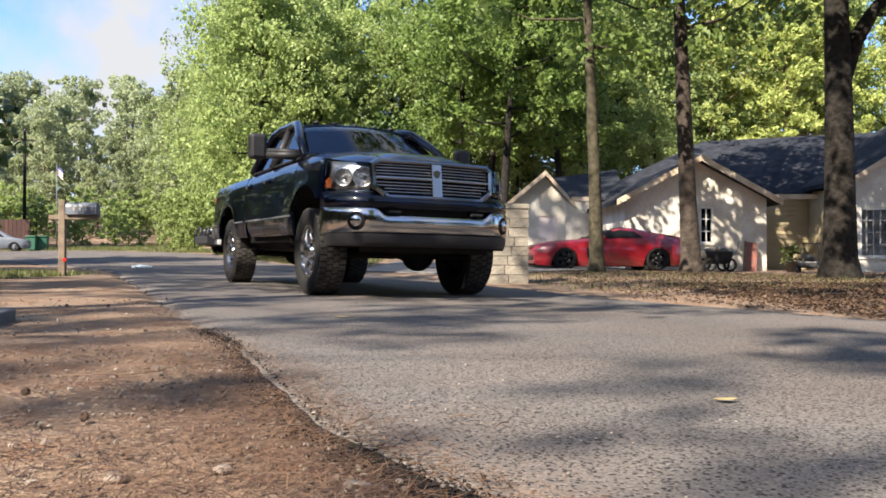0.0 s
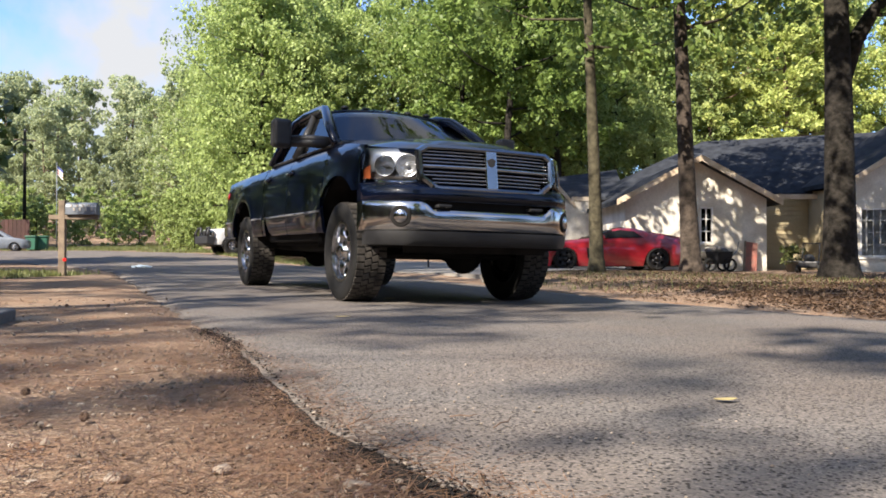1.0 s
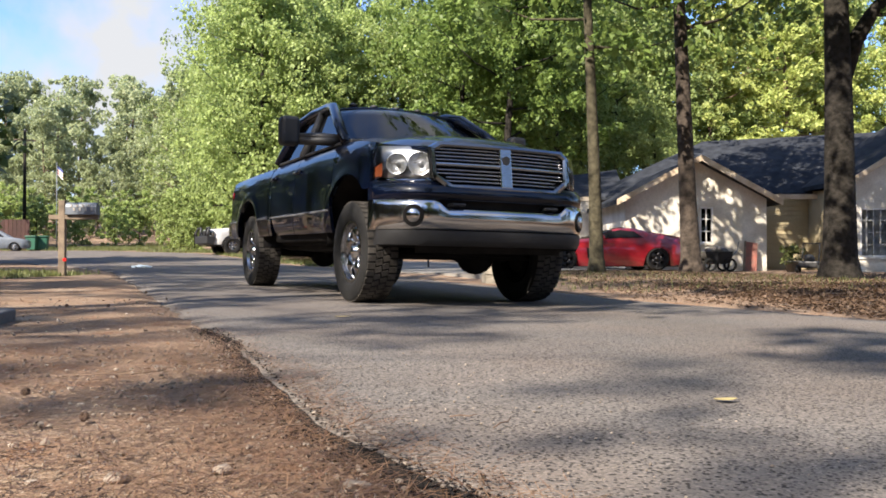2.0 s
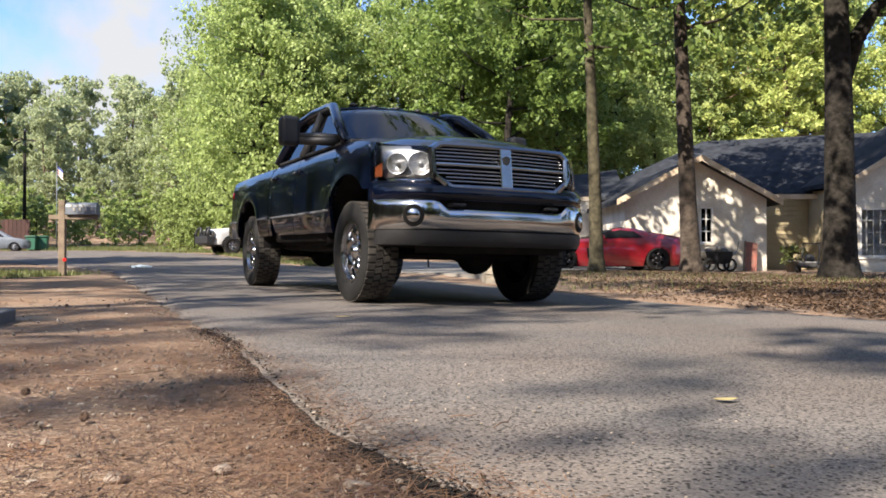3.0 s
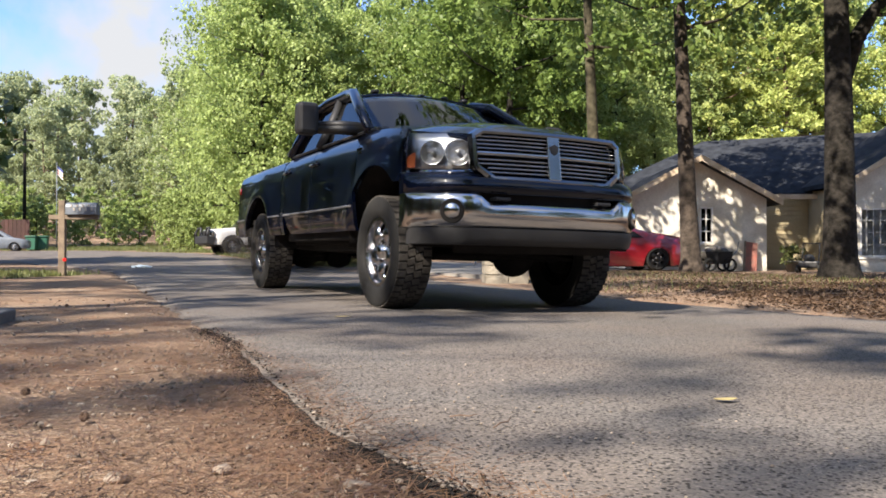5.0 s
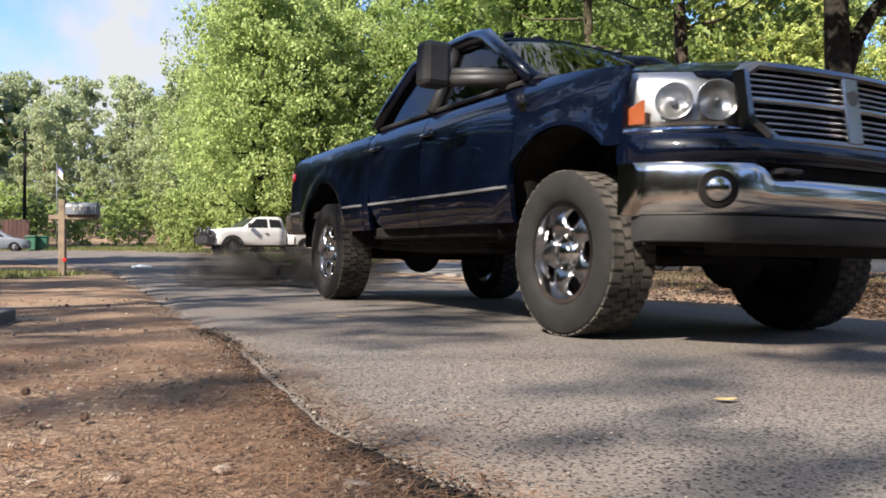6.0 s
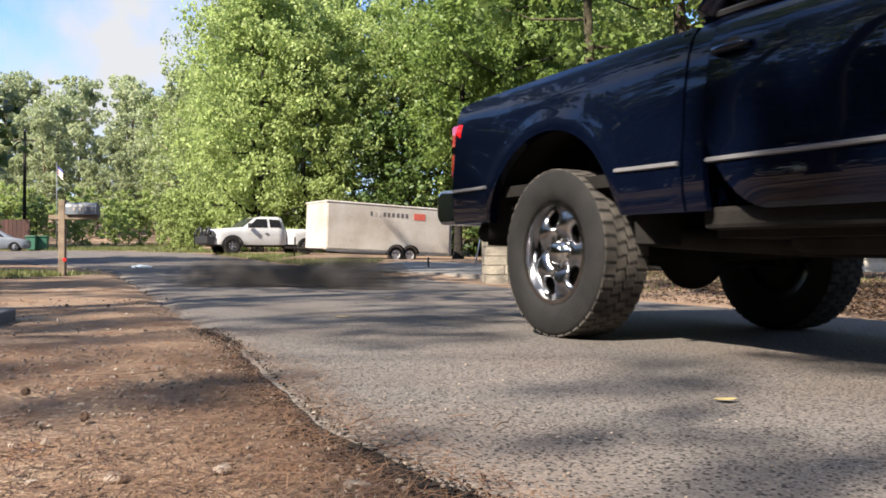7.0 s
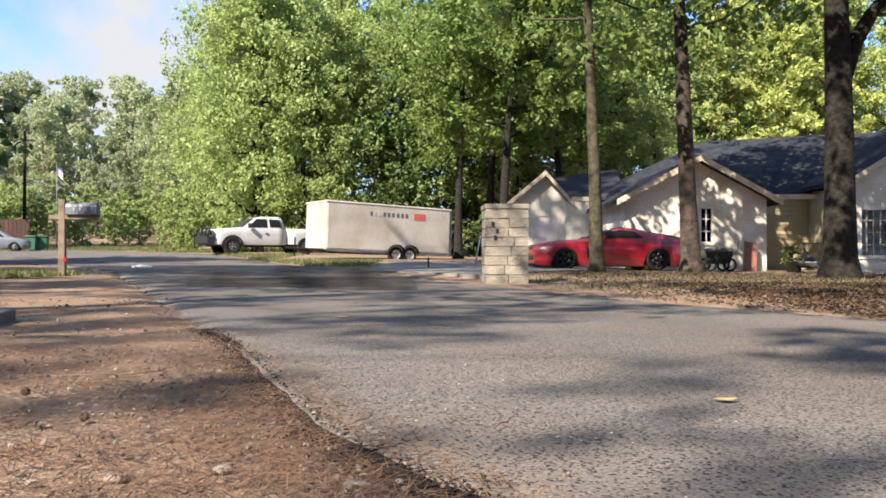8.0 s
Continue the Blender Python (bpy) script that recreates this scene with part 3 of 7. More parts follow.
M_PAPER = mat("white_paper", (0.62, 0.70, 0.60), 0.8, var=0.12, scale=18)


def glass_mat(name, tint, rough=0.02, clear=0.75):
    """A thin pane: mostly see-through, with a sharp reflection."""
    m = bpy.data.materials.new(name)
    m.use_nodes = True
    nt = m.node_tree
    nt.nodes.remove(nt.nodes["Principled BSDF"])
    tr, gl, mix = nt.nodes.new("ShaderNodeBsdfTransparent"), nt.nodes.new("ShaderNodeBsdfGlossy"), nt.nodes.new("ShaderNodeMixShader")
    tr.inputs["Color"].default_value = (*tint, 1)
    gl.inputs["Roughness"].default_value = rough
    fr = nt.nodes.new("ShaderNodeFresnel")
    fr.inputs["IOR"].default_value = 1.32
    nt.links.new(fr.outputs["Fac"], mix.inputs["Fac"])
    nt.links.new(tr.outputs["BSDF"], mix.inputs[1])
    nt.links.new(gl.outputs["BSDF"], mix.inputs[2])
    nt.links.new(mix.outputs["Shader"], nt.nodes["Material Output"].inputs["Surface"])
    return m


M_GLASS = glass_mat("tinted_glass", (0.42, 0.46, 0.44))
M_SCREEN = glass_mat("windscreen_glass", (0.74, 0.78, 0.76))
M_DARKGLASS = glass_mat("dark_glass", (0.10, 0.11, 0.11))
M_LENS = glass_mat("clear_lens", (0.93, 0.94, 0.95))

AXLE_B = -3.57
R_TYRE = 0.432
SIDE_Z = [0.50, 0.56, 0.64, 0.79, 0.90, 1.10, 1.22, 1.31, 1.37, 1.41]
SIDE_W = [0.885, 0.925, 0.955, 0.968, 0.962, 0.955, 0.942, 0.915, 0.875, 0.82]


def side_y(x, z, arches=True):
    """Half width of the body's side at a place along it and a height."""
    w = float(np.interp(z, SIDE_Z, SIDE_W))
    if arches:
        for cx in (0.0, AXLE_B):
            d = math.hypot(x - cx, z - 0.48)
            w += 0.012 * math.exp(-((d - 0.60) / 0.055) ** 2) * (1 if z > 0.5 else 0.6)
            if abs(x - cx) < 0.9:
                w += 0.012 * math.exp(-((d - 0.62) / 0.25) ** 2)
    if x > 0.42:
        w -= 0.16 * ((x - 0.42) / 0.40) ** 2
    return w


def skin(x0, x1, lo, hi, name, parent, sgn, off=0.0, nx=26, nz=12, thick=0.03, material=None, label="", arch=None):
    """A side panel between two heights (functions of x), following the body's side, with an inner return."""
    bm = bmesh.new()
    xs = list(np.linspace(x0, x1, nx))
    if arch is not None:
        a0, r = arch
        extra = [a0 + r * math.cos(math.pi * k / 18) for k in range(19)]
        xs = sorted(set([x for x in xs if abs(abs(x - a0) - r) > 0.02] + [x for x in extra if x0 < x < x1]))
    outer, inner = [], []
    for x in xs:
        zl, zh = lo(x), hi(x)
        if arch is not None and abs(x - arch[0]) < arch[1]:
            zl = max(zl, 0.48 + math.sqrt(max(0, arch[1] ** 2 - (x - arch[0]) ** 2)) * 1.0)
        co, ci = [], []
        for k in range(nz + 1):
            z = zl + (zh - zl) * k / nz
            w = side_y(x, z) + off
            co.append(bm.verts.new((x, sgn * w, z)))
            ci.append(bm.verts.new((x, sgn * (w - thick), z)))
        outer.append(co)
        inner.append(ci)
    for g0, flip in ((outer, False), (inner, True)):
        for a, b in zip(g0, g0[1:]):
            for k in range(nz):
                bm.faces.new((a[k], b[k], b[k + 1], a[k + 1]))
    for o, i in zip((outer, ), (inner, )):
        for j in range(len(xs) - 1):
            for k in (0, nz):
                bm.faces.new((o[j][k], o[j + 1][k], i[j + 1][k], i[j][k]))
        for j in (0, len(xs) - 1):
            for k in range(nz):
                bm.faces.new((o[j][k], o[j][k + 1], i[j][k + 1], i[j][k]))
    return smooth_by_angle(part(name, bm, material or M_PAINT, parent, label, smooth=True), 35)


def smooth_by_angle(ob, deg=40):
    """Keep hard corners hard on a smooth-shaded mesh."""
    es = ob.modifiers.new("edges", "EDGE_SPLIT")
    es.split_angle = radians(deg)
    return ob


def front_x(y):
    y = abs(y)
    return 0.985 - 0.045 * (y / 0.6) ** 2 - 0.29 * (max(0, y - 0.58) / 0.39) ** 2.2


def front_sweep(bm, prof, y0, y1, n=40, shift=0.0):
    """Sweep a (forward, height) outline across the nose."""
    rows = []
    for i in range(n + 1):
        y = y0 + (y1 - y0) * i / n
        x = front_x(y) + shift
        rows.append([bm.verts.new((x + dx, y, z)) for dx, z in prof])
    m = len(prof)
    for a, b in zip(rows, rows[1:]):
        for k in range(m):
            bm.faces.new((a[k], a[(k + 1) % m], b[(k + 1) % m], b[k]))
    bm.faces.new(rows[0])
    bm.faces.new(rows[-1][::-1])


def grid_sheet(bm, pts, thick=(0, 0, -0.02)):
    """A closed sheet from a grid of points, with a thickness."""
    t = Vector(thick)
    n, m = len(pts), len(pts[0])
    a = [[bm.verts.new(p) for p in row] for row in pts]
    b = [[bm.verts.new(Vector(p) + t) for p in row] for row in pts]
    for i in range(n - 1):
        for j in range(m - 1):
            bm.faces.new((a[i][j], a[i + 1][j], a[i + 1][j + 1], a[i][j + 1]))
            bm.faces.new((b[i][j], b[i][j + 1], b[i + 1][j + 1], b[i + 1][j]))
    for i in range(n - 1):
        for j in (0, m - 1):
            bm.faces.new((a[i][j], a[i + 1][j], b[i + 1][j], b[i][j]))
    for j in range(m - 1):
        for i in (0, n - 1):
            bm.faces.new((a[i][j], a[i][j + 1], b[i][j + 1], b[i][j]))


def build_wheel(parent, name="wheel", r=R_TYRE, w=0.30, rim_r=0.256, blocks=42, rim_mat=None, windows=5):
    """A wheel about the y axis, its outer face towards -y."""
    h = w / 2
    bm = bmesh.new()
    lathe(bm, [(0.05, -h * 0.2), (0.15, -h * 0.2), (0.15, h * 0.7), (0.05, h * 0.7)], 20)
    wheel = part(name, bm, M_UNDER, parent, "dark brake drum and hub")
    bm = bmesh.new()
    prof = [(rim_r, -h * 0.74), (rim_r + 0.012, -h * 0.86), (rim_r + 0.05, -h * 0.97), (r * 0.80, -h), (r * 0.93, -h * 0.94), (r * 0.965, -h * 0.86), (r - 0.010, -h * 0.72), (r - 0.012, 0),
            (r - 0.010, h * 0.72), (r * 0.965, h * 0.86), (r * 0.93, h * 0.94), (r * 0.80, h), (rim_r + 0.05, h * 0.97), (rim_r, h * 0.74)]
    lathe(bm, prof, 48, closed=True)
    tyre = part("tyre", bm, M_RUBBER, wheel, "black off-road tyre with knobby tread", smooth=True)
    bm = bmesh.new()
    for k in range(blocks):
        for row, (c, hw) in enumerate(((-0.64, 0.22), (-0.21, 0.19), (0.21, 0.19), (0.64, 0.22))):
            a = 2 * math.pi * (k + (0.5 if row % 2 else 0.0)) / blocks
            m = pose(0, 0, 0, 0, -math.degrees(a), 0) @ pose(r - 0.014, c * h, 0, 14 if row in (1, 2) else 0, 0, 0)
            sx = 0.80 * math.pi * r / blocks
            vs = box(bm, -0.012, 0.006, -hw * h, hw * h, -sx, sx, None)
            for v in vs:
                if v.co.x > 0:
                    v.co.z *= 0.86
                v.co = m @ v.co
    part("tread", bm, M_TREAD, tyre)
    bm = bmesh.new()
    lathe(bm, [(rim_r, -h * 0.74), (rim_r + 0.006, -h * 0.84), (rim_r - 0.016, -h * 0.84), (rim_r - 0.03, -h * 0.45), (rim_r - 0.05, h * 0.6), (rim_r, h * 0.74)], 40, closed=True)
    rim = part("rim", bm, rim_mat or M_RIM, wheel, "bright chromed steel-spoke rim", smooth=True)
    smooth_by_angle(rim)
    bm = bmesh.new()
    lathe(bm, [(0.0, -h * 0.80), (0.045, -h * 0.80), (0.055, -h * 0.72), (0.06, -h * 0.52), (0.105, -h * 0.48), (0.112, -h * 0.36), (0.112, -h * 0.1), (0.0, -h * 0.1)], 28)
    part("hub_cap", bm, rim_mat or M_CHROME, rim, smooth=True)
    for k in range(8):
        bm = bmesh.new()
        a = 2 * math.pi * k / 8
        lathe(bm, [(0.012, -h * 0.62), (0.014, -h * 0.58), (0.014, -h * 0.44)], 6, m=Matrix.Translation((0.083 * math.cos(a), 0, 0.083 * math.sin(a))))
        part("lug_nut", bm, rim_mat or M_CHROME, rim)
    for k in range(windows):
        a = 360 * (k + 0.5) / windows
        bm = bmesh.new()
        f = []
        for j in range(13):
            u = j / 12
            q = 0.09 + (rim_r - 0.012 - 0.09) * u
            hole = 0.30 * rim_r * math.sqrt(max(0.0, 1 - ((u - 0.60) / 0.30) ** 2)) * (0.75 + 0.4 * u)
            half = max(0.02, math.pi / windows * q - 0.72 * hole)
            y = -h * (0.46 + 0.20 * math.sin(math.pi * min(1.0, u * 0.9 + 0.1)))
            f.append([(q * math.cos(e * half / q), y - 0.014 * (1 - e * e), q * math.sin(e * half / q)) for e in (-1, -0.6, -0.2, 0.2, 0.6, 1)])
        grid_sheet(bm, f, (0, 0.035, 0))
        for v in bm.verts:
            v.co = pose(0, 0, 0, 0, a, 0) @ v.co
        part("spoke", bm, rim_mat or M_RIM, rim, smooth=True)
    bm = bmesh.new()
    lathe(bm, [(0.0, h * 0.05), (rim_r - 0.04, h * 0.05), (rim_r - 0.04, h * 0.12), (0.0, h * 0.12)], 24)
    part("brake_disc", bm, M_UNDER, wheel)
    return wheel


def build_truck():
    t = new("pickup_truck")
    for s in (-1, 1):
        # fender, doors, bed side
        def fend_hi(x):
            return float(np.interp(x, [-0.42, 0.1, 0.45, 0.62, 0.86], [1.405, 1.355, 1.305, 1.29, 1.265]))
        skin(-0.415, 0.50, lambda x: 0.66 if x < 0 else 0.93, fend_hi, "front_fender", t, s, nx=24, nz=12, arch=(0.0, 0.60))
        fd = skin(-1.625, -0.425, lambda x: 0.60, lambda x: 1.405, "front_door", t, s, nx=20, nz=14)
        rd = skin(-2.52, -1.635, lambda x: 0.60 + 0.28 * max(0, (-2.22 - x) / 0.30) ** 2, lambda x: 1.405, "rear_door", t, s, nx=24, nz=14)
        def bed_hi(x):
            return float(np.interp(x, [-4.55, -4.4, -3.6, -2.63], [1.315, 1.335, 1.355, 1.365]))
        bed = skin(-4.56, -2.645, lambda x: 0.60, bed_hi, "bed_side", t, s, nx=40, nz=14, arch=(AXLE_B, 0.565), thick=0.05)
        skin(-2.63, -2.525, lambda x: 0.60, lambda x: 1.40, "cab_corner", t, s, nx=3, nz=10)
        bm = bmesh.new()
        box(bm, -2.60, -0.42, s * 0.76, s * 0.885, 0.53, 0.62)
        part("rocker_panel", bm, M_UNDER, t, bevel=0.02)
        # bright side mouldings
        for par, x0, x1 in ((fd, -1.62, -0.45), (rd, -2.50, -1.645), (bed, -3.02, -2.66), (bed, -4.54, -4.14)):
            bm = bmesh.new()
            n = 10
            rows = []
            for i in range(n + 1):
                x = x0 + (x1 - x0) * i / n
                w = side_y(x, 0.80)
                rows.append([bm.verts.new((x, s * (w + o), z)) for o, z in ((-0.002, 0.786), (0.012, 0.790), (0.014, 0.802), (-0.002, 0.808))])
            for a, b in zip(rows, rows[1:]):
                for k in range(4):
                    bm.faces.new((a[k], a[(k + 1) % 4], b[(k + 1) % 4], b[k]))
            bm.faces.new(rows[0])
            bm.faces.new(rows[-1][::-1])
            part("side_moulding", bm, M_SILVER, par, "thin chrome side moulding")
        # door handles
        for par, x in ((fd, -1.50), (rd, -2.40)):
            bm = bmesh.new()
            w = side_y(x, 1.22) * s
            tube(bm, [(x - 0.09, w, 1.215), (x - 0.07, w + s * 0.03, 1.217), (x + 0.07, w + s * 0.03, 1.22), (x + 0.09, w, 1.222)], [0.012, 0.016, 0.016, 0.012], 8)
            part("door_handle", bm, M_PAINT, par, smooth=True)
            bm = bmesh.new()
            lathe(bm, [(0.001, 0.0), (0.05, 0.003), (0.052, 0.0)], 16, m=Matrix.Translation((x, w, 1.21)))
            part("handle_cup", bm, M_UNDER, par)
        # greenhouse, one side
        def gy(z):
            return s * (0.855 - (z - 1.40) * 0.42)
        bm = bmesh.new()
        tube(bm, [(-0.42, s * 0.845, 1.415), (-0.80, s * 0.79, 1.65), (-1.17, s * 0.70, 1.845), (-1.42, s * 0.655, 1.895), (-2.0, s * 0.645, 1.905), (-2.32, s * 0.66, 1.87), (-2.53, s * 0.76, 1.62), (-2.62, s * 0.845, 1.40)],
             [0.04, 0.045, 0.052, 0.055, 0.055, 0.055, 0.06, 0.065], 10)
        part("roof_rail", bm, M_PAINT, t, smooth=True)
        bm = bmesh.new()
        tube(bm, [(-1.63, gy(1.39), 1.39), (-1.63, gy(1.62), 1.62), (-1.66, gy(1.86), 1.86)], [0.055, 0.045, 0.04], 8)
        part("door_pillar", bm, M_BLACK, t, smooth=True)
        bm = bmesh.new()
        tube(bm, [(-0.50, gy(1.41), 1.405), (-1.6, gy(1.41), 1.405), (-2.58, gy(1.41), 1.40)], [0.016, 0.016, 0.016], 6)
        part("window_trim", bm, M_BLACK, t)
        for par, poly in ((fd, [(-0.58, 1.41), (-1.58, 1.41), (-1.60, 1.86), (-1.22, 1.84), (-0.86, 1.64)]), (rd, [(-1.68, 1.41), (-2.55, 1.41), (-2.48, 1.62), (-2.28, 1.84), (-1.68, 1.87)])):
            bm = bmesh.new()
            a = [bm.verts.new((x, gy(z) - s * 0.012, z)) for x, z in poly]
            b = [bm.verts.new((x, gy(z) - s * 0.018, z)) for x, z in poly]
            bm.faces.new(a)
            bm.faces.new(b[::-1])
            for i in range(len(a)):
                bm.faces.new((a[i], a[(i + 1) % len(a)], b[(i + 1) % len(a)], b[i]))
            part("door_glass", bm, M_GLASS if par is fd else M_DARKGLASS, par, "tinted side window")
        # tow mirror
        bm = bmesh.new()
        box(bm, -0.98, -0.83, s * 1.135, s * 1.315, 1.405, 1.675)
        mir = part("tow_mirror", bm, M_BLACK, t, "large black towing mirror on twin arms", bevel=0.035)
        bm = bmesh.new()
        box(bm, -0.984, -0.981, s * 1.155, s * 1.295, 1.43, 1.65)
        part("mirror_glass", bm, M_CHROME, mir)
        bm = bmesh.new()
        tube(bm, [(-0.66, s * 0.80, 1.45), (-0.74, s * 0.98, 1.45), (-0.88, s * 1.14, 1.455)], [0.055, 0.042, 0.038], 10)
        tube(bm, [(-0.66, s * 0.82, 1.47), (-0.74, s * 0.98, 1.49), (-0.88, s * 1.14, 1.495)], [0.04, 0.034, 0.03], 10)
        part("mirror_arm", bm, M_BLACK, mir, smooth=True)
        # tail lamp
        bm = bmesh.new()
        pts = [[(x, s * (0.945 - d), z) for z in np.linspace(0.895, 1.20, 6)] for x, d in ((-4.50, -0.008), (-4.61, -0.002), (-4.66, 0.05), (-4.655, 0.13))]
        grid_sheet(bm, pts, (0.03, -s * 0.02, 0))
        tl = part("tail_lamp", bm, M_RED, t, "red tail lamp with a clear middle band", smooth=True)
        bm = bmesh.new()
        pts = [[(x, s * (0.949 - d), z) for z in np.linspace(1.03, 1.075, 3)] for x, d in ((-4.53, -0.006), (-4.612, 0.0), (-4.664, 0.05), (-4.66, 0.12))]
        grid_sheet(bm, pts, (0.01, -s * 0.01, 0))
        part("reversing_lens", bm, M_CHROME, tl)
        # headlamp
        path = [(0.885, 0.60), (0.84, 0.68), (0.77, 0.77), (0.68, 0.855), (0.58, 0.92), (0.50, 0.955)]
        def lamp_rows(off, inset=0.0):
            rows = []
            for i, (x, y) in enumerate(path):
                f = i / (len(path) - 1)
                z0, z1 = 0.985 + inset, 1.252 + 0.03 * f - inset
                rows.append([(x - off, s * (y - off), z0 + (z1 - z0) * k / 5 - 0) for k in range(6)])
                rows[-1] = [(p[0] - 0.05 * (k / 5) ** 2, p[1], p[2]) for k, p in enumerate(rows[-1])]
            return rows
        bm = bmesh.new()
        grid_sheet(bm, lamp_rows(0.065), (-0.02, -s * 0.01, 0))
        hl = part("headlamp", bm, M_BEZEL, t, "clear headlamp with two round reflectors", smooth=True)
        bm = bmesh.new()
        grid_sheet(bm, lamp_rows(0.0), (-0.006, -s * 0.004, 0))
        lens = part("headlamp_lens", bm, M_LENS, hl, smooth=True)
        lens.visible_shadow = False
        for (x, y), rad in (((0.815, 0.68), 0.088), ((0.69, 0.82), 0.08)):
            bm = bmesh.new()
            m = Matrix.Translation((x - 0.014, s * (y - 0.012), 1.118)) @ pose(0, 0, 0, 0, 0, 90 + s * (32 if rad > 0.085 else 40))
            dish = [(0.010, 0.040), (rad * 0.3, 0.036), (rad * 0.6, 0.026), (rad * 0.85, 0.010), (rad, -0.002), (rad + 0.005, -0.002), (rad + 0.005, 0.008), (rad * 0.85, 0.018), (rad * 0.5, 0.036), (0.010, 0.046)]
            lathe(bm, dish, 28, m=m, closed=True)
            lathe(bm, [(0.001, -0.002), (0.014, 0.002), (0.018, 0.020), (0.016, 0.042)], 14, m=m)
            part("reflector", bm, M_LAMP, hl, smooth=True)
        bm = bmesh.new()
        grid_sheet(bm, [[(0.575 - 0.055 * i, s * (0.888 + 0.03 * i), 1.02 + 0.11 * k / 3 * (1 - 0.3 * i)) for k in range(4)] for i in range(2)], (-0.02, 0, 0))
        part("turn_lens", bm, M_AMBER, hl, "amber turn signal")
        # fog lamp
        bm = bmesh.new()
        fx = front_x(0.76) + 0.034
        m = Matrix.Translation((fx, s * 0.755, 0.712)) @ pose(0, 0, 0, 0, 0, -90 + s * 38)
        lathe(bm, [(0.001, 0.012), (0.06, 0.012), (0.072, 0.014), (0.081, 0.012), (0.085, 0.0), (0.085, -0.05), (0.001, -0.05)], 28, m=m)
        fog = part("fog_lamp", bm, M_UNDER, t, "round fog lamp in a black pocket", smooth=True)
        smooth_by_angle(fog, 30)
        bm = bmesh.new()
        lathe(bm, [(0.001, 0.03), (0.04, 0.026), (0.055, 0.018), (0.055, 0.0), (0.001, 0.0)], 24, m=m)
        part("fog_lens", bm, M_CHROME, fog, smooth=True)
        # inner wheel wells
        for cx in (0.0, AXLE_B):
            bm = bmesh.new()
            rows = []
            for k in range(19):
                a = math.pi * (k / 18)
                rows.append([(cx + 0.625 * math.cos(a), s * y, 0.47 + 0.625 * math.sin(a)) for y in (0.40, 0.93)])
            grid_sheet(bm, rows, (0, 0, 0.01))
            part("wheel_well", bm, M_UNDER, t, smooth=True)
            bm = bmesh.new()
            fan = [(cx + 0.625 * math.cos(math.pi * k / 18), 0.47 + 0.625 * math.sin(math.pi * k / 18)) for k in range(19)]
            prism(bm, fan, s * 0.40, s * 0.41, "xz")
            part("well_side", bm, M_UNDER, t)
        # fender badge
        bm = bmesh.new()
        w = side_y(-0.33, 1.20) * s
        box(bm, -0.40, -0.29, w, w + s * 0.008, 1.235, 1.252)
        box(bm, -0.36, -0.30, w, w + s * 0.008, 1.205, 1.228)
        part("fender_badge", bm, M_CHROME, t)
    # hood
    bm = bmesh.new()
    rows = []
    for i in range(15):
        f = i / 14
        x = 0.90 - 1.30 * f
        row = []
        for j in range(21):
            q = -1 + j / 10
            hw = np.interp(f, [0, 0.12, 0.35, 1], [0.60, 0.72, 0.83, 0.865])
            y = q * hw
            zc = np.interp(f, [0, 0.03, 0.10, 0.35, 1], [1.285, 1.312, 1.335, 1.385, 1.475])
            ze = np.interp(f, [0, 0.12, 0.35, 1], [1.258, 1.27, 1.312, 1.41])
            e = abs(q)
            bulge = 0.022 * (1 - smooth(0.42, 0.56, e)) + 0.012 * math.exp(-((e - 0.72) / 0.08) ** 2)
            z = zc + (ze - zc) * e ** 2.6 + bulge * (0.4 + 0.6 * min(1, f * 4))
            row.append((x - 0.10 * q * q * (1 - f) - 0.02 + 0.10 * (1 - q * q) * f * 1.2, y, z))
        rows.append(row)
    grid_sheet(bm, rows, (0, 0, -0.03))
    smooth_by_angle(part("hood", bm, M_PAINT, t, "navy hood with raised centre", smooth=True), 50)
    # cowl, windscreen, roof, rear glass
    bm = bmesh.new()
    box(bm, -0.50, -0.28, -0.84, 0.84, 1.36, 1.425)
    part("cowl", bm, M_BLACK, t, bevel=0.01)
    def sheet(name, rows, material, thick, label=""):
        b = bmesh.new()
        grid_sheet(b, rows, thick)
        return part(name, b, material, t, label, smooth=True)
    ws = []
    for i in range(9):
        f = i / 8
        row = []
        for j in range(15):
            q = -1 + j / 7
            xw = -0.30 - 0.92 * f - 0.14 * q * q
            row.append((xw, q * (0.83 - 0.16 * f), 1.43 + 0.485 * f - 0.045 * f * q * q - 0.02 * (1 - f) * q * q))
        ws.append(row)
    sheet("windscreen", ws, M_SCREEN, (-0.004, 0, -0.006), "raked tinted windscreen").visible_shadow = False
    rf = []
    for i in range(11):
        f = i / 10
        rf.append([(-1.18 - 1.20 * f - 0.10 * q * q * (1 - f), q * 0.665, 1.905 + 0.045 * math.sin(math.pi * (0.12 + 0.8 * f)) - 0.025 - 0.045 * q ** 4) for q in [-1 + j / 8 for j in range(17)]])
    roof = sheet("roof", rf, M_PAINT, (0, 0, -0.04), "rounded navy cab roof with marker lamps")
    for q in (-0.42, -0.22, 0.0, 0.22, 0.42):
        bm = bmesh.new()
        bmesh.ops.create_uvsphere(bm, u_segments=10, v_segments=6, radius=0.04, matrix=Matrix.Translation((-1.28 - 0.1 * q * q, q * 1.1, 1.915)) @ Matrix.Diagonal((1.5, 1, 0.55, 1)))
        part("marker_lamp", bm, M_BLACK, roof, smooth=True)
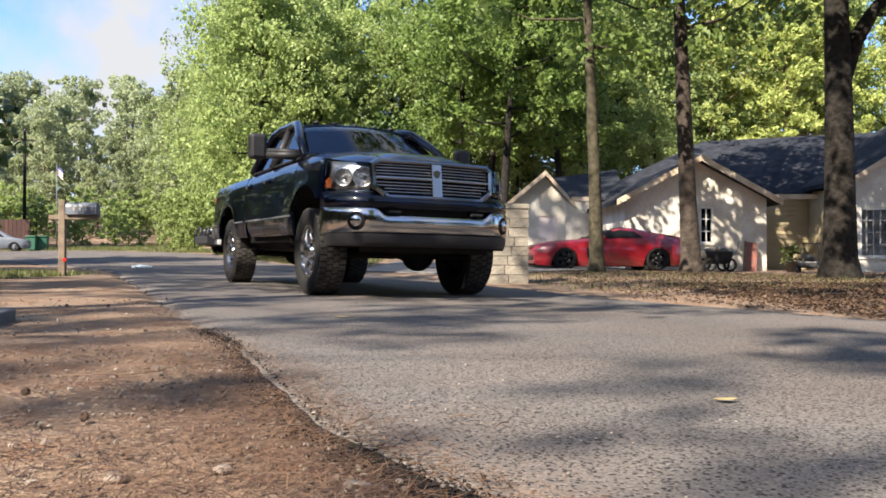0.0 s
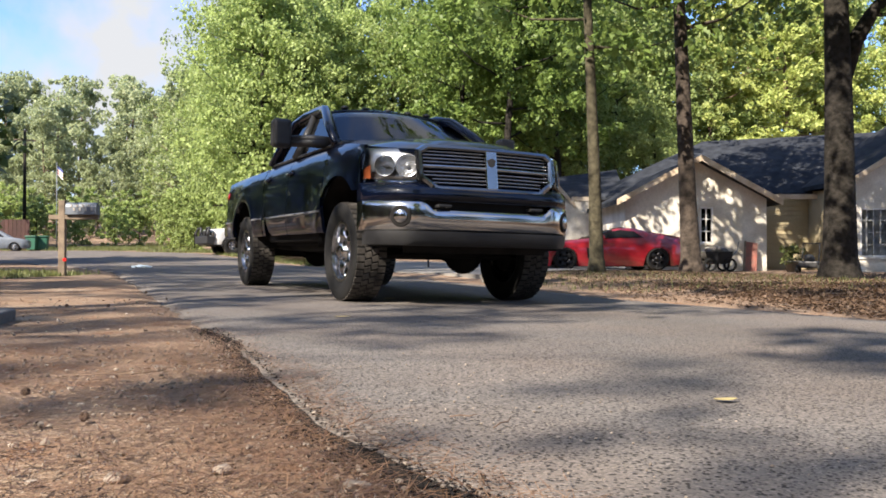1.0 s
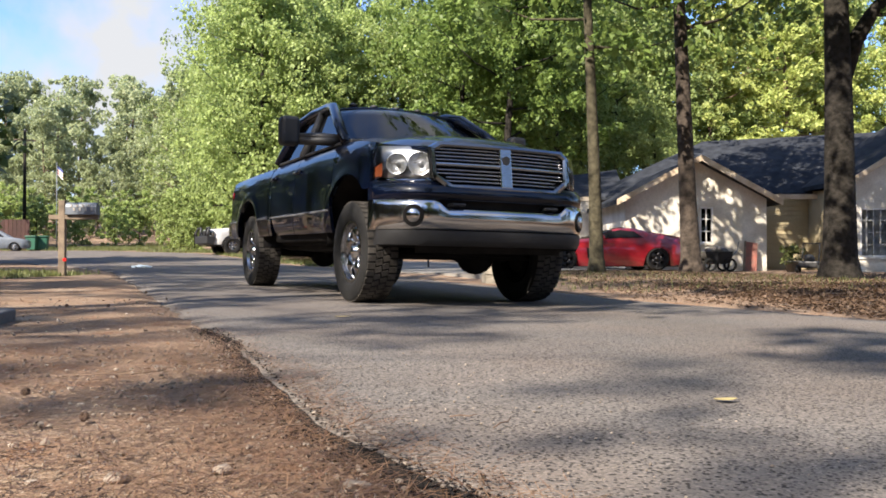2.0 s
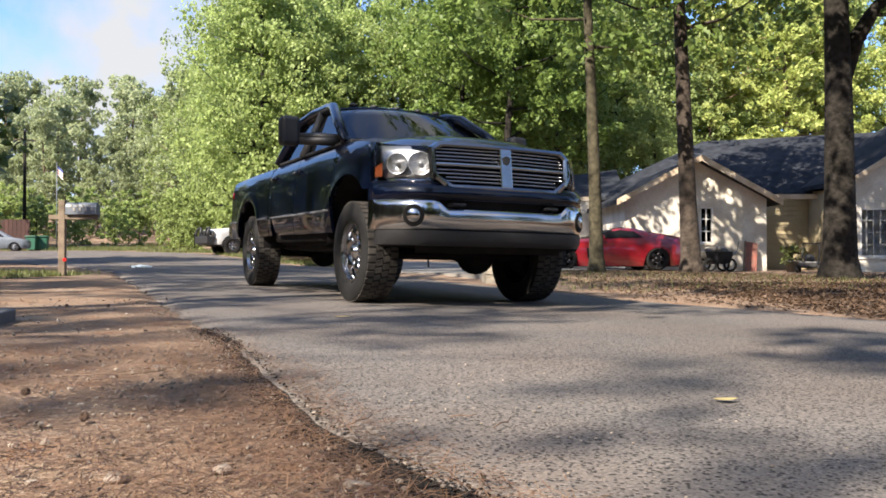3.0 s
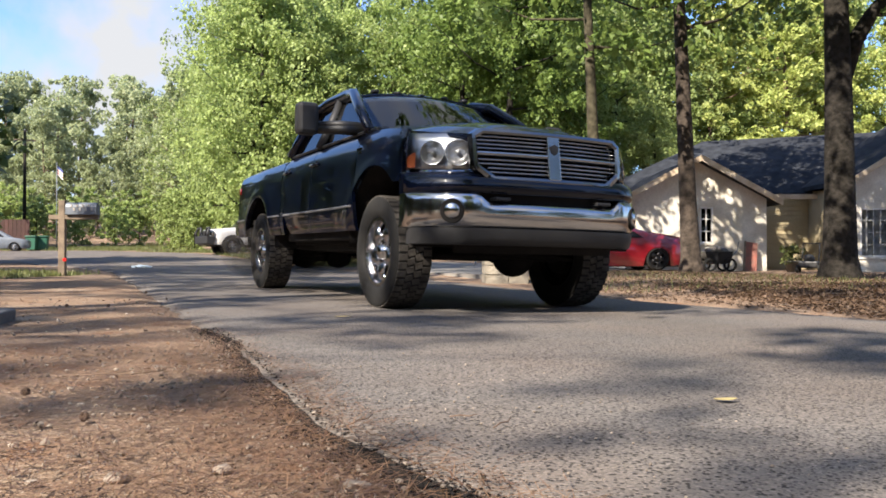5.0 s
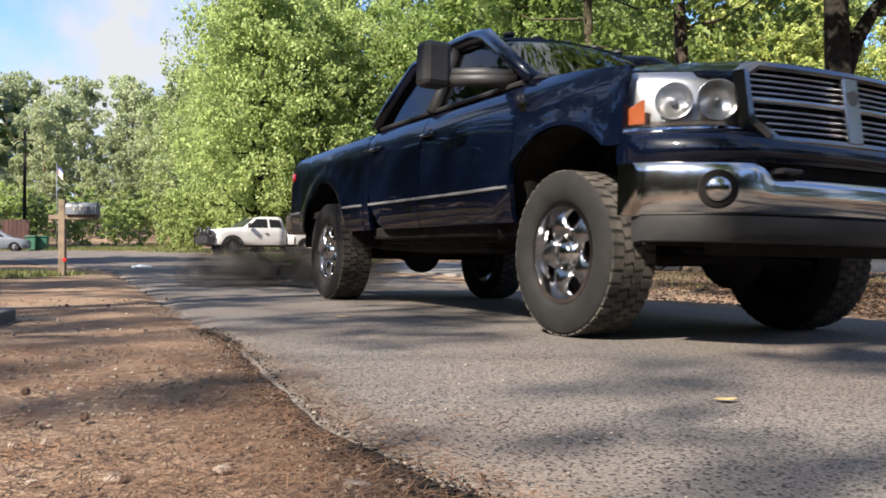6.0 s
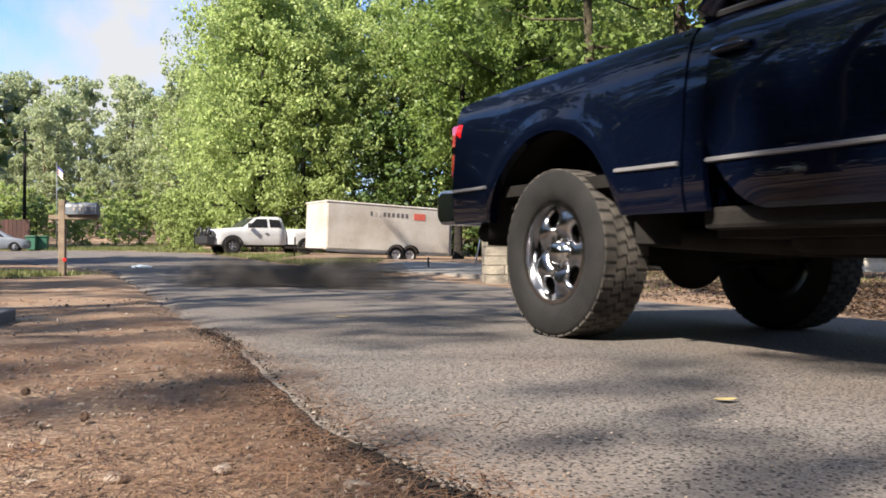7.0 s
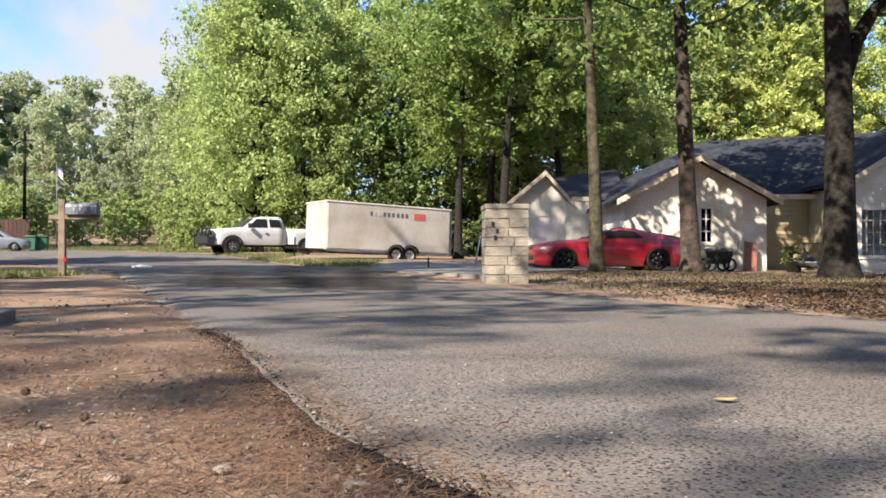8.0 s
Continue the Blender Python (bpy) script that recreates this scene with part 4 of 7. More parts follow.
    rg = [[(-2.37 - 0.24 * f, q * (0.64 + 0.16 * f), 1.86 - 0.45 * f) for q in (-1, -0.5, 0, 0.5, 1)] for f in (0, 0.5, 1)]
    sheet("rear_window", rg, M_DARKGLASS, (-0.006, 0, 0)).visible_shadow = False
    bm = bmesh.new()
    box(bm, -2.63, -2.57, -0.86, 0.86, 0.6, 1.41)
    part("cab_back", bm, M_PAINT, t)
    bm = bmesh.new()
    box(bm, -2.6, -0.30, -0.80, 0.80, 0.50, 0.62)
    part("cab_floor", bm, M_UNDER, t)
    # cabin
    bm = bmesh.new()
    box(bm, -0.80, -0.42, -0.80, 0.80, 1.0, 1.39)
    part("dashboard", bm, M_BLACK, t, bevel=0.06)
    for sx, sy in ((-1.35, -0.42), (-1.35, 0.42), (-2.2, -0.42), (-2.2, 0.42)):
        bm = bmesh.new()
        box(bm, sx - 0.05, sx + 0.42, sy - 0.25, sy + 0.25, 0.85, 1.0)
        box(bm, sx - 0.18, sx - 0.04, sy - 0.25, sy + 0.25, 0.9, 1.48)
        seat = part("seat", bm, M_SEAT, t, "grey cloth seat", bevel=0.04)
        bm = bmesh.new()
        box(bm, sx - 0.20, sx - 0.10, sy - 0.13, sy + 0.13, 1.52, 1.70)
        part("headrest", bm, M_SEAT, seat, bevel=0.04)
    bm = bmesh.new()
    m = Matrix.Translation((-0.92, 0.40, 1.30)) @ pose(0, 0, 0, 0, -65, 0)
    lathe(bm, [(0.185, -0.014), (0.199, 0), (0.185, 0.014), (0.171, 0)], 28, "z", m, closed=True)
    part("steering_wheel", bm, M_BLACK, t, smooth=True)
    bm = bmesh.new()
    grid_sheet(bm, [[(-0.46 - 0.11 * i, -0.66 + 0.19 * j, 1.43 + 0.058 * i) for j in range(2)] for i in range(3)], (0, 0, -0.002))
    part("windscreen_paper", bm, M_PAPER, t, "pale paper lying behind the windscreen")
    # bed
    bm = bmesh.new()
    box(bm, -4.55, -2.66, -0.90, 0.90, 0.74, 0.80)
    part("bed_floor", bm, M_UNDER, t)
    bm = bmesh.new()
    box(bm, -2.72, -2.665, -0.90, 0.90, 0.75, 1.35)
    part("bed_headboard", bm, M_PAINT, t, bevel=0.01)
    bm = bmesh.new()
    box(bm, -4.59, -4.53, -0.80, 0.80, 0.78, 1.325)
    part("tailgate", bm, M_PAINT, t, bevel=0.02)
    bm = bmesh.new()
    prof = [(-4.74, 0.60), (-4.80, 0.65), (-4.80, 0.79), (-4.74, 0.82), (-4.56, 0.81), (-4.56, 0.60)]
    prism(bm, prof, -0.95, 0.95, "xz")
    part("rear_bumper", bm, M_CHROME, t, "chrome rear bumper", bevel=0.02)
    # nose panel, chrome bumper, valance
    bm = bmesh.new()
    front_sweep(bm, [(0.0, 0.835), (0.022, 0.855), (0.028, 0.885), (0.012, 0.93), (-0.03, 0.965), (-0.12, 0.985), (-0.12, 0.835)], -0.962, 0.962)
    smooth_by_angle(part("nose_panel", bm, M_PAINT, t, smooth=True))
    bm = bmesh.new()
    rows = []
    for i in range(73):
        y = -0.965 + 1.93 * i / 72
        top, x = 0.775 + 0.062 * float(smooth(0.50, 0.60, abs(y))), front_x(y)
        rows.append([bm.verts.new((x + dx, y, z)) for dx, z in ((0.0, 0.605), (0.022, 0.625), (0.038, 0.68), (0.036, top - 0.045), (0.022, top - 0.012), (0.0, top), (-0.10, top), (-0.10, 0.605))])
    for a, b in zip(rows, rows[1:]):
        for k in range(8):
            bm.faces.new((a[k], a[(k + 1) % 8], b[(k + 1) % 8], b[k]))
    bm.faces.new(rows[0])
    bm.faces.new(rows[-1][::-1])
    smooth_by_angle(part("front_bumper", bm, M_CHROME, t, "chrome front bumper with raised ends", smooth=True))
    bm = bmesh.new()
    front_sweep(bm, [(-0.09, 0.77), (-0.05, 0.77), (-0.05, 0.85), (-0.09, 0.85)], -0.56, 0.56, 16)
    part("bumper_slot", bm, M_UNDER, t)
    for y in (-0.42, 0.42):
        bm = bmesh.new()
        tube(bm, [(front_x(y) - 0.05, y - 0.05, 0.80), (front_x(y) + 0.03, y - 0.05, 0.80), (front_x(y) + 0.03, y + 0.05, 0.80), (front_x(y) - 0.05, y + 0.05, 0.80)], [0.012] * 4, 8)
        part("tow_hook", bm, M_BLACK, t)
    bm = bmesh.new()
    front_sweep(bm, [(-0.02, 0.485), (0.0, 0.49), (0.03, 0.53), (0.034, 0.60), (-0.06, 0.60), (-0.06, 0.485)], -0.94, 0.94, shift=-0.015)
    smooth_by_angle(part("valance", bm, M_BLACK, t, "dark plastic lower valance", smooth=True))
    bm = bmesh.new()
    front_sweep(bm, [(-0.20, 0.43), (-0.17, 0.43), (-0.14, 0.49), (-0.2, 0.49)], -0.66, 0.66)
    part("air_dam", bm, M_UNDER, t)
    # grille
    outline = [(-0.585, 1.215), (-0.53, 1.248), (0.53, 1.248), (0.585, 1.215), (0.575, 1.03), (0.46, 0.955), (-0.46, 0.955), (-0.575, 1.03)]
    def gx(y, z):
        return 0.975 - 0.06 * (y / 0.6) ** 2 - 0.14 * (z - 0.99)
    bm = bmesh.new()
    loop = []
    n = len(outline)
    for i in range(n):
        p, q = outline[i], outline[(i + 1) % n]
        for k in range(6):
            f = k / 6
            loop.append((p[0] + (q[0] - p[0]) * f, p[1] + (q[1] - p[1]) * f))
    rings = []
    cy, cz = 0.0, 1.12
    for y, z in loop:
        ny, nz = (y - cy) * 0.036 / 0.58, (z - cz) * 0.034 / 0.12
        L = max(abs(ny), abs(nz), 1e-6)
        rings.append([bm.verts.new((gx(y, z) + d, y + ny * e, z + nz * e)) for d, e in ((-0.05, 0.0), (0.012, 0.0), (0.022, 0.4), (0.014, 0.95), (-0.05, 1.05))])
    for i in range(len(rings)):
        a, b = rings[i], rings[(i + 1) % len(rings)]
        for k in range(5):
            bm.faces.new((a[k], b[k], b[(k + 1) % 5], a[(k + 1) % 5]))
    grille = part("grille", bm, M_FRAME, t, "chrome cross-bar grille with dark horizontal slats", smooth=True)
    smooth_by_angle(grille)
    bm = bmesh.new()
    vs = [bm.verts.new((gx(y, z) - 0.055, y, z)) for y, z in loop]
    bm.faces.new(vs)
    part("grille_backing", bm, M_UNDER, grille)
    bm = bmesh.new()
    prism(bm, [(-0.052, 0.945), (0.052, 0.945), (0.052, 1.262), (-0.052, 1.262)], 0.0, 0.03, "yz")
    for v in bm.verts:
        v.co.x += gx(0, v.co.z) - 0.012
    part("centre_bar", bm, M_DARKCHROME, grille, bevel=0.008)
    bm = bmesh.new()
    prism(bm, [(-0.026, 1.17), (0.0, 1.155), (0.026, 1.17), (0.036, 1.215), (0.0, 1.232), (-0.036, 1.215)], 0.0, 0.006, "yz")
    for v in bm.verts:
        v.co.z -= 0.03
        v.co.x += gx(0, 1.17) + 0.019
    part("badge", bm, M_BLACK, grille, "plain dark badge")
    for s in (-1, 1):
        bm = bmesh.new()
        rows = []
        for k in range(9):
            y = s * (0.05 + 0.535 * k / 8)
            rows.append([bm.verts.new((gx(y, 1.112) + d, y, 1.112 + e)) for d, e in ((-0.04, -0.012), (0.010, -0.014), (0.014, 0.0), (0.010, 0.014), (-0.04, 0.012))])
        for a, b in zip(rows, rows[1:]):
            for k in range(5):
                bm.faces.new((a[k], a[(k + 1) % 5], b[(k + 1) % 5], b[k]))
        part("cross_bar", bm, M_DARKCHROME, grille, smooth=True)
        for z in (0.985, 1.014, 1.043, 1.072, 1.150, 1.178, 1.206, 1.233):
            w = 0.575 if z > 1.02 else 0.50
            bm = bmesh.new()
            rows = []
            for k in range(9):
                y = s * (0.05 + (w - 0.05) * k / 8)
                rows.append([bm.verts.new((gx(y, z) - 0.012 + d, y, z + e)) for d, e in ((-0.03, -0.006), (0.0, -0.007), (0.004, 0.0), (0.0, 0.005), (-0.03, 0.003))])
            for a, b in zip(rows, rows[1:]):
                for k in range(5):
                    bm.faces.new((a[k], a[(k + 1) % 5], b[(k + 1) % 5], b[k]))
            part("slat", bm, M_DARKCHROME, grille, smooth=True)
    # chassis
    for s in (-1, 1):
        bm = bmesh.new()
        box(bm, -4.55, 0.75, s * 0.40, s * 0.50, 0.50, 0.66)
        part("frame_rail", bm, M_UNDER, t)
        for cx in (0.0, AXLE_B):
            bm = bmesh.new()
            tube(bm, [(cx + 0.12, s * 0.60, 0.40), (cx + 0.14, s * 0.56, 0.95)], [0.03, 0.03], 8)
            part("shock_absorber", bm, M_UNDER, t)
    for cx, oy in ((0.0, 0.25), (AXLE_B, 0.0)):
        bm = bmesh.new()
        tube(bm, [(cx, -0.78, R_TYRE), (cx, oy - 0.2, R_TYRE), (cx, oy, R_TYRE), (cx, oy + 0.2, R_TYRE), (cx, 0.78, R_TYRE)], [0.055, 0.06, 0.15, 0.06, 0.055], 14)
        bmesh.ops.create_uvsphere(bm, u_segments=16, v_segments=10, radius=0.175, matrix=Matrix.Translation((cx + 0.03, oy, R_TYRE - 0.01)))
        part("axle", bm, M_UNDER, t, smooth=True)
    bm = bmesh.new()
    tube(bm, [(-3.4, 0.0, 0.45), (-1.9, 0.05, 0.52), (-1.5, 0.1, 0.52), (0.0, 0.25, 0.45)], [0.05, 0.05, 0.14, 0.045], 12)
    part("drive_shaft", bm, M_UNDER, t, smooth=True)
    bm = bmesh.new()
    tube(bm, [(0.20, -0.70, 0.40), (0.22, 0.1, 0.42), (0.20, 0.72, 0.40)], [0.022, 0.03, 0.022], 8)
    tube(bm, [(0.26, -0.35, 0.46), (0.26, 0.62, 0.40)], [0.018, 0.018], 8)
    part("steering_linkage", bm, M_UNDER, t)
    bm = bmesh.new()
    tube(bm, [(-0.6, -0.3, 0.47), (-2.4, -0.35, 0.47), (-2.9, -0.62, 0.50), (-3.95, -0.66, 0.56), (-4.45, -0.80, 0.55)], [0.045, 0.045, 0.05, 0.05, 0.055], 10)
    part("exhaust_pipe", bm, M_UNDER, t, smooth=True)
    bm = bmesh.new()
    box(bm, -2.35, -1.1, -0.70, -0.42, 0.44, 0.60)
    part("fuel_tank", bm, M_UNDER, t, bevel=0.05)
    bm = bmesh.new()
    box(bm, -0.2, 0.4, -0.3, 0.35, 0.55, 1.0)
    part("engine", bm, M_UNDER, t, bevel=0.05)
    wheel = build_wheel(t)
    wheels = [(wheel, 0.0, -1)]
    for cx, s in ((0.0, 1), (AXLE_B, -1), (AXLE_B, 1)):
        wheels.append((copy_thing(wheel, Matrix.Identity(4)), cx, s))
    tagged(t, "dark navy blue lifted pickup truck with chrome grille and bumper", "truck")
    return t, wheels


truck, truck_wheels = build_truck()
GROUND_TURN = Matrix.Translation((0, 0, 0.41)) @ pose(0, 0, 0, 0, ROLL, 0) @ Matrix.Translation((0, 0, -0.41))
PATH = [(0.0, -0.501, 8.508, -63.7), (0.5, -0.235, 7.869, -63.7), (1.0, -0.052, 7.514, -63.7), (1.5, 0.043, 7.372, -63.7), (1.7, 0.050, 7.358, -63.7), (2.8, 0.053, 7.350, -63.7), (4.0, 0.053, 7.350, -63.7),
        (4.5, 0.084, 7.208, -63.8), (4.7, 0.146, 7.041, -63.8), (5.8, 1.132, 5.203, -62.8), (6.0, 1.426, 4.654, -62.6), (6.5, 2.195, 3.244, -62.0), (7.0, 3.057, 1.468, -61.8), (7.2, 3.364, 0.831, -61.8), (7.6, 3.982, -0.30, -61.7), (8.0, 4.62, -1.47, -61.7)]


# ---- house ----
M_WALL = mat("cream_painted_masonry", (0.68, 0.64, 0.56), 0.9, color2=(0.52, 0.47, 0.39), var=0.12, scale=1.6, bump=0.006, bump_scale=22)
M_TAN = mat("tan_siding", (0.40, 0.33, 0.20), 0.85, var=0.12, scale=2.0)
M_SHINGLE = mat("charcoal_shingles", (0.034, 0.038, 0.046), 0.9, color2=(0.018, 0.02, 0.025), var=0.3, scale=3.5, bump=0.01, bump_scale=18, spec=0.12)
M_TRIM = mat("weathered_cream_trim", (0.58, 0.49, 0.37), 0.7, color2=(0.40, 0.30, 0.20), var=0.15, scale=2.5)
M_WHITE = mat("white_paint", (0.72, 0.70, 0.67), 0.5, var=0.08, scale=3)
M_DRAPE = mat("pale_drapes", (0.50, 0.50, 0.48), 0.9, color2=(0.16, 0.16, 0.17), var=0.2, scale=2.6)
M_MUNTIN = mat("grey_window_bars", (0.30, 0.30, 0.30), 0.6, var=0.1, scale=4)
M_ROOM = mat("dim_interior", (0.03, 0.03, 0.035), 0.9, var=0.3, scale=2)
M_PINKDOOR = mat("pale_pink_door", (0.74, 0.65, 0.62), 0.55, var=0.07, scale=2)


def solid(verts, faces, name, material, parent=None, label="", bevel=0.0):
    bm = bmesh.new()
    vs = [bm.verts.new(v) for v in verts]
    for f in faces:
        bm.faces.new([vs[i] for i in f])
    return part(name, bm, material, parent, label, bevel=bevel)


def slab(corners, thick, name, material, parent, label=""):
    """A roof plane with a thickness, from its corners in order."""
    up = Vector((0, 0, thick))
    n = len(corners)
    vs = [Vector(c) for c in corners] + [Vector(c) - up for c in corners]
    faces = [tuple(range(n)), tuple(range(2 * n - 1, n - 1, -1))] + [(i, (i + 1) % n, n + (i + 1) % n, n + i) for i in range(n)]
    return solid(vs, faces, name, material, parent, label)


def window(parent, x, y, z, w, h, cols=2, rows=2, depth=0.10, bars=None, drape=None):
    """A framed window in a wall that faces -y: frame, muntins, panes, sill."""
    fr = bmesh.new()
    t = 0.05
    for b in ((x, x + t, z, z + h), (x + w - t, x + w, z, z + h), (x + t, x + w - t, z, z + t), (x + t, x + w - t, z + h - t, z + h)):
        box(fr, b[0], b[1], y - 0.035, y + depth, b[2], b[3])
    f = part("window", fr, M_WHITE, parent, "white framed window", bevel=0.004)
    for i in range(1, cols):
        bm = bmesh.new()
        cx = x + w * i / cols
        box(bm, cx - 0.014, cx + 0.014, y - 0.02, y + 0.02, z + t, z + h - t)
        part("muntin", bm, bars or M_WHITE, f)
    for j in range(1, rows):
        bm = bmesh.new()
        cz = z + h * j / rows
        box(bm, x + t, x + w - t, y - 0.018, y + 0.018, cz - 0.014, cz + 0.014)
        part("muntin", bm, bars or M_WHITE, f)
    bm = bmesh.new()
    box(bm, x + t, x + w - t, y + 0.03, y + 0.036, z + t, z + h - t)
    part("pane", bm, M_LENS if drape else M_DARKGLASS, f)
    # behind the pane: drapes if given, else a block painted dark as unlit room
    bm = bmesh.new()
    box(bm, x + t, x + w - t, y + 0.10, y + 0.30, z + t, z + h - t)
    part("curtain", bm, drape or M_ROOM, f)
    bm = bmesh.new()
    box(bm, x - 0.05, x + w + 0.05, y - 0.09, y + 0.02, z - 0.06, z - 0.005)
    part("sill", bm, M_WALL, f)


def wall_with_hole(parent, x0, x1, y, z0, z1, holes, material=None, thick=0.2, gable=None, label=""):
    """A wall that faces -y, built of blocks round its openings; gable: (apex x, apex z)."""
    bm = bmesh.new()
    xs = sorted({x0, x1, *[h[0] for h in holes], *[h[0] + h[2] for h in holes]})
    for a, b in zip(xs, xs[1:]):
        inside = [h for h in holes if h[0] <= a + 1e-6 and b <= h[0] + h[2] + 1e-6]
        lo = z0
        for h in sorted(inside, key=lambda q: q[1]):
            if h[1] > lo:
                box(bm, a, b, y, y + thick, lo, h[1])
            lo = h[1] + h[3]
        box(bm, a, b, y, y + thick, lo, z1)
    if gable:
        prism(bm, [(x0, z1), (x1, z1), (gable[0], gable[1])], y, y + thick, "xz")
    return part("wall", bm, material or M_WALL, parent, label)


def gable_roof(parent, x0, x1, ze, xa, za, y0, y1, over=0.35, th=0.14):
    """Two roof planes over a wing whose gable faces -y, with barge boards."""
    kl, kr = (za - ze) / (xa - x0), (za - ze) / (x1 - xa)
    l = [(x0 - over, y0, ze - over * kl), (xa, y0, za), (xa, y1, za), (x0 - over, y1, ze - over * kl)]
    r = [(xa, y0, za), (x1 + over, y0, ze - over * kr), (x1 + over, y1, ze - over * kr), (xa, y1, za)]
    for c in (l, r):
        slab([(p[0], p[1], p[2] + th) for p in c], th, "roof", M_SHINGLE, parent, "charcoal shingle roof plane")
    for p, q in (((x0 - over, ze - over * kl), (xa, za)), ((xa, za), (x1 + over, ze - over * kr))):
        bm = bmesh.new()
        prism(bm, [(p[0], p[1] - 0.04), (q[0], q[1] - 0.04), (q[0], q[1] + th + 0.01), (p[0], p[1] + th + 0.01)], y0 - 0.04, y0 - 0.005, "xz")
        part("barge_board", bm, M_TRIM, parent, "weathered cream barge board")


def build_house():
    h = new("house")
    base = -0.35
    # middle wing
    wing_win = (8.10, 0.85, 0.42, 1.15)
    wall_with_hole(h, 5.75, 10.20, 26.0, base, 2.25, [wing_win], gable=(8.03, 3.42), label="cream masonry gable wall in dappled light")
    window(h, wing_win[0], 26.05, wing_win[1], wing_win[2], wing_win[3], 2, 3)
    for b in ((10.0, 10.2, 26.2, 30.5, base, 2.25), (5.75, 5.95, 26.2, 30.9, base, 2.25), (4.55, 4.75, 31.4, 36, base, 2.5), (2.62, 2.82, 31.4, 36, base, 2.5)):
        bm = bmesh.new()
        box(bm, *b)
        part("wall", bm, M_WALL, h)
    gable_roof(h, 5.75, 10.20, 2.25, 8.03, 3.45, 25.6, 33.5)
    # recessed tan wall beside it
    wall_with_hole(h, 10.2, 12.4, 28.0, base, 2.42, [], M_TAN, label="shaded tan siding wall under the eave")
    for k in range(17):
        z = base + 0.1 + 0.16 * k
        bm = bmesh.new()
        prism(bm, [(27.962, z), (27.999, z), (27.999, z + 0.15), (27.985, z + 0.15)], 10.22, 12.38, "yz")
        part("siding_board", bm, M_TAN, h)
    bm = bmesh.new()
    box(bm, 10.25, 13.7, 27.30, 27.36, 2.34, 2.50)
    part("fascia", bm, M_TRIM, h, "weathered cream fascia board")
    # porch wall and small wing
    pw = (6.05, 1.00, 0.58, 0.92)
    wall_with_hole(h, 4.6, 7.2, 31.0, base, 2.55, [pw], label="cream porch wall")
    window(h, pw[0], 31.05, pw[1], pw[2], pw[3], 2, 2)
    bm = bmesh.new()
    box(bm, 4.7, 7.4, 30.1, 30.16, 2.46, 2.62)
    part("fascia", bm, M_TRIM, h)
    dr = (3.60, base, 0.74, 2.32)
    wall_with_hole(h, 2.62, 4.75, 31.2, base, 2.50, [dr], gable=(3.85, 3.50), label="cream gable wall with a pale door")
    gable_roof(h, 2.62, 4.75, 2.50, 3.85, 3.52, 30.9, 36.5, over=0.22)
    bm = bmesh.new()
    box(bm, dr[0], dr[0] + dr[2], 31.24, 31.29, base, dr[1] + dr[3])
    door = part("door", bm, M_PINKDOOR, h, "pale pinkish side door")
    bm = bmesh.new()
    bmesh.ops.create_uvsphere(bm, u_segments=10, v_segments=6, radius=0.035, matrix=Matrix.Translation((dr[0] + 0.08, 31.20, 0.95)))
    part("door_knob", bm, M_CHROME, door)
    # near wing
    rw = (12.60, 0.42, 1.05, 1.48)
    wall_with_hole(h, 12.40, 19.6, 24.9, base, 2.70, [rw], gable=(16.0, 5.0), label="cream masonry wall with a barred window")
    window(h, rw[0], 24.95, rw[1], rw[2], rw[3], 5, 4, bars=M_MUNTIN, drape=M_DRAPE)
    bm = bmesh.new()
    box(bm, 12.40, 12.60, 25.1, 28.0, base, 2.60)
    part("wall", bm, M_TAN, h)
    gable_roof(h, 12.40, 19.6, 2.78, 16.0, 5.05, 24.5, 29.5, over=0.25)
    slab([(4.85, 31.0, 2.62), (6.9, 31.0, 2.62), (7.4, 35.2, 4.15), (3.9, 34.0, 3.62)], 0.12, "roof", M_SHINGLE, h)
    # main roof: front plane, hip end, back plane
    A, B = (10.4, 33.0, 5.05), (24.0, 27.5, 5.1)
    C, D, E, F = (5.6, 30.0, 2.62), (24.0, 23.6, 2.52), (5.4, 37.5, 2.7), (24.0, 33.0, 2.6)
    slab([C, D, B, A], 0.12, "roof", M_SHINGLE, h, "dark charcoal shingle roof plane dappled with sun")
    slab([E, C, A], 0.12, "roof", M_SHINGLE, h)
    slab([F, E, A, B], 0.12, "roof", M_SHINGLE, h)
    bm = bmesh.new()
    box(bm, 2.7, 24, 36.2, 36.4, base, 2.6)
    part("wall", bm, M_WALL, h)
    return tagged(h, "low cream masonry house with dark shingle roofs", "house")


build_house()


# ---- vehicles that stand ----
M_CARRED = mat("bright_red_paint", (0.21, 0.006, 0.013), 0.3, var=0.1, scale=1.5, coat=1.0)
M_CARWHITE = mat("white_car_paint", (0.47, 0.47, 0.465), 0.35, var=0.06, scale=2, coat=0.8)
M_TRAILER = mat("white_aluminium_skin", (0.47, 0.44, 0.40), 0.5, color2=(0.35, 0.31, 0.26), var=0.08, scale=0.9)
M_CARBLACK = mat("black_gloss", (0.012, 0.012, 0.014), 0.18, var=0.1, scale=5, spec=0.3)
M_DIRTYRIM = mat("dark_alloy", (0.03, 0.03, 0.033), 0.35, metal=0.8, var=0.2, scale=8)
M_OLDRED = mat("peeling_red_brown_paint", (0.27, 0.09, 0.065), 0.8, color2=(0.16, 0.085, 0.065), var=0.25, scale=5)
M_FADERED = mat("faded_red", (0.50, 0.10, 0.07), 0.6, var=0.15, scale=6)


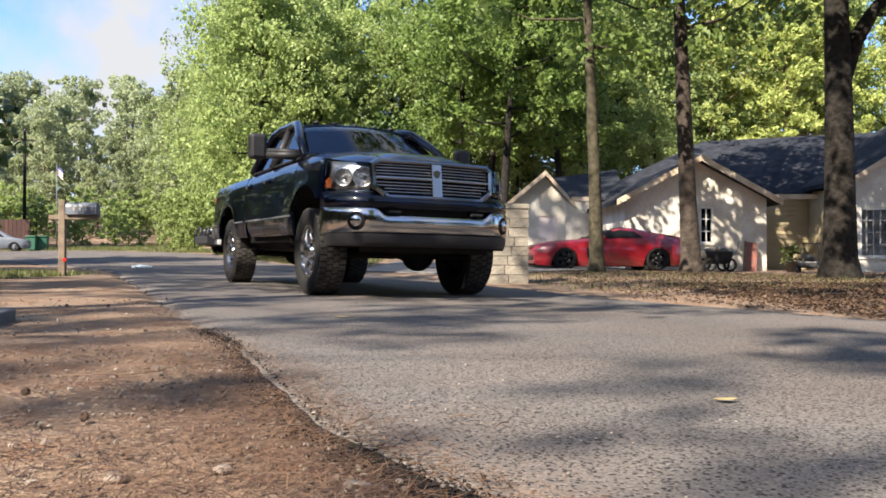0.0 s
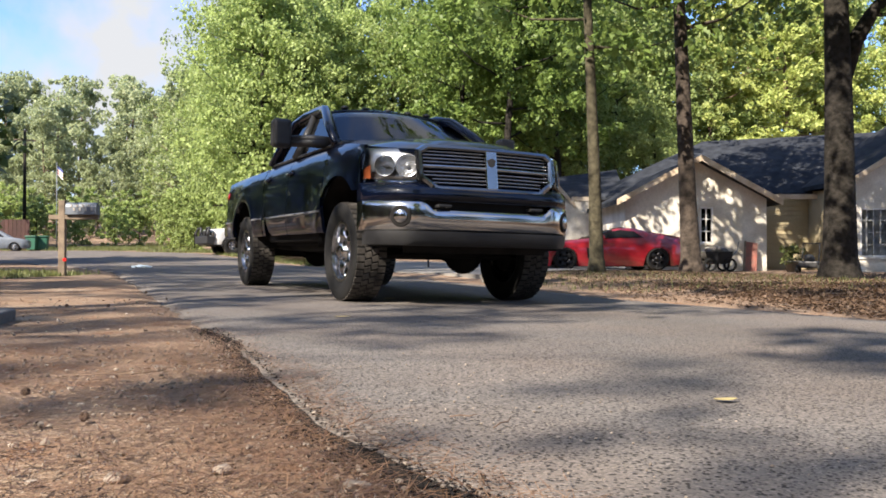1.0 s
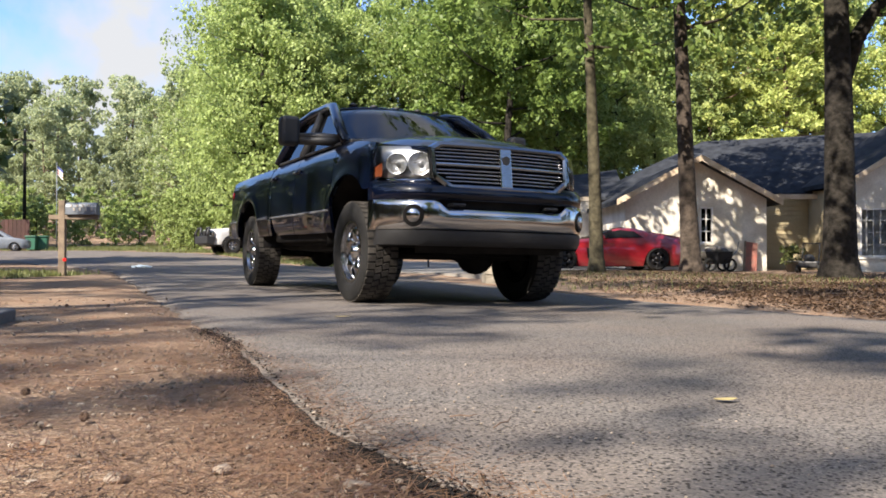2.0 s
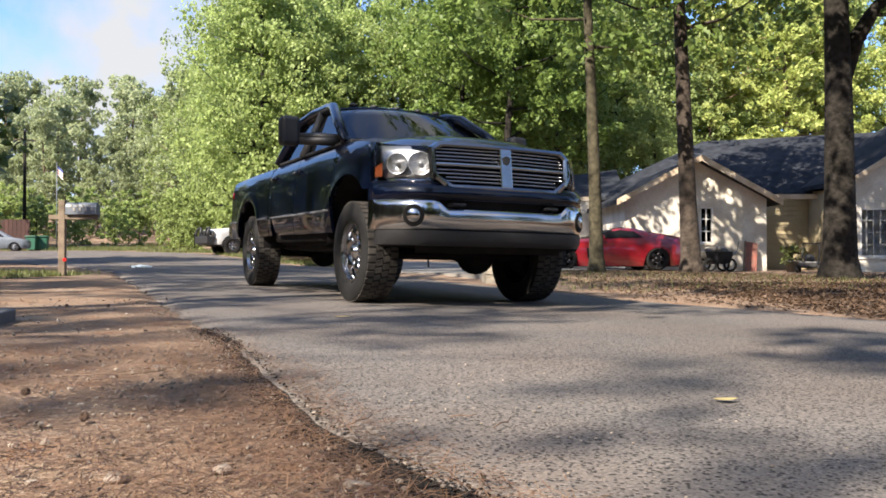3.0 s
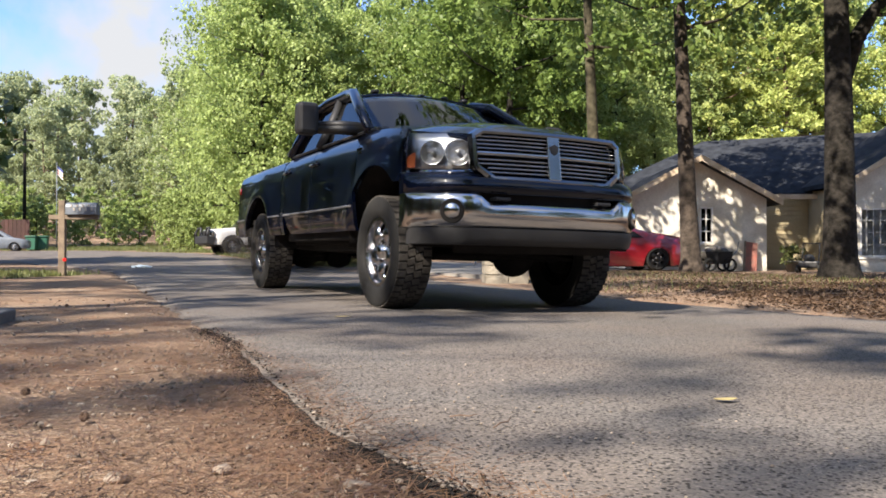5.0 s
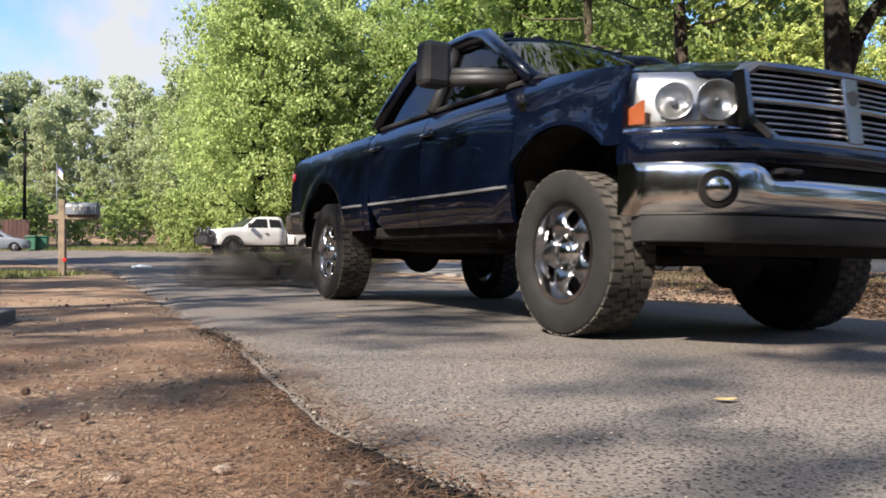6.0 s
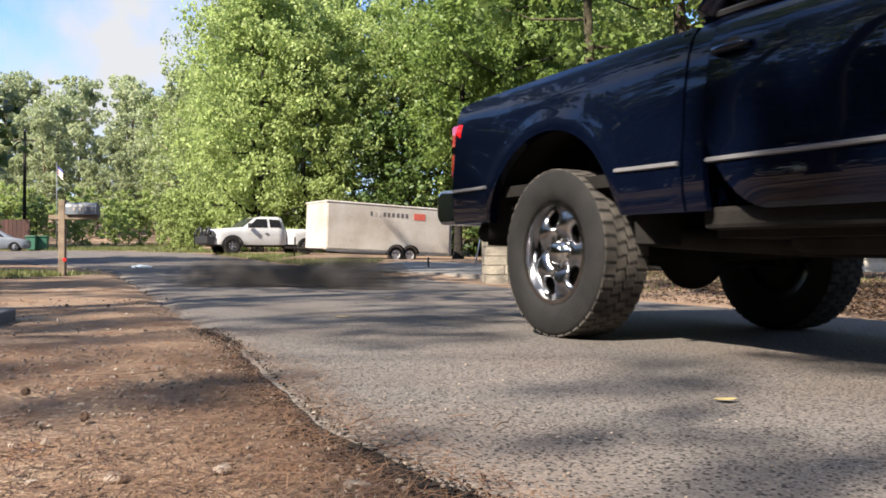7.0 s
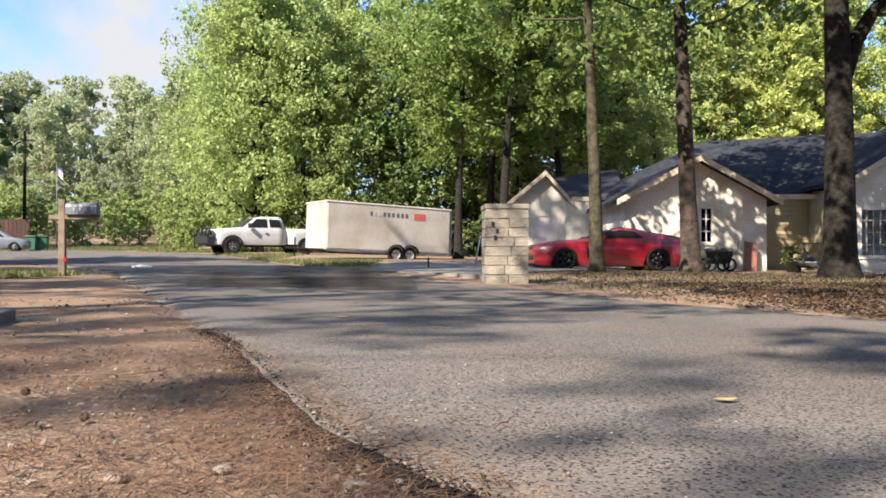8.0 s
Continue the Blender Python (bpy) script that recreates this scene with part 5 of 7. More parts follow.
def car_shell(profile, half, tuck, wheels, wr, n=9, crown=0.0):
    """A body from its side outline (top line from nose to tail), lofted across its width; tuck(z): the half width's share at a height. Arches are cut round the wheels."""
    bm = bmesh.new()
    xs = np.linspace(profile[0][0], profile[-1][0], 72)
    top = np.interp(xs, [p[0] for p in profile], [p[1] for p in profile])
    bot = np.interp(xs, [p[0] for p in profile], [p[2] for p in profile])
    for cx in wheels:
        d = np.abs(xs - cx)
        bot = np.where(d < wr, np.maximum(bot, wr * 0.72 + np.sqrt(np.maximum(0, wr ** 2 - d ** 2))), bot)
    rings = []
    end = np.minimum(1, np.minimum(xs - xs[0], xs[-1] - xs) / 0.5)
    for x, zt, zb, e in zip(xs, top, bot, end):
        w = half * (0.80 + 0.20 * math.sin(math.pi / 2 * e))
        ring = []
        for k in range(n):
            z = zb + (zt - zb) * k / (n - 1)
            ring.append((x, -w * tuck(z) * (1 - 0.10 * (k / (n - 1)) ** 6), z))
        full = ring + [(x, 0, zt + crown)] + [(x, -y, z) for x, y, z in ring[::-1]]
        rings.append([bm.verts.new(v) for v in full])
    m = len(rings[0])
    for a, b in zip(rings, rings[1:]):
        for k in range(m):
            bm.faces.new((a[k], a[(k + 1) % m], b[(k + 1) % m], b[k]))
    bm.faces.new(rings[0])
    bm.faces.new(rings[-1][::-1])
    return bm


def side_panel(parent, name, poly, y_of, material, off=0.006, label=""):
    for s in (-1, 1):
        bm = bmesh.new()
        a = [bm.verts.new((x, s * (y_of(z) + off), z)) for x, z in poly]
        b = [bm.verts.new((x, s * (y_of(z) - 0.03), z)) for x, z in poly]
        bm.faces.new(a)
        bm.faces.new(b[::-1])
        for i in range(len(a)):
            bm.faces.new((a[i], a[(i + 1) % len(a)], b[(i + 1) % len(a)], b[i]))
        part(name, bm, material, parent, label)


def put_wheels(car, xs, y, r, w, rim_r, rim_mat, windows):
    first = build_wheel(car, r=r, w=w, rim_r=rim_r, blocks=30, rim_mat=rim_mat, windows=windows)
    for i, (x, s) in enumerate([(x, s) for x in xs for s in (-1, 1)]):
        m = pose(x, s * y, r, 0, 20 * i, 0) @ pose(0, 0, 0, 0, 0, 180 if s > 0 else 0)
        if i == 0:
            first.matrix_basis = m
        else:
            copy_thing(first, m)


def build_sports_car():
    c = new("sports_car")
    tuck = lambda z: float(np.interp(z, [0.1, 0.2, 0.45, 0.75, 0.85, 1.0, 1.25], [0.90, 0.97, 1.0, 0.98, 0.88, 0.76, 0.62]))
    prof = [(-2.25, 0.62, 0.22), (-2.15, 0.72, 0.15), (-1.6, 0.86, 0.13), (-0.9, 0.90, 0.13), (-0.55, 0.94, 0.13), (0.05, 1.17, 0.13), (0.35, 1.235, 0.13), (0.75, 1.22, 0.13), (1.35, 1.08, 0.13), (1.9, 0.99, 0.13), (2.12, 0.98, 0.2), (2.22, 0.80, 0.3)]
    smooth_by_angle(part("body", car_shell(prof, 0.94, tuck, (-1.38, 1.32), 0.385), M_CARRED, c, "glossy red low coupe body", smooth=True), 55)
    yof = lambda z: 0.94 * tuck(z) * 0.99
    side_panel(c, "side_window", [(-0.50, 0.93), (0.95, 0.95), (0.70, 1.13), (0.30, 1.17), (0.05, 1.13)], yof, M_CARBLACK, 0.012, "black tinted side glass")
    bm = bmesh.new()
    grid_sheet(bm, [[(-0.60 + 0.66 * f, q * (0.78 - 0.16 * f), 0.945 + 0.245 * f - 0.02 * q * q) for q in (-1, -0.5, 0, 0.5, 1)] for f in (0, 0.5, 1)], (0, 0, -0.01))
    part("windscreen", bm, M_CARBLACK, c, smooth=True)
    bm = bmesh.new()
    box(bm, 0.34, 2.0, -0.52, 0.52, 1.04, 1.05, pose(0, 0, 0, 0, 0, 0))
    for v in bm.verts:
        v.co.z = float(np.interp(v.co.x, [0.34, 2.0], [1.245, 0.995])) + (0.01 if v.co.z > 1.045 else 0)
    part("rear_glass", bm, M_CARBLACK, c)
    bm = bmesh.new()
    box(bm, -2.275, -2.16, -0.55, 0.55, 0.30, 0.44)
    part("front_grille", bm, M_CARBLACK, c, "black slatted nose intake", bevel=0.02)
    bm = bmesh.new()
    box(bm, -2.2, 2.1, -0.86, 0.86, 0.11, 0.16)
    part("underbody", bm, M_UNDER, c)
    for s in (-1, 1):
        bm = bmesh.new()
        grid_sheet(bm, [[(-2.10 + 0.42 * f, s * (0.62 + 0.12 * f + 0.10 * k), 0.735 + 0.07 * f - 0.02 * k) for k in (0, 1)] for f in (0, 0.5, 1)], (0, 0, 0.012))
        part("headlamp", bm, M_LENS, c)
        bm = bmesh.new()
        prism(bm, [(-0.75, 0.35), (-0.55, 0.38), (-0.60, 0.60), (-0.78, 0.66)], s * 0.925, s * 0.955, "xz")
        part("side_vent", bm, M_CARBLACK, c)
        bm = bmesh.new()
        box(bm, -0.42, -0.26, s * 0.90, s * 1.03, 0.90, 1.01)
        part("wing_mirror", bm, M_CARRED, c, bevel=0.03)
        bm = bmesh.new()
        box(bm, 2.17, 2.24, s * 0.45, s * 0.78, 0.72, 0.84)
        part("tail_lamp", bm, M_RED, c, bevel=0.01)
    put_wheels(c, (-1.38, 1.32), 0.80, 0.335, 0.26, 0.245, M_DIRTYRIM, 5)
    c.matrix_basis = pose(4.75, 24.4, g(4.75, 24.4) - 0.02, 0, 0, 6)
    return tagged(c, "bright red low sports car parked before the house", "car")


def build_white_pickup():
    c = new("pickup_truck")
    tuck = lambda z: float(np.interp(z, [0.4, 0.6, 1.24, 1.36, 1.95], [0.93, 1.0, 0.98, 0.93, 0.72]))
    prof = [(-2.75, 1.12, 0.55), (-2.66, 1.26, 0.50), (-1.5, 1.36, 0.50), (-1.25, 1.38, 0.50), (-0.55, 1.86, 0.50), (-0.2, 1.94, 0.50), (0.75, 1.95, 0.50), (0.98, 1.88, 0.50), (1.16, 1.36, 0.50)]
    smooth_by_angle(part("cab", car_shell(prof, 0.98, tuck, (-1.75,), 0.48), M_CARWHITE, c, "white extended cab body", smooth=True), 50)
    yof = lambda z: 0.98 * tuck(z)
    side_panel(c, "side_window", [(-0.95, 1.38), (0.10, 1.38), (0.10, 1.82), (-0.42, 1.82)], yof, M_CARBLACK, 0.010, "dark side window")
    side_panel(c, "rear_side_window", [(0.24, 1.40), (0.86, 1.40), (0.80, 1.78), (0.24, 1.82)], yof, M_CARBLACK, 0.010)
    bm = bmesh.new()
    grid_sheet(bm, [[(-1.27 + 0.70 * f, q * (0.86 - 0.18 * f), 1.40 + 0.44 * f) for q in (-1, 0, 1)] for f in (0, 0.5, 1)], (-0.01, 0, 0.01))
    part("windscreen", bm, M_CARBLACK, c)
    bed = car_shell([(1.20, 1.34, 0.54), (2.9, 1.34, 0.54), (3.05, 1.34, 0.57)], 0.97, lambda z: 1.0, (2.15,), 0.46)
    part("bed", bed, M_CARWHITE, c)
    bm = bmesh.new()
    prism(bm, [(-3.04, 0.56), (-2.70, 0.46), (-2.62, 0.90), (-3.04, 0.92)], -0.96, 0.96, "xz")
    part("front_bumper", bm, M_BLACK, c, "heavy black front bumper", bevel=0.03)
    for s in (-1, 1):
        bm = bmesh.new()
        tube(bm, [(-2.98, s * 0.90, 0.85), (-3.00, s * 0.92, 1.08), (-2.88, s * 0.90, 1.32), (-2.86, s * 0.45, 1.33), (-2.95, s * 0.40, 0.86)], [0.06] * 5, 8)
        part("brush_guard", bm, M_BLACK, c, "black tubular brush guard", smooth=True)
        bm = bmesh.new()
        box(bm, -2.79, -2.66, s * 0.60, s * 0.93, 0.94, 1.14)
        part("headlamp", bm, M_CHROME, c, bevel=0.02)
        bm = bmesh.new()
        box(bm, -0.98, -0.84, s * 0.98, s * 1.18, 1.36, 1.58)
        part("wing_mirror", bm, M_BLACK, c, bevel=0.03)
        bm = bmesh.new()
        box(bm, -0.05, 0.12, s * 0.97, s * 1.0, 1.06, 1.10)
        part("door_handle", bm, M_BLACK, c)
        bm = bmesh.new()
        lathe(bm, [(0.48, -0.03), (0.57, -0.03), (0.57, 0.03), (0.48, 0.03)], 30, m=Matrix.Translation((-1.75, s * 0.975, 0.42)), closed=True)
        low = [f for f in bm.faces if f.calc_center_median().z < 0.46]
        bmesh.ops.delete(bm, geom=low, context="FACES")
        part("fender_flare", bm, M_BLACK, c)
    bm = bmesh.new()
    box(bm, -2.79, -2.68, -0.55, 0.55, 0.84, 1.20)
    part("grille", bm, M_BLACK, c, bevel=0.01)
    bm = bmesh.new()
    box(bm, -2.5, 2.9, -0.75, 0.75, 0.42, 0.56)
    part("chassis", bm, M_UNDER, c)
    put_wheels(c, (-1.75, 2.15), 0.86, 0.45, 0.30, 0.22, M_RIM, 6)
    x, y = -9.5, 42.6
    c.matrix_basis = pose(x, y, g(x, y) - 0.03, 0, 0, 34)
    return tagged(c, "white extended-cab pickup with black brush guard", "truck")


def build_trailer():
    c = new("cargo_trailer")
    L, W, zb, zt = 6.2, 2.1, 0.42, 2.48
    bm = bmesh.new()
    box(bm, 0, L, 0, W, zb, zt)
    part("body", bm, M_TRAILER, c, "tall off-white enclosed trailer box", bevel=0.10)
    bm = bmesh.new()
    box(bm, -0.02, L + 0.02, -0.02, W + 0.02, zt - 0.09, zt + 0.015)
    part("roof_rim", bm, M_TRAILER, c, bevel=0.04)
    bm = bmesh.new()
    box(bm, 0.02, L - 0.02, -0.012, 0.02, zb - 0.05, zb + 0.04)
    part("side_rail", bm, M_RIM, c)
    for k, (x0, w) in enumerate(((2.05, 0.10), (2.22, 0.10), (2.46, 0.13), (2.68, 0.12), (2.88, 0.13), (3.10, 0.13), (3.34, 0.13), (3.56, 0.13), (3.78, 0.13))):
        bm = bmesh.new()
        box(bm, x0, x0 + w, -0.010, 0.004, 1.96, 2.14)
        part("lettering_bar", bm, M_SEAT if k != 1 and k != 2 else M_TRAILER, c)
    bm = bmesh.new()
    box(bm, 4.22, 4.80, -0.012, 0.004, 1.90, 2.18)
    part("sign_patch", bm, M_FADERED, c, "faded red rectangular decal")
    bm = bmesh.new()
    box(bm, L + 0.03, L + 0.08, 0.06, W - 0.06, zb, zt - 0.12)
    part("ramp_door", bm, M_TRAILER, c)
    for x in (3.35, 4.05):
        w = build_wheel(c, r=0.34, w=0.2, rim_r=0.20, blocks=30, rim_mat=M_WHITE, windows=5)
        w.matrix_basis = pose(x, 0.06, 0.34)
        bm = bmesh.new()
        pts = [(x + 0.42 * math.cos(a), -0.10, 0.36 + 0.40 * math.sin(a)) for a in np.linspace(0.1, math.pi - 0.1, 11)]
        grid_sheet(bm, [[(p[0], -0.14, p[2]), (p[0], 0.02, p[2])] for p in pts], (0, 0, 0.025))
        part("fender", bm, M_CARBLACK, c, "dark rounded wheel fender")
    bm = bmesh.new()
    tube(bm, [(0.2, 0.2, zb), (-1.3, W / 2, zb + 0.05)], [0.05, 0.05], 6)
    tube(bm, [(0.2, W - 0.2, zb), (-1.3, W / 2, zb + 0.05)], [0.05, 0.05], 6)
    tube(bm, [(-0.9, W / 2, zb - 0.3), (-0.9, W / 2, zb + 0.5)], [0.035, 0.035], 8)
    part("tow_bar", bm, M_UNDER, c)
    x, y = (575 - 784) / 1460 * 34.0, 34.0
    c.matrix_basis = pose(x, y, 0.30, 0, 2.0, 33.2)
    return tagged(c, "long off-white enclosed cargo trailer with faded red decal", "trailer")


build_sports_car()
build_white_pickup()
build_trailer()


# ---- pillar, mailbox, roadside ----
M_STONE = mat("rough_limestone_block", (0.265, 0.235, 0.185), 0.92, color2=(0.18, 0.16, 0.128), var=0.2, scale=5, bump=0.012, bump_scale=24, per_object=0.18)
M_MORTAR = mat("grey_mortar", (0.30, 0.27, 0.23), 0.95, var=0.2, scale=12, bump=0.004, bump_scale=60)
M_OLDWOOD = mat("weathered_post_wood", (0.22, 0.17, 0.12), 0.9, color2=(0.12, 0.09, 0.065), var=0.25, scale=6, bump=0.004, bump_scale=40)
M_MAILBOX = mat("dull_grey_metal", (0.17, 0.19, 0.22), 0.5, metal=0.2, var=0.15, scale=7)
M_REFLECT = mat("red_reflector", (0.55, 0.02, 0.02), 0.2, var=0.05, scale=30, coat=0.5)
M_GREENBIN = mat("green_plastic", (0.02, 0.10, 0.06), 0.6, var=0.15, scale=4)
M_BROWNFENCE = mat("dark_red_brown_boards", (0.06, 0.026, 0.021), 0.85, var=0.3, scale=3, per_object=0.25)
M_BLUE = mat("flag_blue", (0.05, 0.07, 0.22), 0.8, var=0.1, scale=6)


def build_pillar():
    p = new("stone_pillar")
    rng = random.Random(8)
    w, d, hgt = 0.345, 0.33, 1.22
    bm = bmesh.new()
    box(bm, -w + 0.02, w - 0.02, -d + 0.02, d - 0.02, -0.15, hgt)
    part("core", bm, M_MORTAR, p)
    courses = 8
    for c in range(courses):
        z0 = c * hgt / courses + 0.006
        z1 = (c + 1) * hgt / courses - 0.006
        cut = rng.uniform(-0.12, 0.12) + (0.0 if c % 2 else 0.08)
        for a, b in ((-w, cut - 0.006), (cut + 0.006, w)):
            bm = bmesh.new()
            o = rng.uniform(0, 0.012)
            box(bm, a, b, -d - o, -d + 0.05, z0, z1)
            bmesh.ops.subdivide_edges(bm, edges=bm.edges[:], cuts=1, use_grid_fill=True)
            for v in bm.verts:
                v.co += Vector((rng.uniform(-1, 1), rng.uniform(-1, 1), rng.uniform(-1, 1))) * 0.005
            part("stone_block", bm, M_STONE, p)
        for s in (-1, 1):
            bm = bmesh.new()
            box(bm, s * (w - 0.03), s * (w + rng.uniform(-0.002, 0.01)), -d + 0.055, d, z0, z1)
            part("stone_block", bm, M_STONE, p)
    bm = bmesh.new()
    box(bm, -w - 0.02, w + 0.02, -d - 0.02, d + 0.02, hgt + 0.002, hgt + 0.085)
    part("cap_stone", bm, M_STONE, p, "flat grey cap stone", bevel=0.015)
    for x, z in ((-0.24, 0.98), (-0.17, 0.86), (-0.20, 0.76)):
        bm = bmesh.new()
        box(bm, x - 0.025, x + 0.025, -d - 0.025, -d + 0.01, z - 0.035, z + 0.035)
        part("metal_plate", bm, M_BLACK, p, bevel=0.006)
    x, y = 1.03, 13.75
    p.matrix_basis = pose(x, y, g(x, y) - 0.01, 0, 0, 3)
    return tagged(p, "square tan limestone block pillar beside the drive", "pillar")


def build_mailbox():
    p = new("mailbox")
    bm = bmesh.new()
    box(bm, -0.05, 0.05, -0.05, 0.05, -0.2, 1.20)
    part("post", bm, M_OLDWOOD, p, "weathered square wooden post", bevel=0.008)
    bm = bmesh.new()
    box(bm, -0.20, 0.56, -0.045, 0.045, 0.895, 0.965)
    part("arm", bm, M_OLDWOOD, p, bevel=0.006)
    bm = bmesh.new()
    prof = [(-0.09, 0.0), (0.09, 0.0), (0.09, 0.11)] + [(0.09 * math.cos(a), 0.11 + 0.085 * math.sin(a)) for a in np.linspace(0.2, math.pi - 0.2, 8)] + [(-0.09, 0.11)]
    prism(bm, [(y, z + 0.97) for y, z in prof], 0.07, 0.55, "yz")
    b = part("box", bm, M_MAILBOX, p, "dull grey arched metal letter box", bevel=0.006)
    for k in range(8):
        bm = bmesh.new()
        x = 0.15 + 0.045 * k
        box(bm, x, x + 0.026, -0.097, -0.088, 1.09 - (0.06 if k % 2 else 0), 1.125 - (0.05 if k % 2 else 0))
        part("lettering_bar", bm, M_TRAILER, b)
    bm = bmesh.new()
    lathe(bm, [(0.001, -0.075), (0.028, -0.072), (0.03, -0.05)], 14, m=Matrix.Translation((0.055, 0.0, 0.26)))
    part("reflector", bm, M_REFLECT, p, "round red reflector")
    x, y = -6.02, 13.05
    p.matrix_basis = pose(x, y, g(x, y), 0, 0, 4)
    return tagged(p, "grey metal mailbox on a weathered wooden post", "mailbox")


build_pillar()
build_mailbox()


def far_point(px, d):
    x = (px - 784) / 1460 * d
    return x, d


def build_far_left():
    # utility pole
    x, y = far_point(43, 75)
    p = new("utility_pole")
    bm = bmesh.new()
    tube(bm, [(0, 0, -0.3), (0, 0, 10.6)], [0.17, 0.12], 10)
    part("pole", bm, M_BARK, p, smooth=True)
    bm = bmesh.new()
    box(bm, -0.9, 0.9, -0.06, 0.06, 9.6, 9.75)
    part("cross_arm", bm, M_OLDWOOD, p)
    p.matrix_basis = pose(x, y, g(x, y), 0, 0, 30)
    tagged(p, "tall weathered wooden utility pole", "utility pole")
    # flag on a pole
    x, y = far_point(100, 62)
    f = new("flagpole")
    bm = bmesh.new()
    tube(bm, [(0, 0, -0.2), (0, 0, 6.6)], [0.035, 0.025], 8)
    part("pole", bm, M_MAILBOX, f, smooth=True)
    for k in range(7):
        bm = bmesh.new()
        grid_sheet(bm, [[(0.03 + 0.10 * i, 0.06 * math.sin(i * 1.1), 6.35 - 0.10 * k - 0.10 * i), (0.03 + 0.10 * i, 0.06 * math.sin(i * 1.1), 6.25 - 0.10 * k - 0.10 * i)] for i in range(5)], (0, 0.01, 0))
        part("flag_stripe", bm, M_BLUE if k < 2 else (M_FADERED if k % 2 else M_WHITE), f)
    f.matrix_basis = pose(x, y, g(x, y), 0, 0, 10)
    tagged(f, "drooping striped flag on a thin pole", "flag")
    # board fence
    x, y = far_point(-10, 60)
    fe = new("board_fence")
    for k in range(16):
        bm = bmesh.new()
        box(bm, -2.6 + 0.29 * k, -2.33 + 0.29 * k, -0.02, 0.02, 0.05, 2.25)
        part("board", bm, M_BROWNFENCE, fe)
    for z in (0.4, 1.9):
        bm = bmesh.new()
        box(bm, -2.6, 2.05, 0.022, 0.08, z, z + 0.1)
        part("rail", bm, M_BROWNFENCE, fe)
    fe.matrix_basis = pose(x + 0.4, y, g(x, y), 0, 0, 8)
    tagged(fe, "dark red-brown board fence", "fence")
    # bins
    for k, (px, d) in enumerate(((58, 58), (76, 58.5))):
        x, y = far_point(px, d)
        b = new("wheeled_bin")
        bm = bmesh.new()
        vs = box(bm, -0.36, 0.36, -0.36, 0.36, 0.06, 0.95)
        for v in vs:
            if v.co.z < 0.5:
                v.co.x *= 0.8
                v.co.y *= 0.8
        part("body", bm, M_GREENBIN, b, bevel=0.04)
        bm = bmesh.new()
        box(bm, -0.39, 0.39, -0.42, 0.38, 0.96, 1.05)
        part("lid", bm, M_GREENBIN, b, bevel=0.03)
        for s in (-1, 1):
            bm = bmesh.new()
            lathe(bm, [(0.12, -0.03), (0.12, 0.03)], 16, m=Matrix.Translation((s * 0.26, 0, 0)) @ pose(0, 0.3, 0.12, 0, 0, 90))
            part("wheel", bm, M_BLACK, b)
        b.matrix_basis = pose(x, y, g(x, y), 0, 0, 15 * k)
        tagged(b, "dark green plastic wheeled bin on grass", "bin", group="bins")
    # silver car
    c = new("parked_car")
    tuck = lambda z: float(np.interp(z, [0.2, 0.4, 0.85, 0.95, 1.45], [0.93, 1.0, 0.97, 0.90, 0.68]))
    prof = [(-2.2, 0.65, 0.3), (-2.1, 0.78, 0.2), (-1.1, 0.95, 0.2), (-0.4, 1.38, 0.2), (0.3, 1.44, 0.2), (1.0, 1.36, 0.2), (1.6, 1.02, 0.2), (2.1, 0.98, 0.25), (2.2, 0.75, 0.3)]
    smooth_by_angle(part("body", car_shell(prof, 0.88, tuck, (-1.35, 1.3), 0.36), M_MAILBOX, c, "silver saloon body", smooth=True), 50)
    side_panel(c, "side_window", [(-0.75, 0.96), (1.25, 0.98), (0.9, 1.28), (-0.32, 1.30)], lambda z: 0.88 * tuck(z), M_CARBLACK, 0.01)
    put_wheels(c, (-1.35, 1.3), 0.76, 0.32, 0.2, 0.2, M_RIM, 5)
    x, y = far_point(-12, 55)
    c.matrix_basis = pose(x, y, g(x, y), 0, 0, 200)
    tagged(c, "silver car parked by the board fence", "car")


build_far_left()


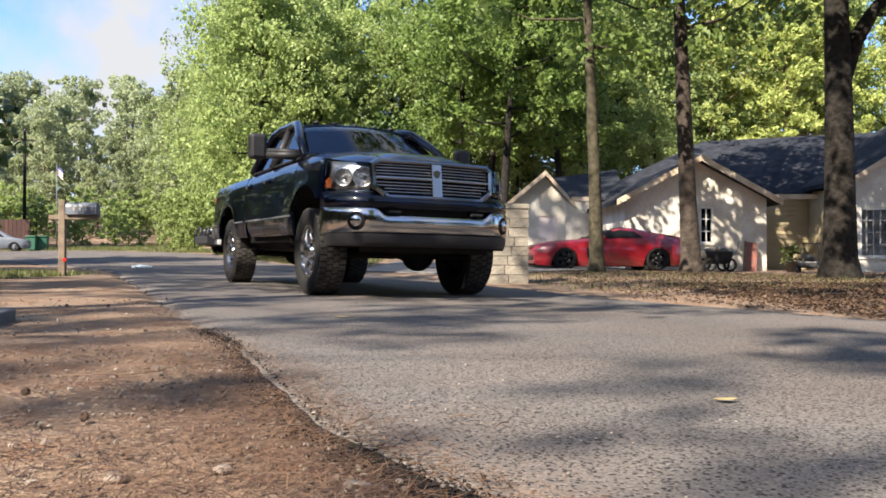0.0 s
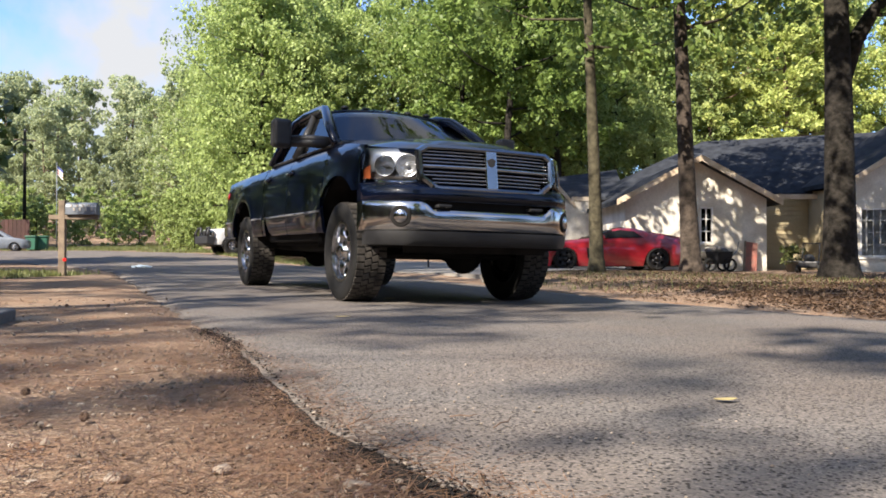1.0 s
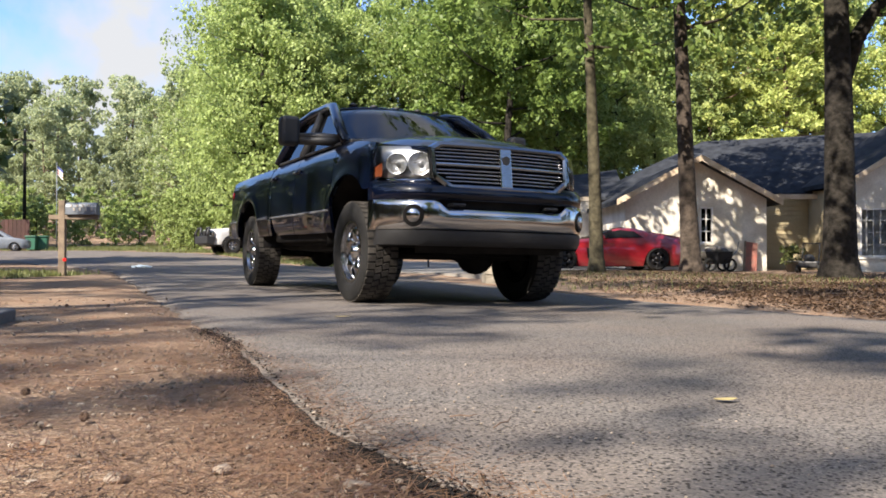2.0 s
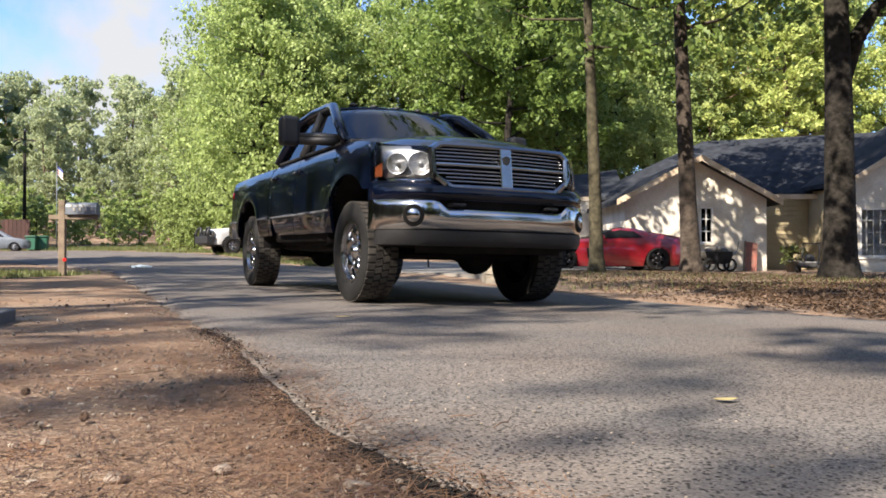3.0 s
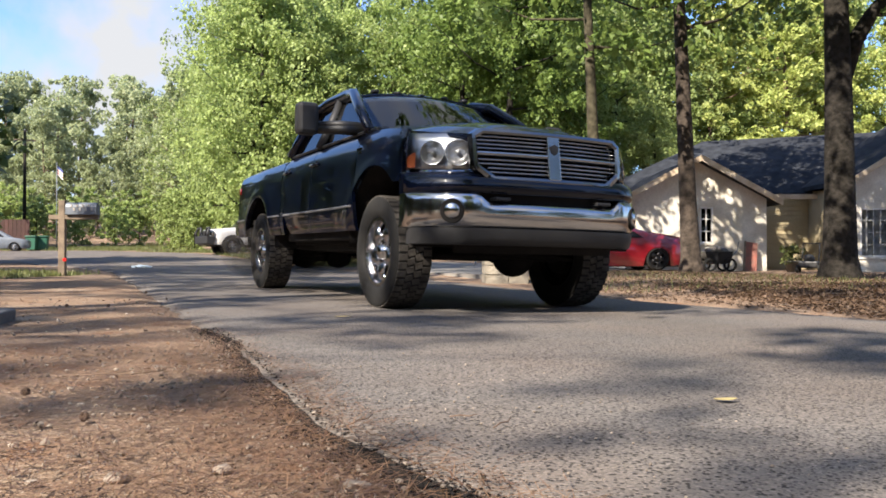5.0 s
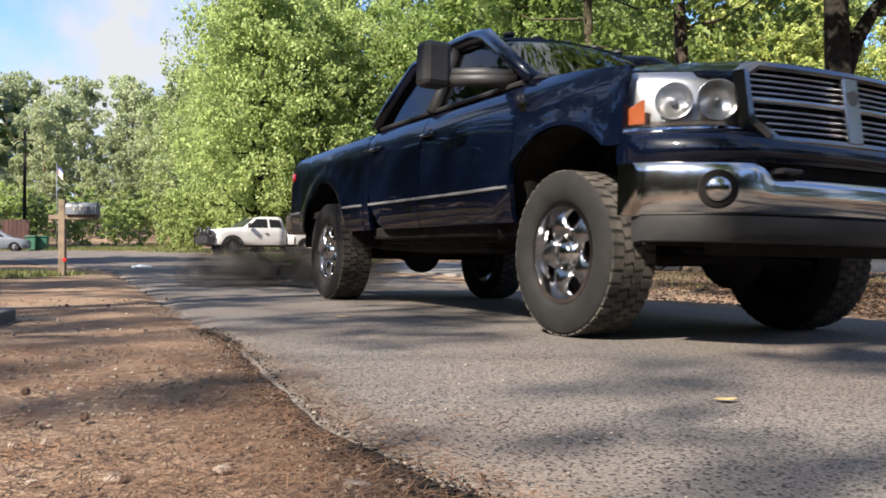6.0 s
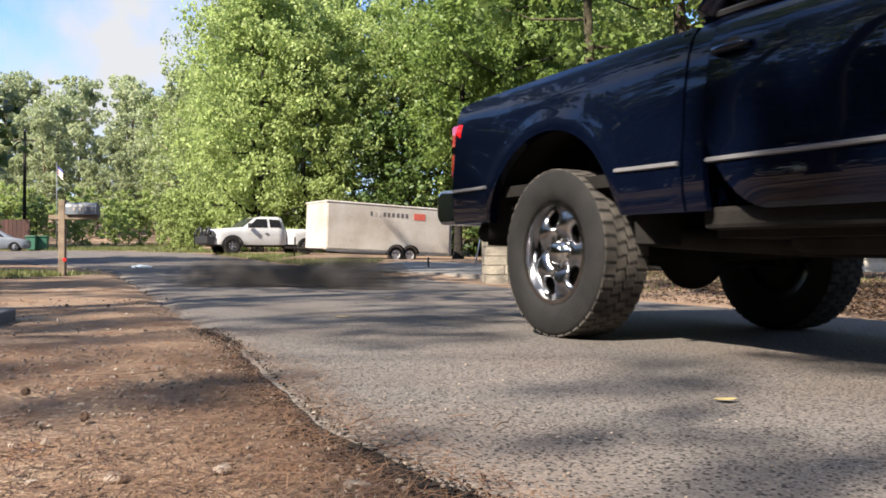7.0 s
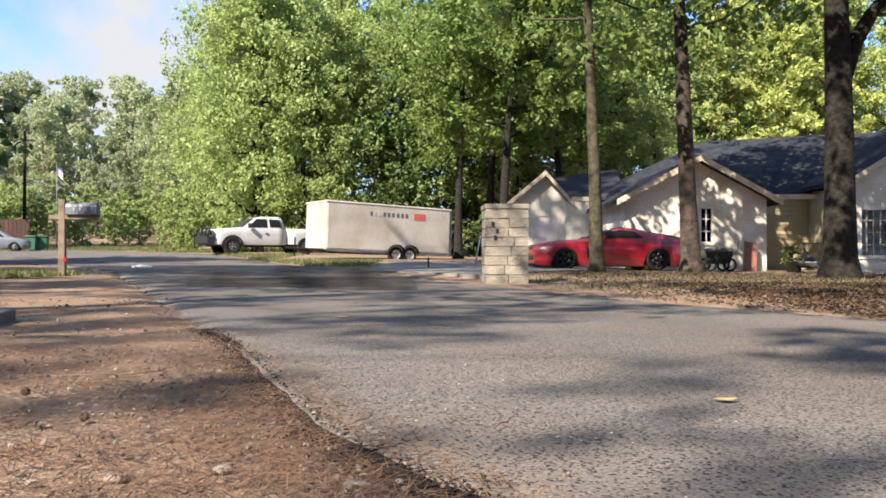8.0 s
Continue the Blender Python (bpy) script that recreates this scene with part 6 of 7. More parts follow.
def build_yard_things():
    # leaning pole by the pillar, and a short stake in the drive
    x, y = far_point(846, 26)
    p = new("leaning_pole")
    bm = bmesh.new()
    tube(bm, [(-0.12, 0, -0.1), (0.08, 0, 0.95), (0.14, 0, 1.05)], [0.025, 0.025, 0.022], 8)
    part("shaft", bm, M_WHITE, p, smooth=True)
    bm = bmesh.new()
    box(bm, 0.02, 0.20, -0.04, 0.04, 0.98, 1.06)
    part("head", bm, M_MAILBOX, p, bevel=0.01)
    p.matrix_basis = pose(x, y, g(x, y))
    tagged(p, "thin white metal pole leaning beside the drive", "pole")
    x, y = far_point(758, 24)
    s = new("stake")
    bm = bmesh.new()
    tube(bm, [(0, 0, -0.1), (0, 0, 0.24), (0.01, 0, 0.30)], [0.03, 0.028, 0.012], 8)
    part("shaft", bm, M_BLACK, s)
    s.matrix_basis = pose(x, y, g(x, y) + 0.03)
    tagged(s, "short dark stake in the drive", "stake")
    # hand cart with a load
    c = new("garden_cart")
    bm = bmesh.new()
    vs = box(bm, -0.42, 0.42, -0.28, 0.28, 0.22, 0.60)
    for v in vs:
        if v.co.z < 0.4:
            v.co.x *= 0.75
    part("tray", bm, M_CARBLACK, c, "dark metal tray", bevel=0.02)
    for x, r in ((-0.28, 0.2), (0.3, 0.2)):
        for q in (-1, 1):
            bm = bmesh.new()
            lathe(bm, [(r - 0.06, -0.03), (r, -0.03), (r, 0.03), (r - 0.06, 0.03)], 20, m=Matrix.Translation((x, q * 0.3, r)), closed=True)
            part("wheel", bm, M_RUBBER, c)
    bm = bmesh.new()
    tube(bm, [(0.4, 0, 0.4), (0.62, 0, 0.62), (0.66, 0, 0.88)], [0.018] * 3, 8)
    part("handle", bm, M_MAILBOX, c)
    for x, z in ((-0.2, 0.62), (0.02, 0.66), (0.2, 0.61)):
        bm = bmesh.new()
        bmesh.ops.create_icosphere(bm, subdivisions=2, radius=0.14, matrix=Matrix.Translation((x, 0, z)) @ Matrix.Diagonal((1.2, 1, 0.7, 1)))
        part("load", bm, M_SEAT, c, smooth=True)
    x, y = far_point(1268, 24.6)
    c.matrix_basis = pose(x, y, g(x, y))
    tagged(c, "dark garden cart with grey load by the wall", "cart")
    # old reddish board leaning on the wall
    b = new("leaning_board")
    bm = bmesh.new()
    box(bm, -0.18, 0.18, -0.03, 0.03, 0, 0.95)
    part("board", bm, M_OLDRED, b, bevel=0.01)
    bm = bmesh.new()
    box(bm, -0.22, -0.182, -0.04, 0.04, 0, 0.97)
    part("batten", bm, M_OLDWOOD, b)
    x, y = far_point(1328, 25.5)
    b.matrix_basis = pose(x, y, g(x, y) - 0.02, -14, 8, 0)
    tagged(b, "faded red board leaning against the cream wall", "board")
    # planter and dark bucket chair
    k = new("planter")
    bm = bmesh.new()
    lathe(bm, [(0.15, 0), (0.21, 0.30), (0.23, 0.30), (0.23, 0.34), (0.18, 0.34), (0.16, 0.05)], 20, "z")
    part("pot", bm, M_STONE, k, smooth=True)
    rng = np.random.RandomState(21)
    cen = rng.normal(0, 0.12, (14, 3)) + np.array([0, 0, 0.55])
    fo = new("foliage", quads_mesh("foliage", leaf_cloud(cen, np.full(14, 0.16), 26, 0.09, rng), M_GRASS))
    fo.parent = k
    x, y = far_point(1402, 24.5)
    k.matrix_basis = pose(x, y, g(x, y))
    tagged(k, "stone pot with pale green plant", "planter")
    q = new("mower")
    bm = bmesh.new()
    box(bm, -0.30, 0.30, -0.26, 0.26, 0.14, 0.34)
    part("deck", bm, M_BLACK, q, bevel=0.05)
    bm = bmesh.new()
    lathe(bm, [(0.14, 0.34), (0.16, 0.42), (0.10, 0.52), (0.0, 0.54)], 18, "z")
    part("engine", bm, M_BLACK, q, smooth=True)
    for sx in (-0.26, 0.26):
        for sy in (-0.28, 0.28):
            bm = bmesh.new()
            lathe(bm, [(0.04, -0.03), (0.12, -0.03), (0.12, 0.03), (0.04, 0.03)], 18, m=Matrix.Translation((sx, sy, 0.12)), closed=True)
            part("wheel", bm, M_RUBBER, q)
    bm = bmesh.new()
    tube(bm, [(0.26, -0.22, 0.3), (0.62, -0.22, 0.85), (0.62, 0.22, 0.85), (0.26, 0.22, 0.3)], [0.014] * 4, 8)
    part("handle", bm, M_BLACK, q)
    x, y = far_point(1432, 23.5)
    q.matrix_basis = pose(x, y, g(x, y), 0, 0, 60)
    tagged(q, "black push mower standing beside the tree", "mower")


build_yard_things()


# ---- the yard's three trees and others near the house ----
def yard_tree(px, d, base_z, **kw):
    x = (px - 784) / 1460 * d
    t = make_tree(**kw)
    t.matrix_basis = pose(x, d, min(g(x, d), base_z) - 0.02)
    return tagged(t, group="yard trees")


yard_tree(1056, 20.0, 0.2, height=15, r0=0.165, crown_lo=5.6, crown_r=3.7, clumps=115, per=44, leaf=0.19, seed=31, leaves=M_LEAF_DARK, bark=M_MOSSBARK, lean=0.003, limbs=14, label="slender straight tree before the red car")
yard_tree(1224, 22.0, 0.2, height=16, r0=0.25, crown_lo=6.6, crown_r=4.3, clumps=150, per=48, leaf=0.19, seed=32, leaves=M_LEAF_DARK, bark=M_OAKBARK, lean=-0.082, limbs=14, label="leaning oak with a flared base beside the wall")
yard_tree(1486, 17.0, 0.06, height=17, r0=0.315, crown_lo=6.4, crown_r=4.8, clumps=260, per=58, leaf=0.19, seed=33, leaves=M_LEAF_DARK, bark=M_BARK, lean=-0.004, limbs=15, label="thick dark oak trunk in the leaf-strewn yard")


def forked_limb():
    """The heavy limb that leaves the thick oak towards the house side, with its hanging leaves."""
    t = [o for o in scene.objects if o.get("label", "").startswith("thick dark oak trunk")][0]
    bm = bmesh.new()
    tube(bm, [(0.05, 0, 4.2), (0.30, -0.05, 4.9), (0.62, -0.1, 5.45), (1.3, -0.2, 6.3), (2.4, -0.3, 7.2)], [0.22, 0.17, 0.14, 0.11, 0.05], 10)
    tube(bm, [(0.62, -0.1, 5.45), (1.1, -0.4, 5.35), (1.7, -0.8, 5.0)], [0.05, 0.035, 0.015], 8)
    part("limb", bm, M_BARK, t, smooth=True)
    rng = np.random.RandomState(77)
    cen = rng.normal(0, 1, (40, 3)) * np.array([0.8, 0.6, 0.32]) + np.array([1.6, -0.6, 5.55])
    fo = new("hanging_leaves", quads_mesh("hanging_leaves", leaf_cloud(cen, np.full(40, 0.22), 20, 0.12, rng), M_LEAF_DARK))
    fo.parent = t


forked_limb()
plant(T_C, 2.75, 38.5, 0.95, 0.4)
plant(T_C, 0.75, 41.0, 0.85, 1.4)
plant(T_C, 6.0, 41.5, 0.85, 2.9)
# understorey; the T_R copies have shade put into their leaf colour
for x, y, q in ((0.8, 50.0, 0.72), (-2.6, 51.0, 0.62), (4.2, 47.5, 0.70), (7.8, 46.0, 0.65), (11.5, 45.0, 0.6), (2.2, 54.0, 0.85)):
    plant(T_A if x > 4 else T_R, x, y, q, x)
plant(T_C, 21.0, 26.0, 0.9, 2.0)
plant(T_C, 17.0, 13.0, 0.9, 0.9)


def blades(n, place, size, rng, name, material, label, wide=0.06, lift=0.9, cat="grass"):
    """Many thin blades or needles on the ground, as one object."""
    p = place(n, rng)
    z = surf(p[:, 0], p[:, 1])
    a = rng.uniform(0, 2 * math.pi, n)
    L = size * rng.uniform(0.5, 1.4, n)
    up = lift * rng.uniform(0.4, 1.0, n)
    d = np.stack([np.cos(a) * (1 - up), np.sin(a) * (1 - up), up], 1) * L[:, None]
    if lift < 0.3:
        d = np.stack([np.cos(a), np.sin(a), rng.uniform(0, lift, n)], 1) * L[:, None]
    s = np.stack([-np.sin(a), np.cos(a), np.zeros(n)], 1) * (wide * L)[:, None]
    o = np.stack([p[:, 0], p[:, 1], z + (0.0 if lift > 0.3 else 0.012) + (rng.uniform(0, 0.008, n) if lift < 0.3 else 0)], 1)
    q = np.stack([o - s, o + s, o + d * 0.6 + s * 0.7, o + d], 1)
    ob = new(name, quads_mesh(name, q.reshape(-1, 3), material))
    return tagged(ob, label, cat, kind="stuff")


def scatter(boxes, keep=None):
    def place(n, rng):
        w = np.array([b[4] if len(b) > 4 else 1.0 for b in boxes])
        pick = rng.choice(len(boxes), n, p=w / w.sum())
        b = np.array([q[:4] for q in boxes])[pick]
        x, y = rng.uniform(b[:, 0], b[:, 1]), rng.uniform(b[:, 2], b[:, 3])
        if keep is not None:
            inside = inside_road(x, y)
            bad = inside > keep
            x, y = x[~bad], y[~bad]
            while len(x) < n:
                x, y = np.r_[x, x], np.r_[y, y]
                x = x + rng.normal(0, 0.06, len(x))
            x, y = x[:n], y[:n]
        return np.stack([x, y], 1)
    return place


rng_g = np.random.RandomState(41)
blades(6500, lambda n, r: np.stack([-5.95 - np.abs(r.normal(0, 2.1, n)), r.normal(12.7, 0.75, n)], 1), 0.11, rng_g, "grass", M_GRASS, "ragged green grass round the mailbox post")
blades(9000, scatter([(-8.8, -2.4, 25.5, 33.5), (-13, -7, 33, 42, 1.2)], -0.2), 0.16, rng_g, "grass", M_GRASS, "rough grass verge before the trailer")
blades(16000, scatter([(-33, -21.5, 52, 70), (-20, -12, 46, 54, 0.5), (-30, -20, 60, 90, 0.7)], -0.2), 0.26, rng_g, "grass", M_GRASS, "sunlit grass beyond the side road")
blades(3500, scatter([(1.5, 9, 10.5, 20)], -0.15), 0.09, rng_g, "grass", M_GRASS, "sparse weeds on the leaf-strewn bank")
blades(17000, scatter([(-2.2, 0.25, 1.2, 3.6, 2.0), (-4.5, 0, 2.0, 6.0, 1.0), (-6.5, -1.5, 5, 10, 0.5)], 0.05), 0.085, rng_g, "needle_litter", M_LITTER, "reddish fallen pine needles on dirt", wide=0.018, lift=0.10, cat="litter")
blades(5200, scatter([(-0.75, 0.35, 1.15, 2.8, 2.0), (-1.9, -0.4, 2.4, 5.2, 1.0)], 0.12), 0.075, rng_g, "needle_litter", M_LITTER, "thick fallen needles along the road's edge", wide=0.013, lift=0.2, cat="litter")


def leaf_litter(n, boxes, keep, size, name, label, seed, material=None):
    rng = np.random.RandomState(seed)
    p = scatter(boxes, keep)(n, rng)
    c = np.stack([p[:, 0], p[:, 1], surf(p[:, 0], p[:, 1]) + 0.02], 1)
    v = leaf_cloud(c, np.full(n, 0.012), 1, size, rng, up=3.5)
    return tagged(new(name, quads_mesh(name, v, material or M_LITTER)), label, "litter", kind="stuff")


leaf_litter(60000, [(2.0, 12, 6.0, 22), (3.3, 9, 4, 13, 1.3)], -0.05, 0.036, "leaf_litter", "brown fallen leaves on the bank, darkened for canopy shade", 51, M_LEAFFALL)
leaf_litter(260, [(-4.0, 0.2, 1.3, 8)], 0.0, 0.02, "leaf_litter", "small dry leaves on the dirt", 52)


def pebbles(n, boxes, keep, r0, r1, name, label, seed, material):
    rng = np.random.RandomState(seed)
    p = boxes(n, rng) if callable(boxes) else scatter(boxes, keep)(n, rng)
    bm = bmesh.new()
    bmesh.ops.create_icosphere(bm, subdivisions=1, radius=1)
    base = np.array([v.co[:] for v in bm.verts])
    tri = np.array([[v.index for v in f.verts] for f in bm.faces])
    bm.free()
    r = rng.uniform(r0, r1, n) ** 1.0
    V = base[None] * r[:, None, None] * rng.uniform(0.6, 1.3, (n, 1, 3)) * rng.uniform(0.8, 1.15, (n, len(base), 1))
    V[..., 2] *= 0.65
    V += np.stack([p[:, 0], p[:, 1], surf(p[:, 0], p[:, 1]) + r * 0.2 + 0.006], 1)[:, None]
    F = (tri[None] + (np.arange(n) * len(base))[:, None, None]).reshape(-1, 3)
    me = bpy.data.meshes.new(name)
    me.from_pydata(V.reshape(-1, 3).tolist(), [], F.tolist())
    me.materials.append(material)
    return tagged(new(name, me), label, "pebbles", kind="stuff")


M_PEBBLE = mat("grey_tan_pebble", (0.29, 0.245, 0.20), 0.9, color2=(0.13, 0.105, 0.085), var=0.3, scale=3.0, lo=0.42, hi=0.58)
pebbles(1700, [(-2.4, 0.3, 1.2, 3.4, 2.0), (-4.5, 0, 2, 7, 1)], 0.02, 0.003, 0.011, "gravel", "scattered small grey pebbles in dirt", 61, M_PEBBLE)
pebbles(800, [(-0.4, 3.2, 1.2, 3.4)], None, 0.002, 0.005, "gravel", "loose stone chips on the road", 62, M_PEBBLE)


def along_edge(y0, y1, lo, hi):
    """Places strewn along the near edge of the road."""
    def place(n, rng):
        e = np.array(NEAR_EDGE)
        y = y0 + (y1 - y0) * rng.uniform(0, 1, n) ** 1.5
        x = np.interp(y, e[:, 1], e[:, 0])
        return np.stack([x + rng.normal(0.5 * (lo + hi), 0.3 * (hi - lo), n), y], 1)
    return place


# crumbs in the same dark colour thicken the edge's painted shadow line
pebbles(3600, along_edge(0.9, 4.4, -0.105, 0.015), None, 0.0015, 0.0055, "gravel", "edge crumbs, darkened for the shadow line along the road", 63, M_BITUMEN)
pebbles(500, along_edge(1.0, 4.5, -0.25, -0.02), None, 0.002, 0.007, "gravel", "pale stone chips beside the road's edge", 64, M_PEBBLE)

blades(6500, along_edge(0.9, 6.0, -0.45, 0.05), 0.06, rng_g, "needle_litter", M_STRAW, "rust-red pine straw heaped along the road's edge", wide=0.014, lift=0.15, cat="litter")


def small_things():
    """Stones, pine cones, sticks and fallen leaves that can be told apart."""
    rng = random.Random(5)

    def drop(px, py):
        """Place on the ground seen along a direction from the eye."""
        k, s = (px - 784) / 1460, (py - 455.7) / 1460
        d = 0.41 / (s - TILT * k)
        return k * d, d
    for px, py, r in ((630, 855, 0.030), (395, 833, 0.020), (645, 826, 0.012), (205, 850, 0.022), (335, 628, 0.02)):
        x, y = drop(px, py)
        bm = bmesh.new()
        bmesh.ops.create_icosphere(bm, subdivisions=2, radius=r)
        for v in bm.verts:
            v.co *= 0.8 + 0.4 * rng.random()
            v.co.z *= 0.5
        o = part("stone", bm, M_PEBBLE)
        o.location = (x, y, float(surf(np.array([x]), np.array([y]))[0]) + r * 0.2)
        tagged(o, "pale grey flat stone lying in the dirt", "stone", group="stones")
    for px, py in ((40, 702), (152, 746), (190, 545), (115, 545), (260, 520)):
        x, y = drop(px, py)
        bm = bmesh.new()
        for ring in range(6):
            for k in range(8):
                a = k * math.pi / 4 + ring * 0.4
                rr = 0.022 * math.sin(0.5 + ring * 0.42)
                box(bm, 0, rr + 0.008, -0.006, 0.006, -0.003, 0.003, Matrix.Translation((0, 0, 0.010 * ring)) @ pose(0, 0, 0, 0, -25, math.degrees(a)))
        o = part("pine_cone", bm, M_PINEBARK)
        o.matrix_basis = pose(x, y, g(x, y) + 0.012, 78, 0, rng.uniform(0, 360)) @ Matrix.Scale(0.42, 4)
        tagged(o, "dark brown fallen pine cone on dirt", "pine cone", group="pine cones")
    for px, py, L, a in ((520, 770, 0.09, 30), (890, 765, 0.10, 60), (200, 675, 0.30, 12), (640, 760, 0.10, 60), (370, 655, 0.12, 5), (820, 752, 0.07, -10)):
        x, y = drop(px, py)
        bm = bmesh.new()
        tube(bm, [(-L / 2, 0, 0), (-L * 0.1, 0.02 * L, 0.004), (L * 0.2, -0.03 * L, 0.003), (L / 2, 0.03 * L, 0.008)], [0.0016, 0.0022, 0.0018, 0.001], 6)
        o = part("twig", bm, M_PINEBARK, smooth=True)
        o.matrix_basis = pose(x, y, g(x, y) + 0.02, 0, 0, a)
        tagged(o, "thin dry brown twig on the ground", "twig", group="twigs")
    m_yellow = mat("yellow_leaf", (0.40, 0.32, 0.14), 0.7, var=0.15, scale=30)
    for px, py, r in ((1283, 722, 0.035), (607, 567, 0.05), (690, 533, 0.05)):
        x, y = drop(px, py)
        bm = bmesh.new()
        grid_sheet(bm, [[(r * u, r * 0.5 * w * (1 - u * u) + 0.002 * w, 0.002 * abs(w) + 0.002 * u * u) for w in (-1, 0, 1)] for u in (-1, -0.5, 0, 0.5, 1)], (0, 0, -0.001))
        o = part("fallen_leaf", bm, m_yellow)
        o.matrix_basis = pose(x, y, g(x, y) + 0.0245, 0, 0, 8)
        tagged(o, "yellow fallen leaf lying on the road", "leaf", group="fallen leaves")

    # grey concrete block at the verge, and a crumpled bag on the road
    bm = bmesh.new()
    box(bm, -0.50, 0.0, 0.0, 0.60, -0.05, 0.07)
    o = part("concrete_block", bm, M_OLDCONC, bevel=0.012)
    o.matrix_basis = pose(-2.33, 4.2, g(-2.33, 4.2), 0, 4, 14)
    tagged(o, "grey concrete block lying on the dirt", "block")
    bm = bmesh.new()
    bmesh.ops.create_icosphere(bm, subdivisions=3, radius=1.0)
    for v in bm.verts:
        w = 1 + 0.45 * noise.noise(v.co * 2.3)
        v.co = Vector((v.co.x * 0.22 * w, v.co.y * 0.14 * w, max(-0.02, v.co.z * 0.045 * w)))
    o = part("plastic_bag", bm, mat("pale_plastic", (0.50, 0.58, 0.62), 0.4, var=0.15, scale=9))
    o.matrix_basis = pose(-7.45, 20.4, g(-7.45, 20.4) + 0.03, 0, 0, 20)
    tagged(o, "crumpled pale plastic bag on the road", "bag")


small_things()


# ---- concrete drive and its culvert ----
def build_drive():
    bm = bmesh.new()
    rows = []
    for i in range(13):
        f = i / 12
        xa, ya = -2.2 + f * 0.4, 21.3 + 9.5 * f
        xb, yb = 0.9 + f * 6.8, 17.6 + 9.5 * f
        rows.append([(xa + (xb - xa) * k / 10, ya + (yb - ya) * k / 10, g(xa + (xb - xa) * k / 10, ya + (yb - ya) * k / 10) + 0.03) for k in range(11)])
    grid_sheet(bm, rows, (0, 0, -0.12))
    tagged(part("driveway", bm, M_CONC), "pale worn concrete driveway", "driveway", kind="structure")


build_drive()


# ---- dark exhaust smoke that stays low over the road ----
def smoke_mat():
    m = bpy.data.materials.new("sooty_smoke")
    m.use_nodes = True
    nt = m.node_tree
    nt.nodes.remove(nt.nodes["Principled BSDF"])
    d, tr, mix = nt.nodes.new("ShaderNodeBsdfDiffuse"), nt.nodes.new("ShaderNodeBsdfTransparent"), nt.nodes.new("ShaderNodeMixShader")
    d.inputs["Color"].default_value = (0.045, 0.042, 0.04, 1)
    tc, n, r = nt.nodes.new("ShaderNodeTexCoord"), nt.nodes.new("ShaderNodeTexNoise"), nt.nodes.new("ShaderNodeMapRange")
    n.inputs["Scale"].default_value, n.inputs["Detail"].default_value = 2.6, 3
    r.inputs["From Min"].default_value, r.inputs["From Max"].default_value = 0.32, 0.68
    r.inputs["To Min"].default_value, r.inputs["To Max"].default_value = 0.32, 0.66
    nt.links.new(tc.outputs["Object"], n.inputs["Vector"])
    nt.links.new(n.outputs["Fac"], r.inputs["Value"])
    sep, ab, mul = nt.nodes.new("ShaderNodeSeparateXYZ"), nt.nodes.new("ShaderNodeMath"), nt.nodes.new("ShaderNodeMath")
    ab.operation, mul.operation = "ABSOLUTE", "MULTIPLY"
    thin = nt.nodes.new("ShaderNodeMapRange")
    thin.inputs["From Max"].default_value = 0.40
    nt.links.new(tc.outputs["Object"], sep.inputs["Vector"])
    nt.links.new(sep.outputs["Y"], ab.inputs[0])
    nt.links.new(ab.outputs["Value"], thin.inputs["Value"])
    soft = nt.nodes.new("ShaderNodeMath")
    soft.operation = "POWER"
    soft.inputs[1].default_value = 1.8
    nt.links.new(thin.outputs["Result"], soft.inputs[0])
    nt.links.new(soft.outputs["Value"], mul.inputs[0])
    nt.links.new(r.outputs["Result"], mul.inputs[1])
    nt.links.new(mul.outputs["Value"], mix.inputs["Fac"])
    nt.links.new(tr.outputs["BSDF"], mix.inputs[1])
    nt.links.new(d.outputs["BSDF"], mix.inputs[2])
    nt.links.new(mix.outputs["Shader"], nt.nodes["Material Output"].inputs["Surface"])
    return m


def build_smoke():
    """Three lumpy puffs of two thin shells each."""
    m = smoke_mat()
    puffs = []
    for k in range(3):
        bm = bmesh.new()
        for f in (1.0, 0.66):
            made = bmesh.ops.create_icosphere(bm, subdivisions=4, radius=1.0)["verts"]
            for v in made:
                w = 1 + 0.22 * noise.noise(v.co * 1.4 + Vector((k * 5.1, f * 3, 0)))
                v.co = Vector((v.co.x * 0.75, v.co.y * 0.5, v.co.z * 0.36)) * f * w
        puffs.append(tagged(part("smoke_puff", bm, m, smooth=True), "thin dark exhaust smoke drifting low over the road", "smoke", group="exhaust smoke", kind="stuff"))
    return puffs


smoke_puffs = build_smoke()
SMOKE_END = [(-2.5, 10.0), (-1.85, 10.2), (-1.2, 9.9)]


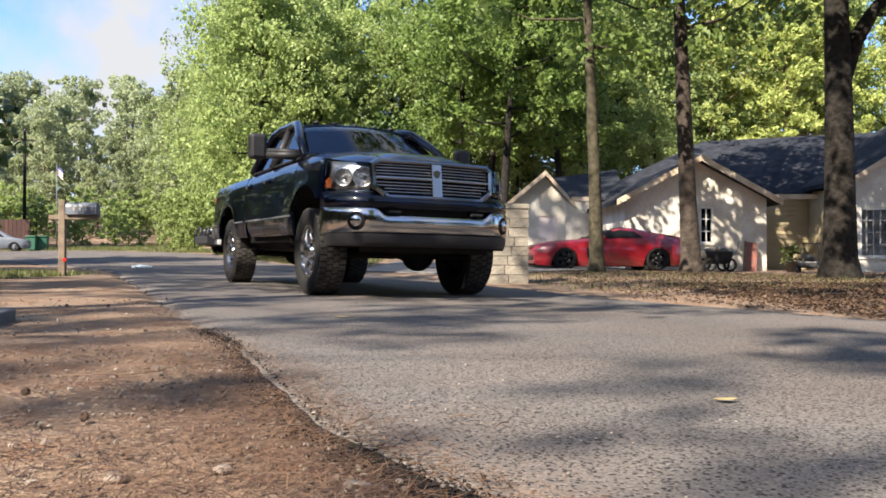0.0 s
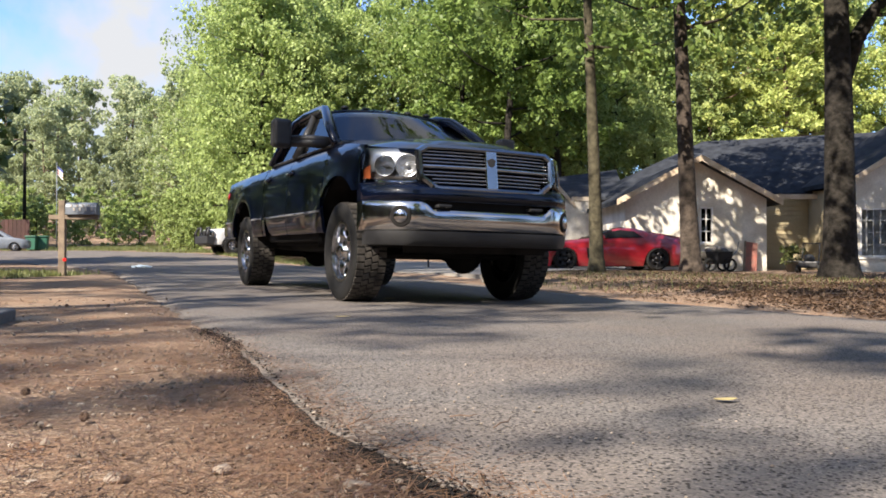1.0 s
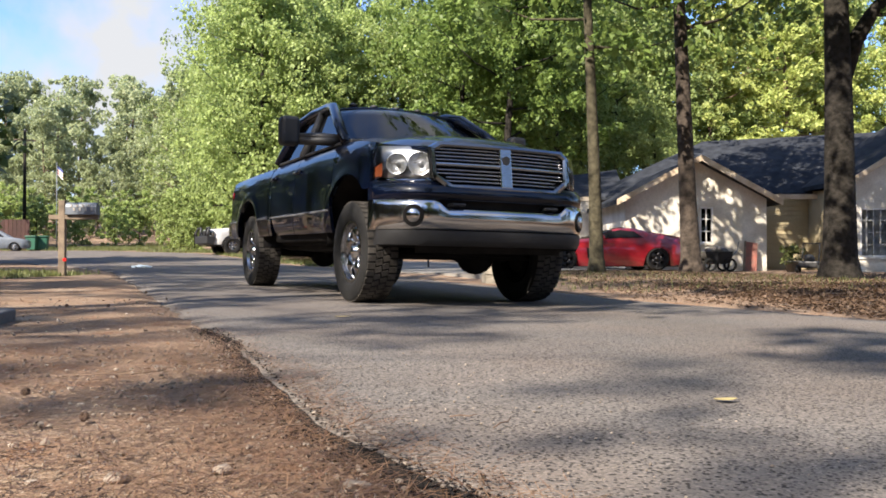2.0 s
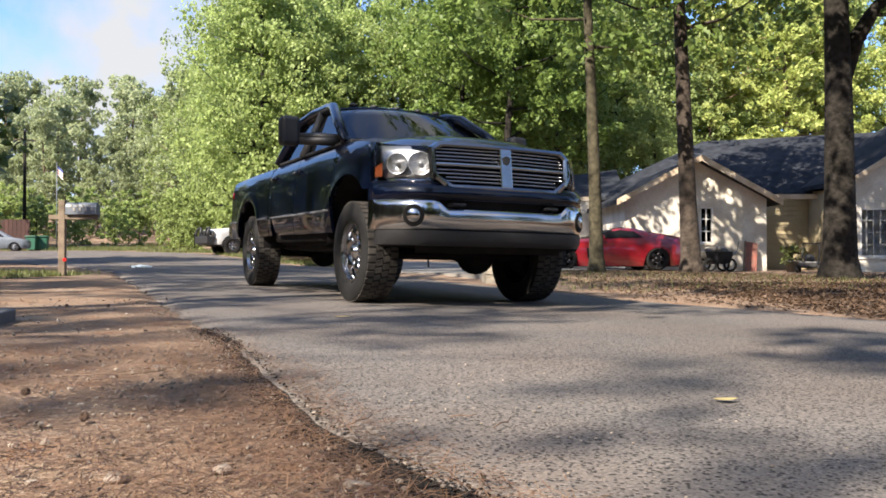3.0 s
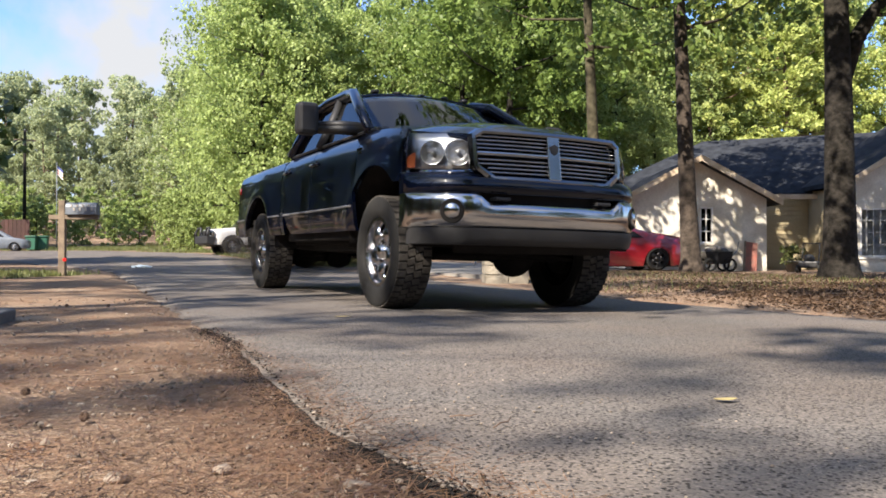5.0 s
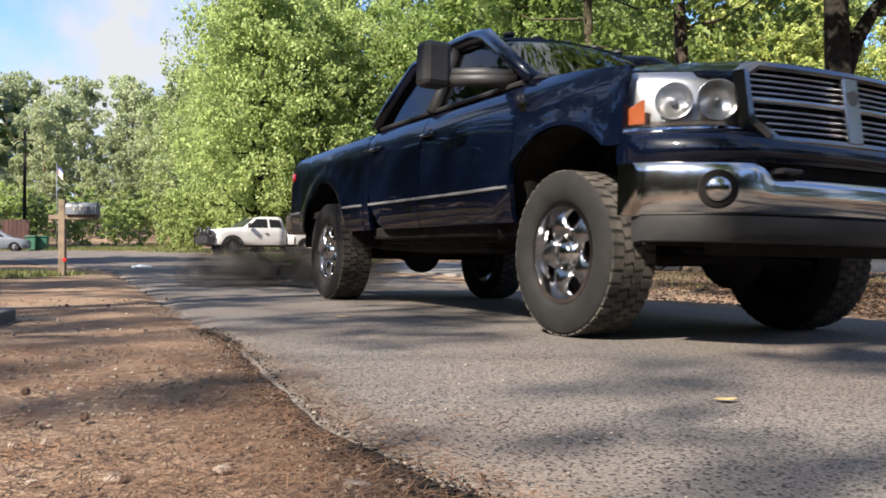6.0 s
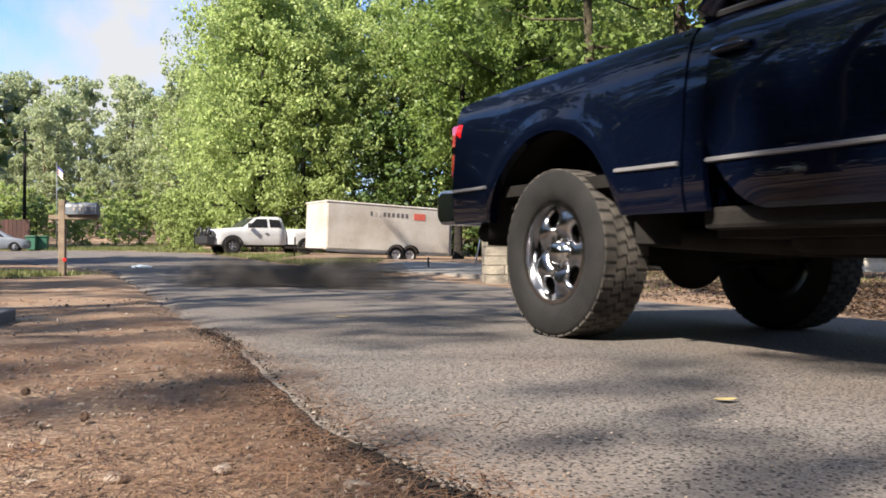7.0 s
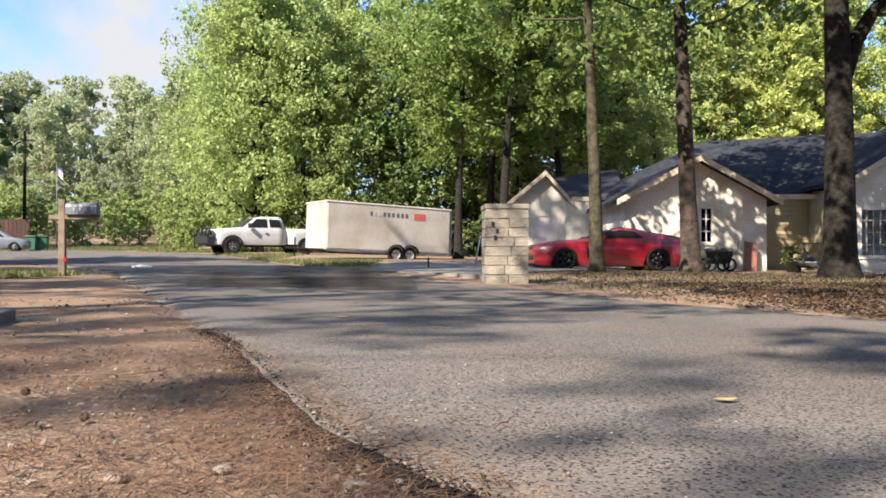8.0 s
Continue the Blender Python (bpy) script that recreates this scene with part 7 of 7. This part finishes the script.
# ---- what moves ----
def hermite(ts, vs, t):
    """Smooth monotone-ish curve through the rows."""
    i = int(np.clip(np.searchsorted(ts, t) - 1, 0, len(ts) - 2))
    h = ts[i + 1] - ts[i]
    def slope(k):
        if k == 0 or k == len(ts) - 1:
            j = 0 if k == 0 else k - 1
            return (vs[j + 1] - vs[j]) / (ts[j + 1] - ts[j])
        a, b = (vs[k] - vs[k - 1]) / (ts[k] - ts[k - 1]), (vs[k + 1] - vs[k]) / (ts[k + 1] - ts[k])
        return 0.0 if a * b <= 0 else 2 * a * b / (a + b)
    u = (t - ts[i]) / h
    m0, m1 = slope(i) * h, slope(i + 1) * h
    return vs[i] * (2 * u ** 3 - 3 * u ** 2 + 1) + m0 * (u ** 3 - 2 * u ** 2 + u) + vs[i + 1] * (3 * u ** 2 - 2 * u ** 3) + m1 * (u ** 3 - u ** 2)


def motions():
    ts, xs, ys, rz = (np.array(c, float) for c in zip(*PATH))
    times = [round(0.1 * k, 2) for k in range(81)]
    rows, roll_rows, dist, last = [], {}, 0.0, None
    for t in times:
        x, y, a = hermite(ts, xs, t), hermite(ts, ys, t), float(np.interp(t, ts, rz))
        if last:
            dist += math.hypot(x - last[0], y - last[1])
        last = (x, y)
        rows.append((t, GROUND_TURN @ pose(x, y, 0.012, 0, 0, a)))
        roll_rows[t] = math.degrees(dist / R_TYRE)
    walk(truck, rows)
    # smoke rides under the tail until the truck pulls away, then spreads and settles over the road
    for k, (puff, (ex, ey)) in enumerate(zip(smoke_puffs, SMOKE_END)):
        seat = Vector((-3.85, -0.1 + 0.1 * k, 0.62))
        go = 4.6 + 0.08 * k
        out = []
        for t, m in rows:
            here = m @ seat
            f = float(smooth(go, go + 0.85, t))
            sink = 0.33 * float(smooth(6.0, 8.0, t))
            end = Vector((ex + (k - 1) * sink * 0.5, ey, g(ex, ey) + 0.22 + 0.02 * k - sink))
            q = here.lerp(end, f)
            out.append((t, pose(q.x, q.y, q.z, 0, 0, -6 + 6 * k + 2 * max(0.0, t - go))))
        walk(puff, out)
    for wheel, cx, s in truck_wheels:
        walk(wheel, [(t, pose(cx, s * 0.80, R_TYRE, 0, q, 0) @ pose(0, 0, 0, 0, 0, 180 if s > 0 else 0)) for t, q in roll_rows.items()])


motions()
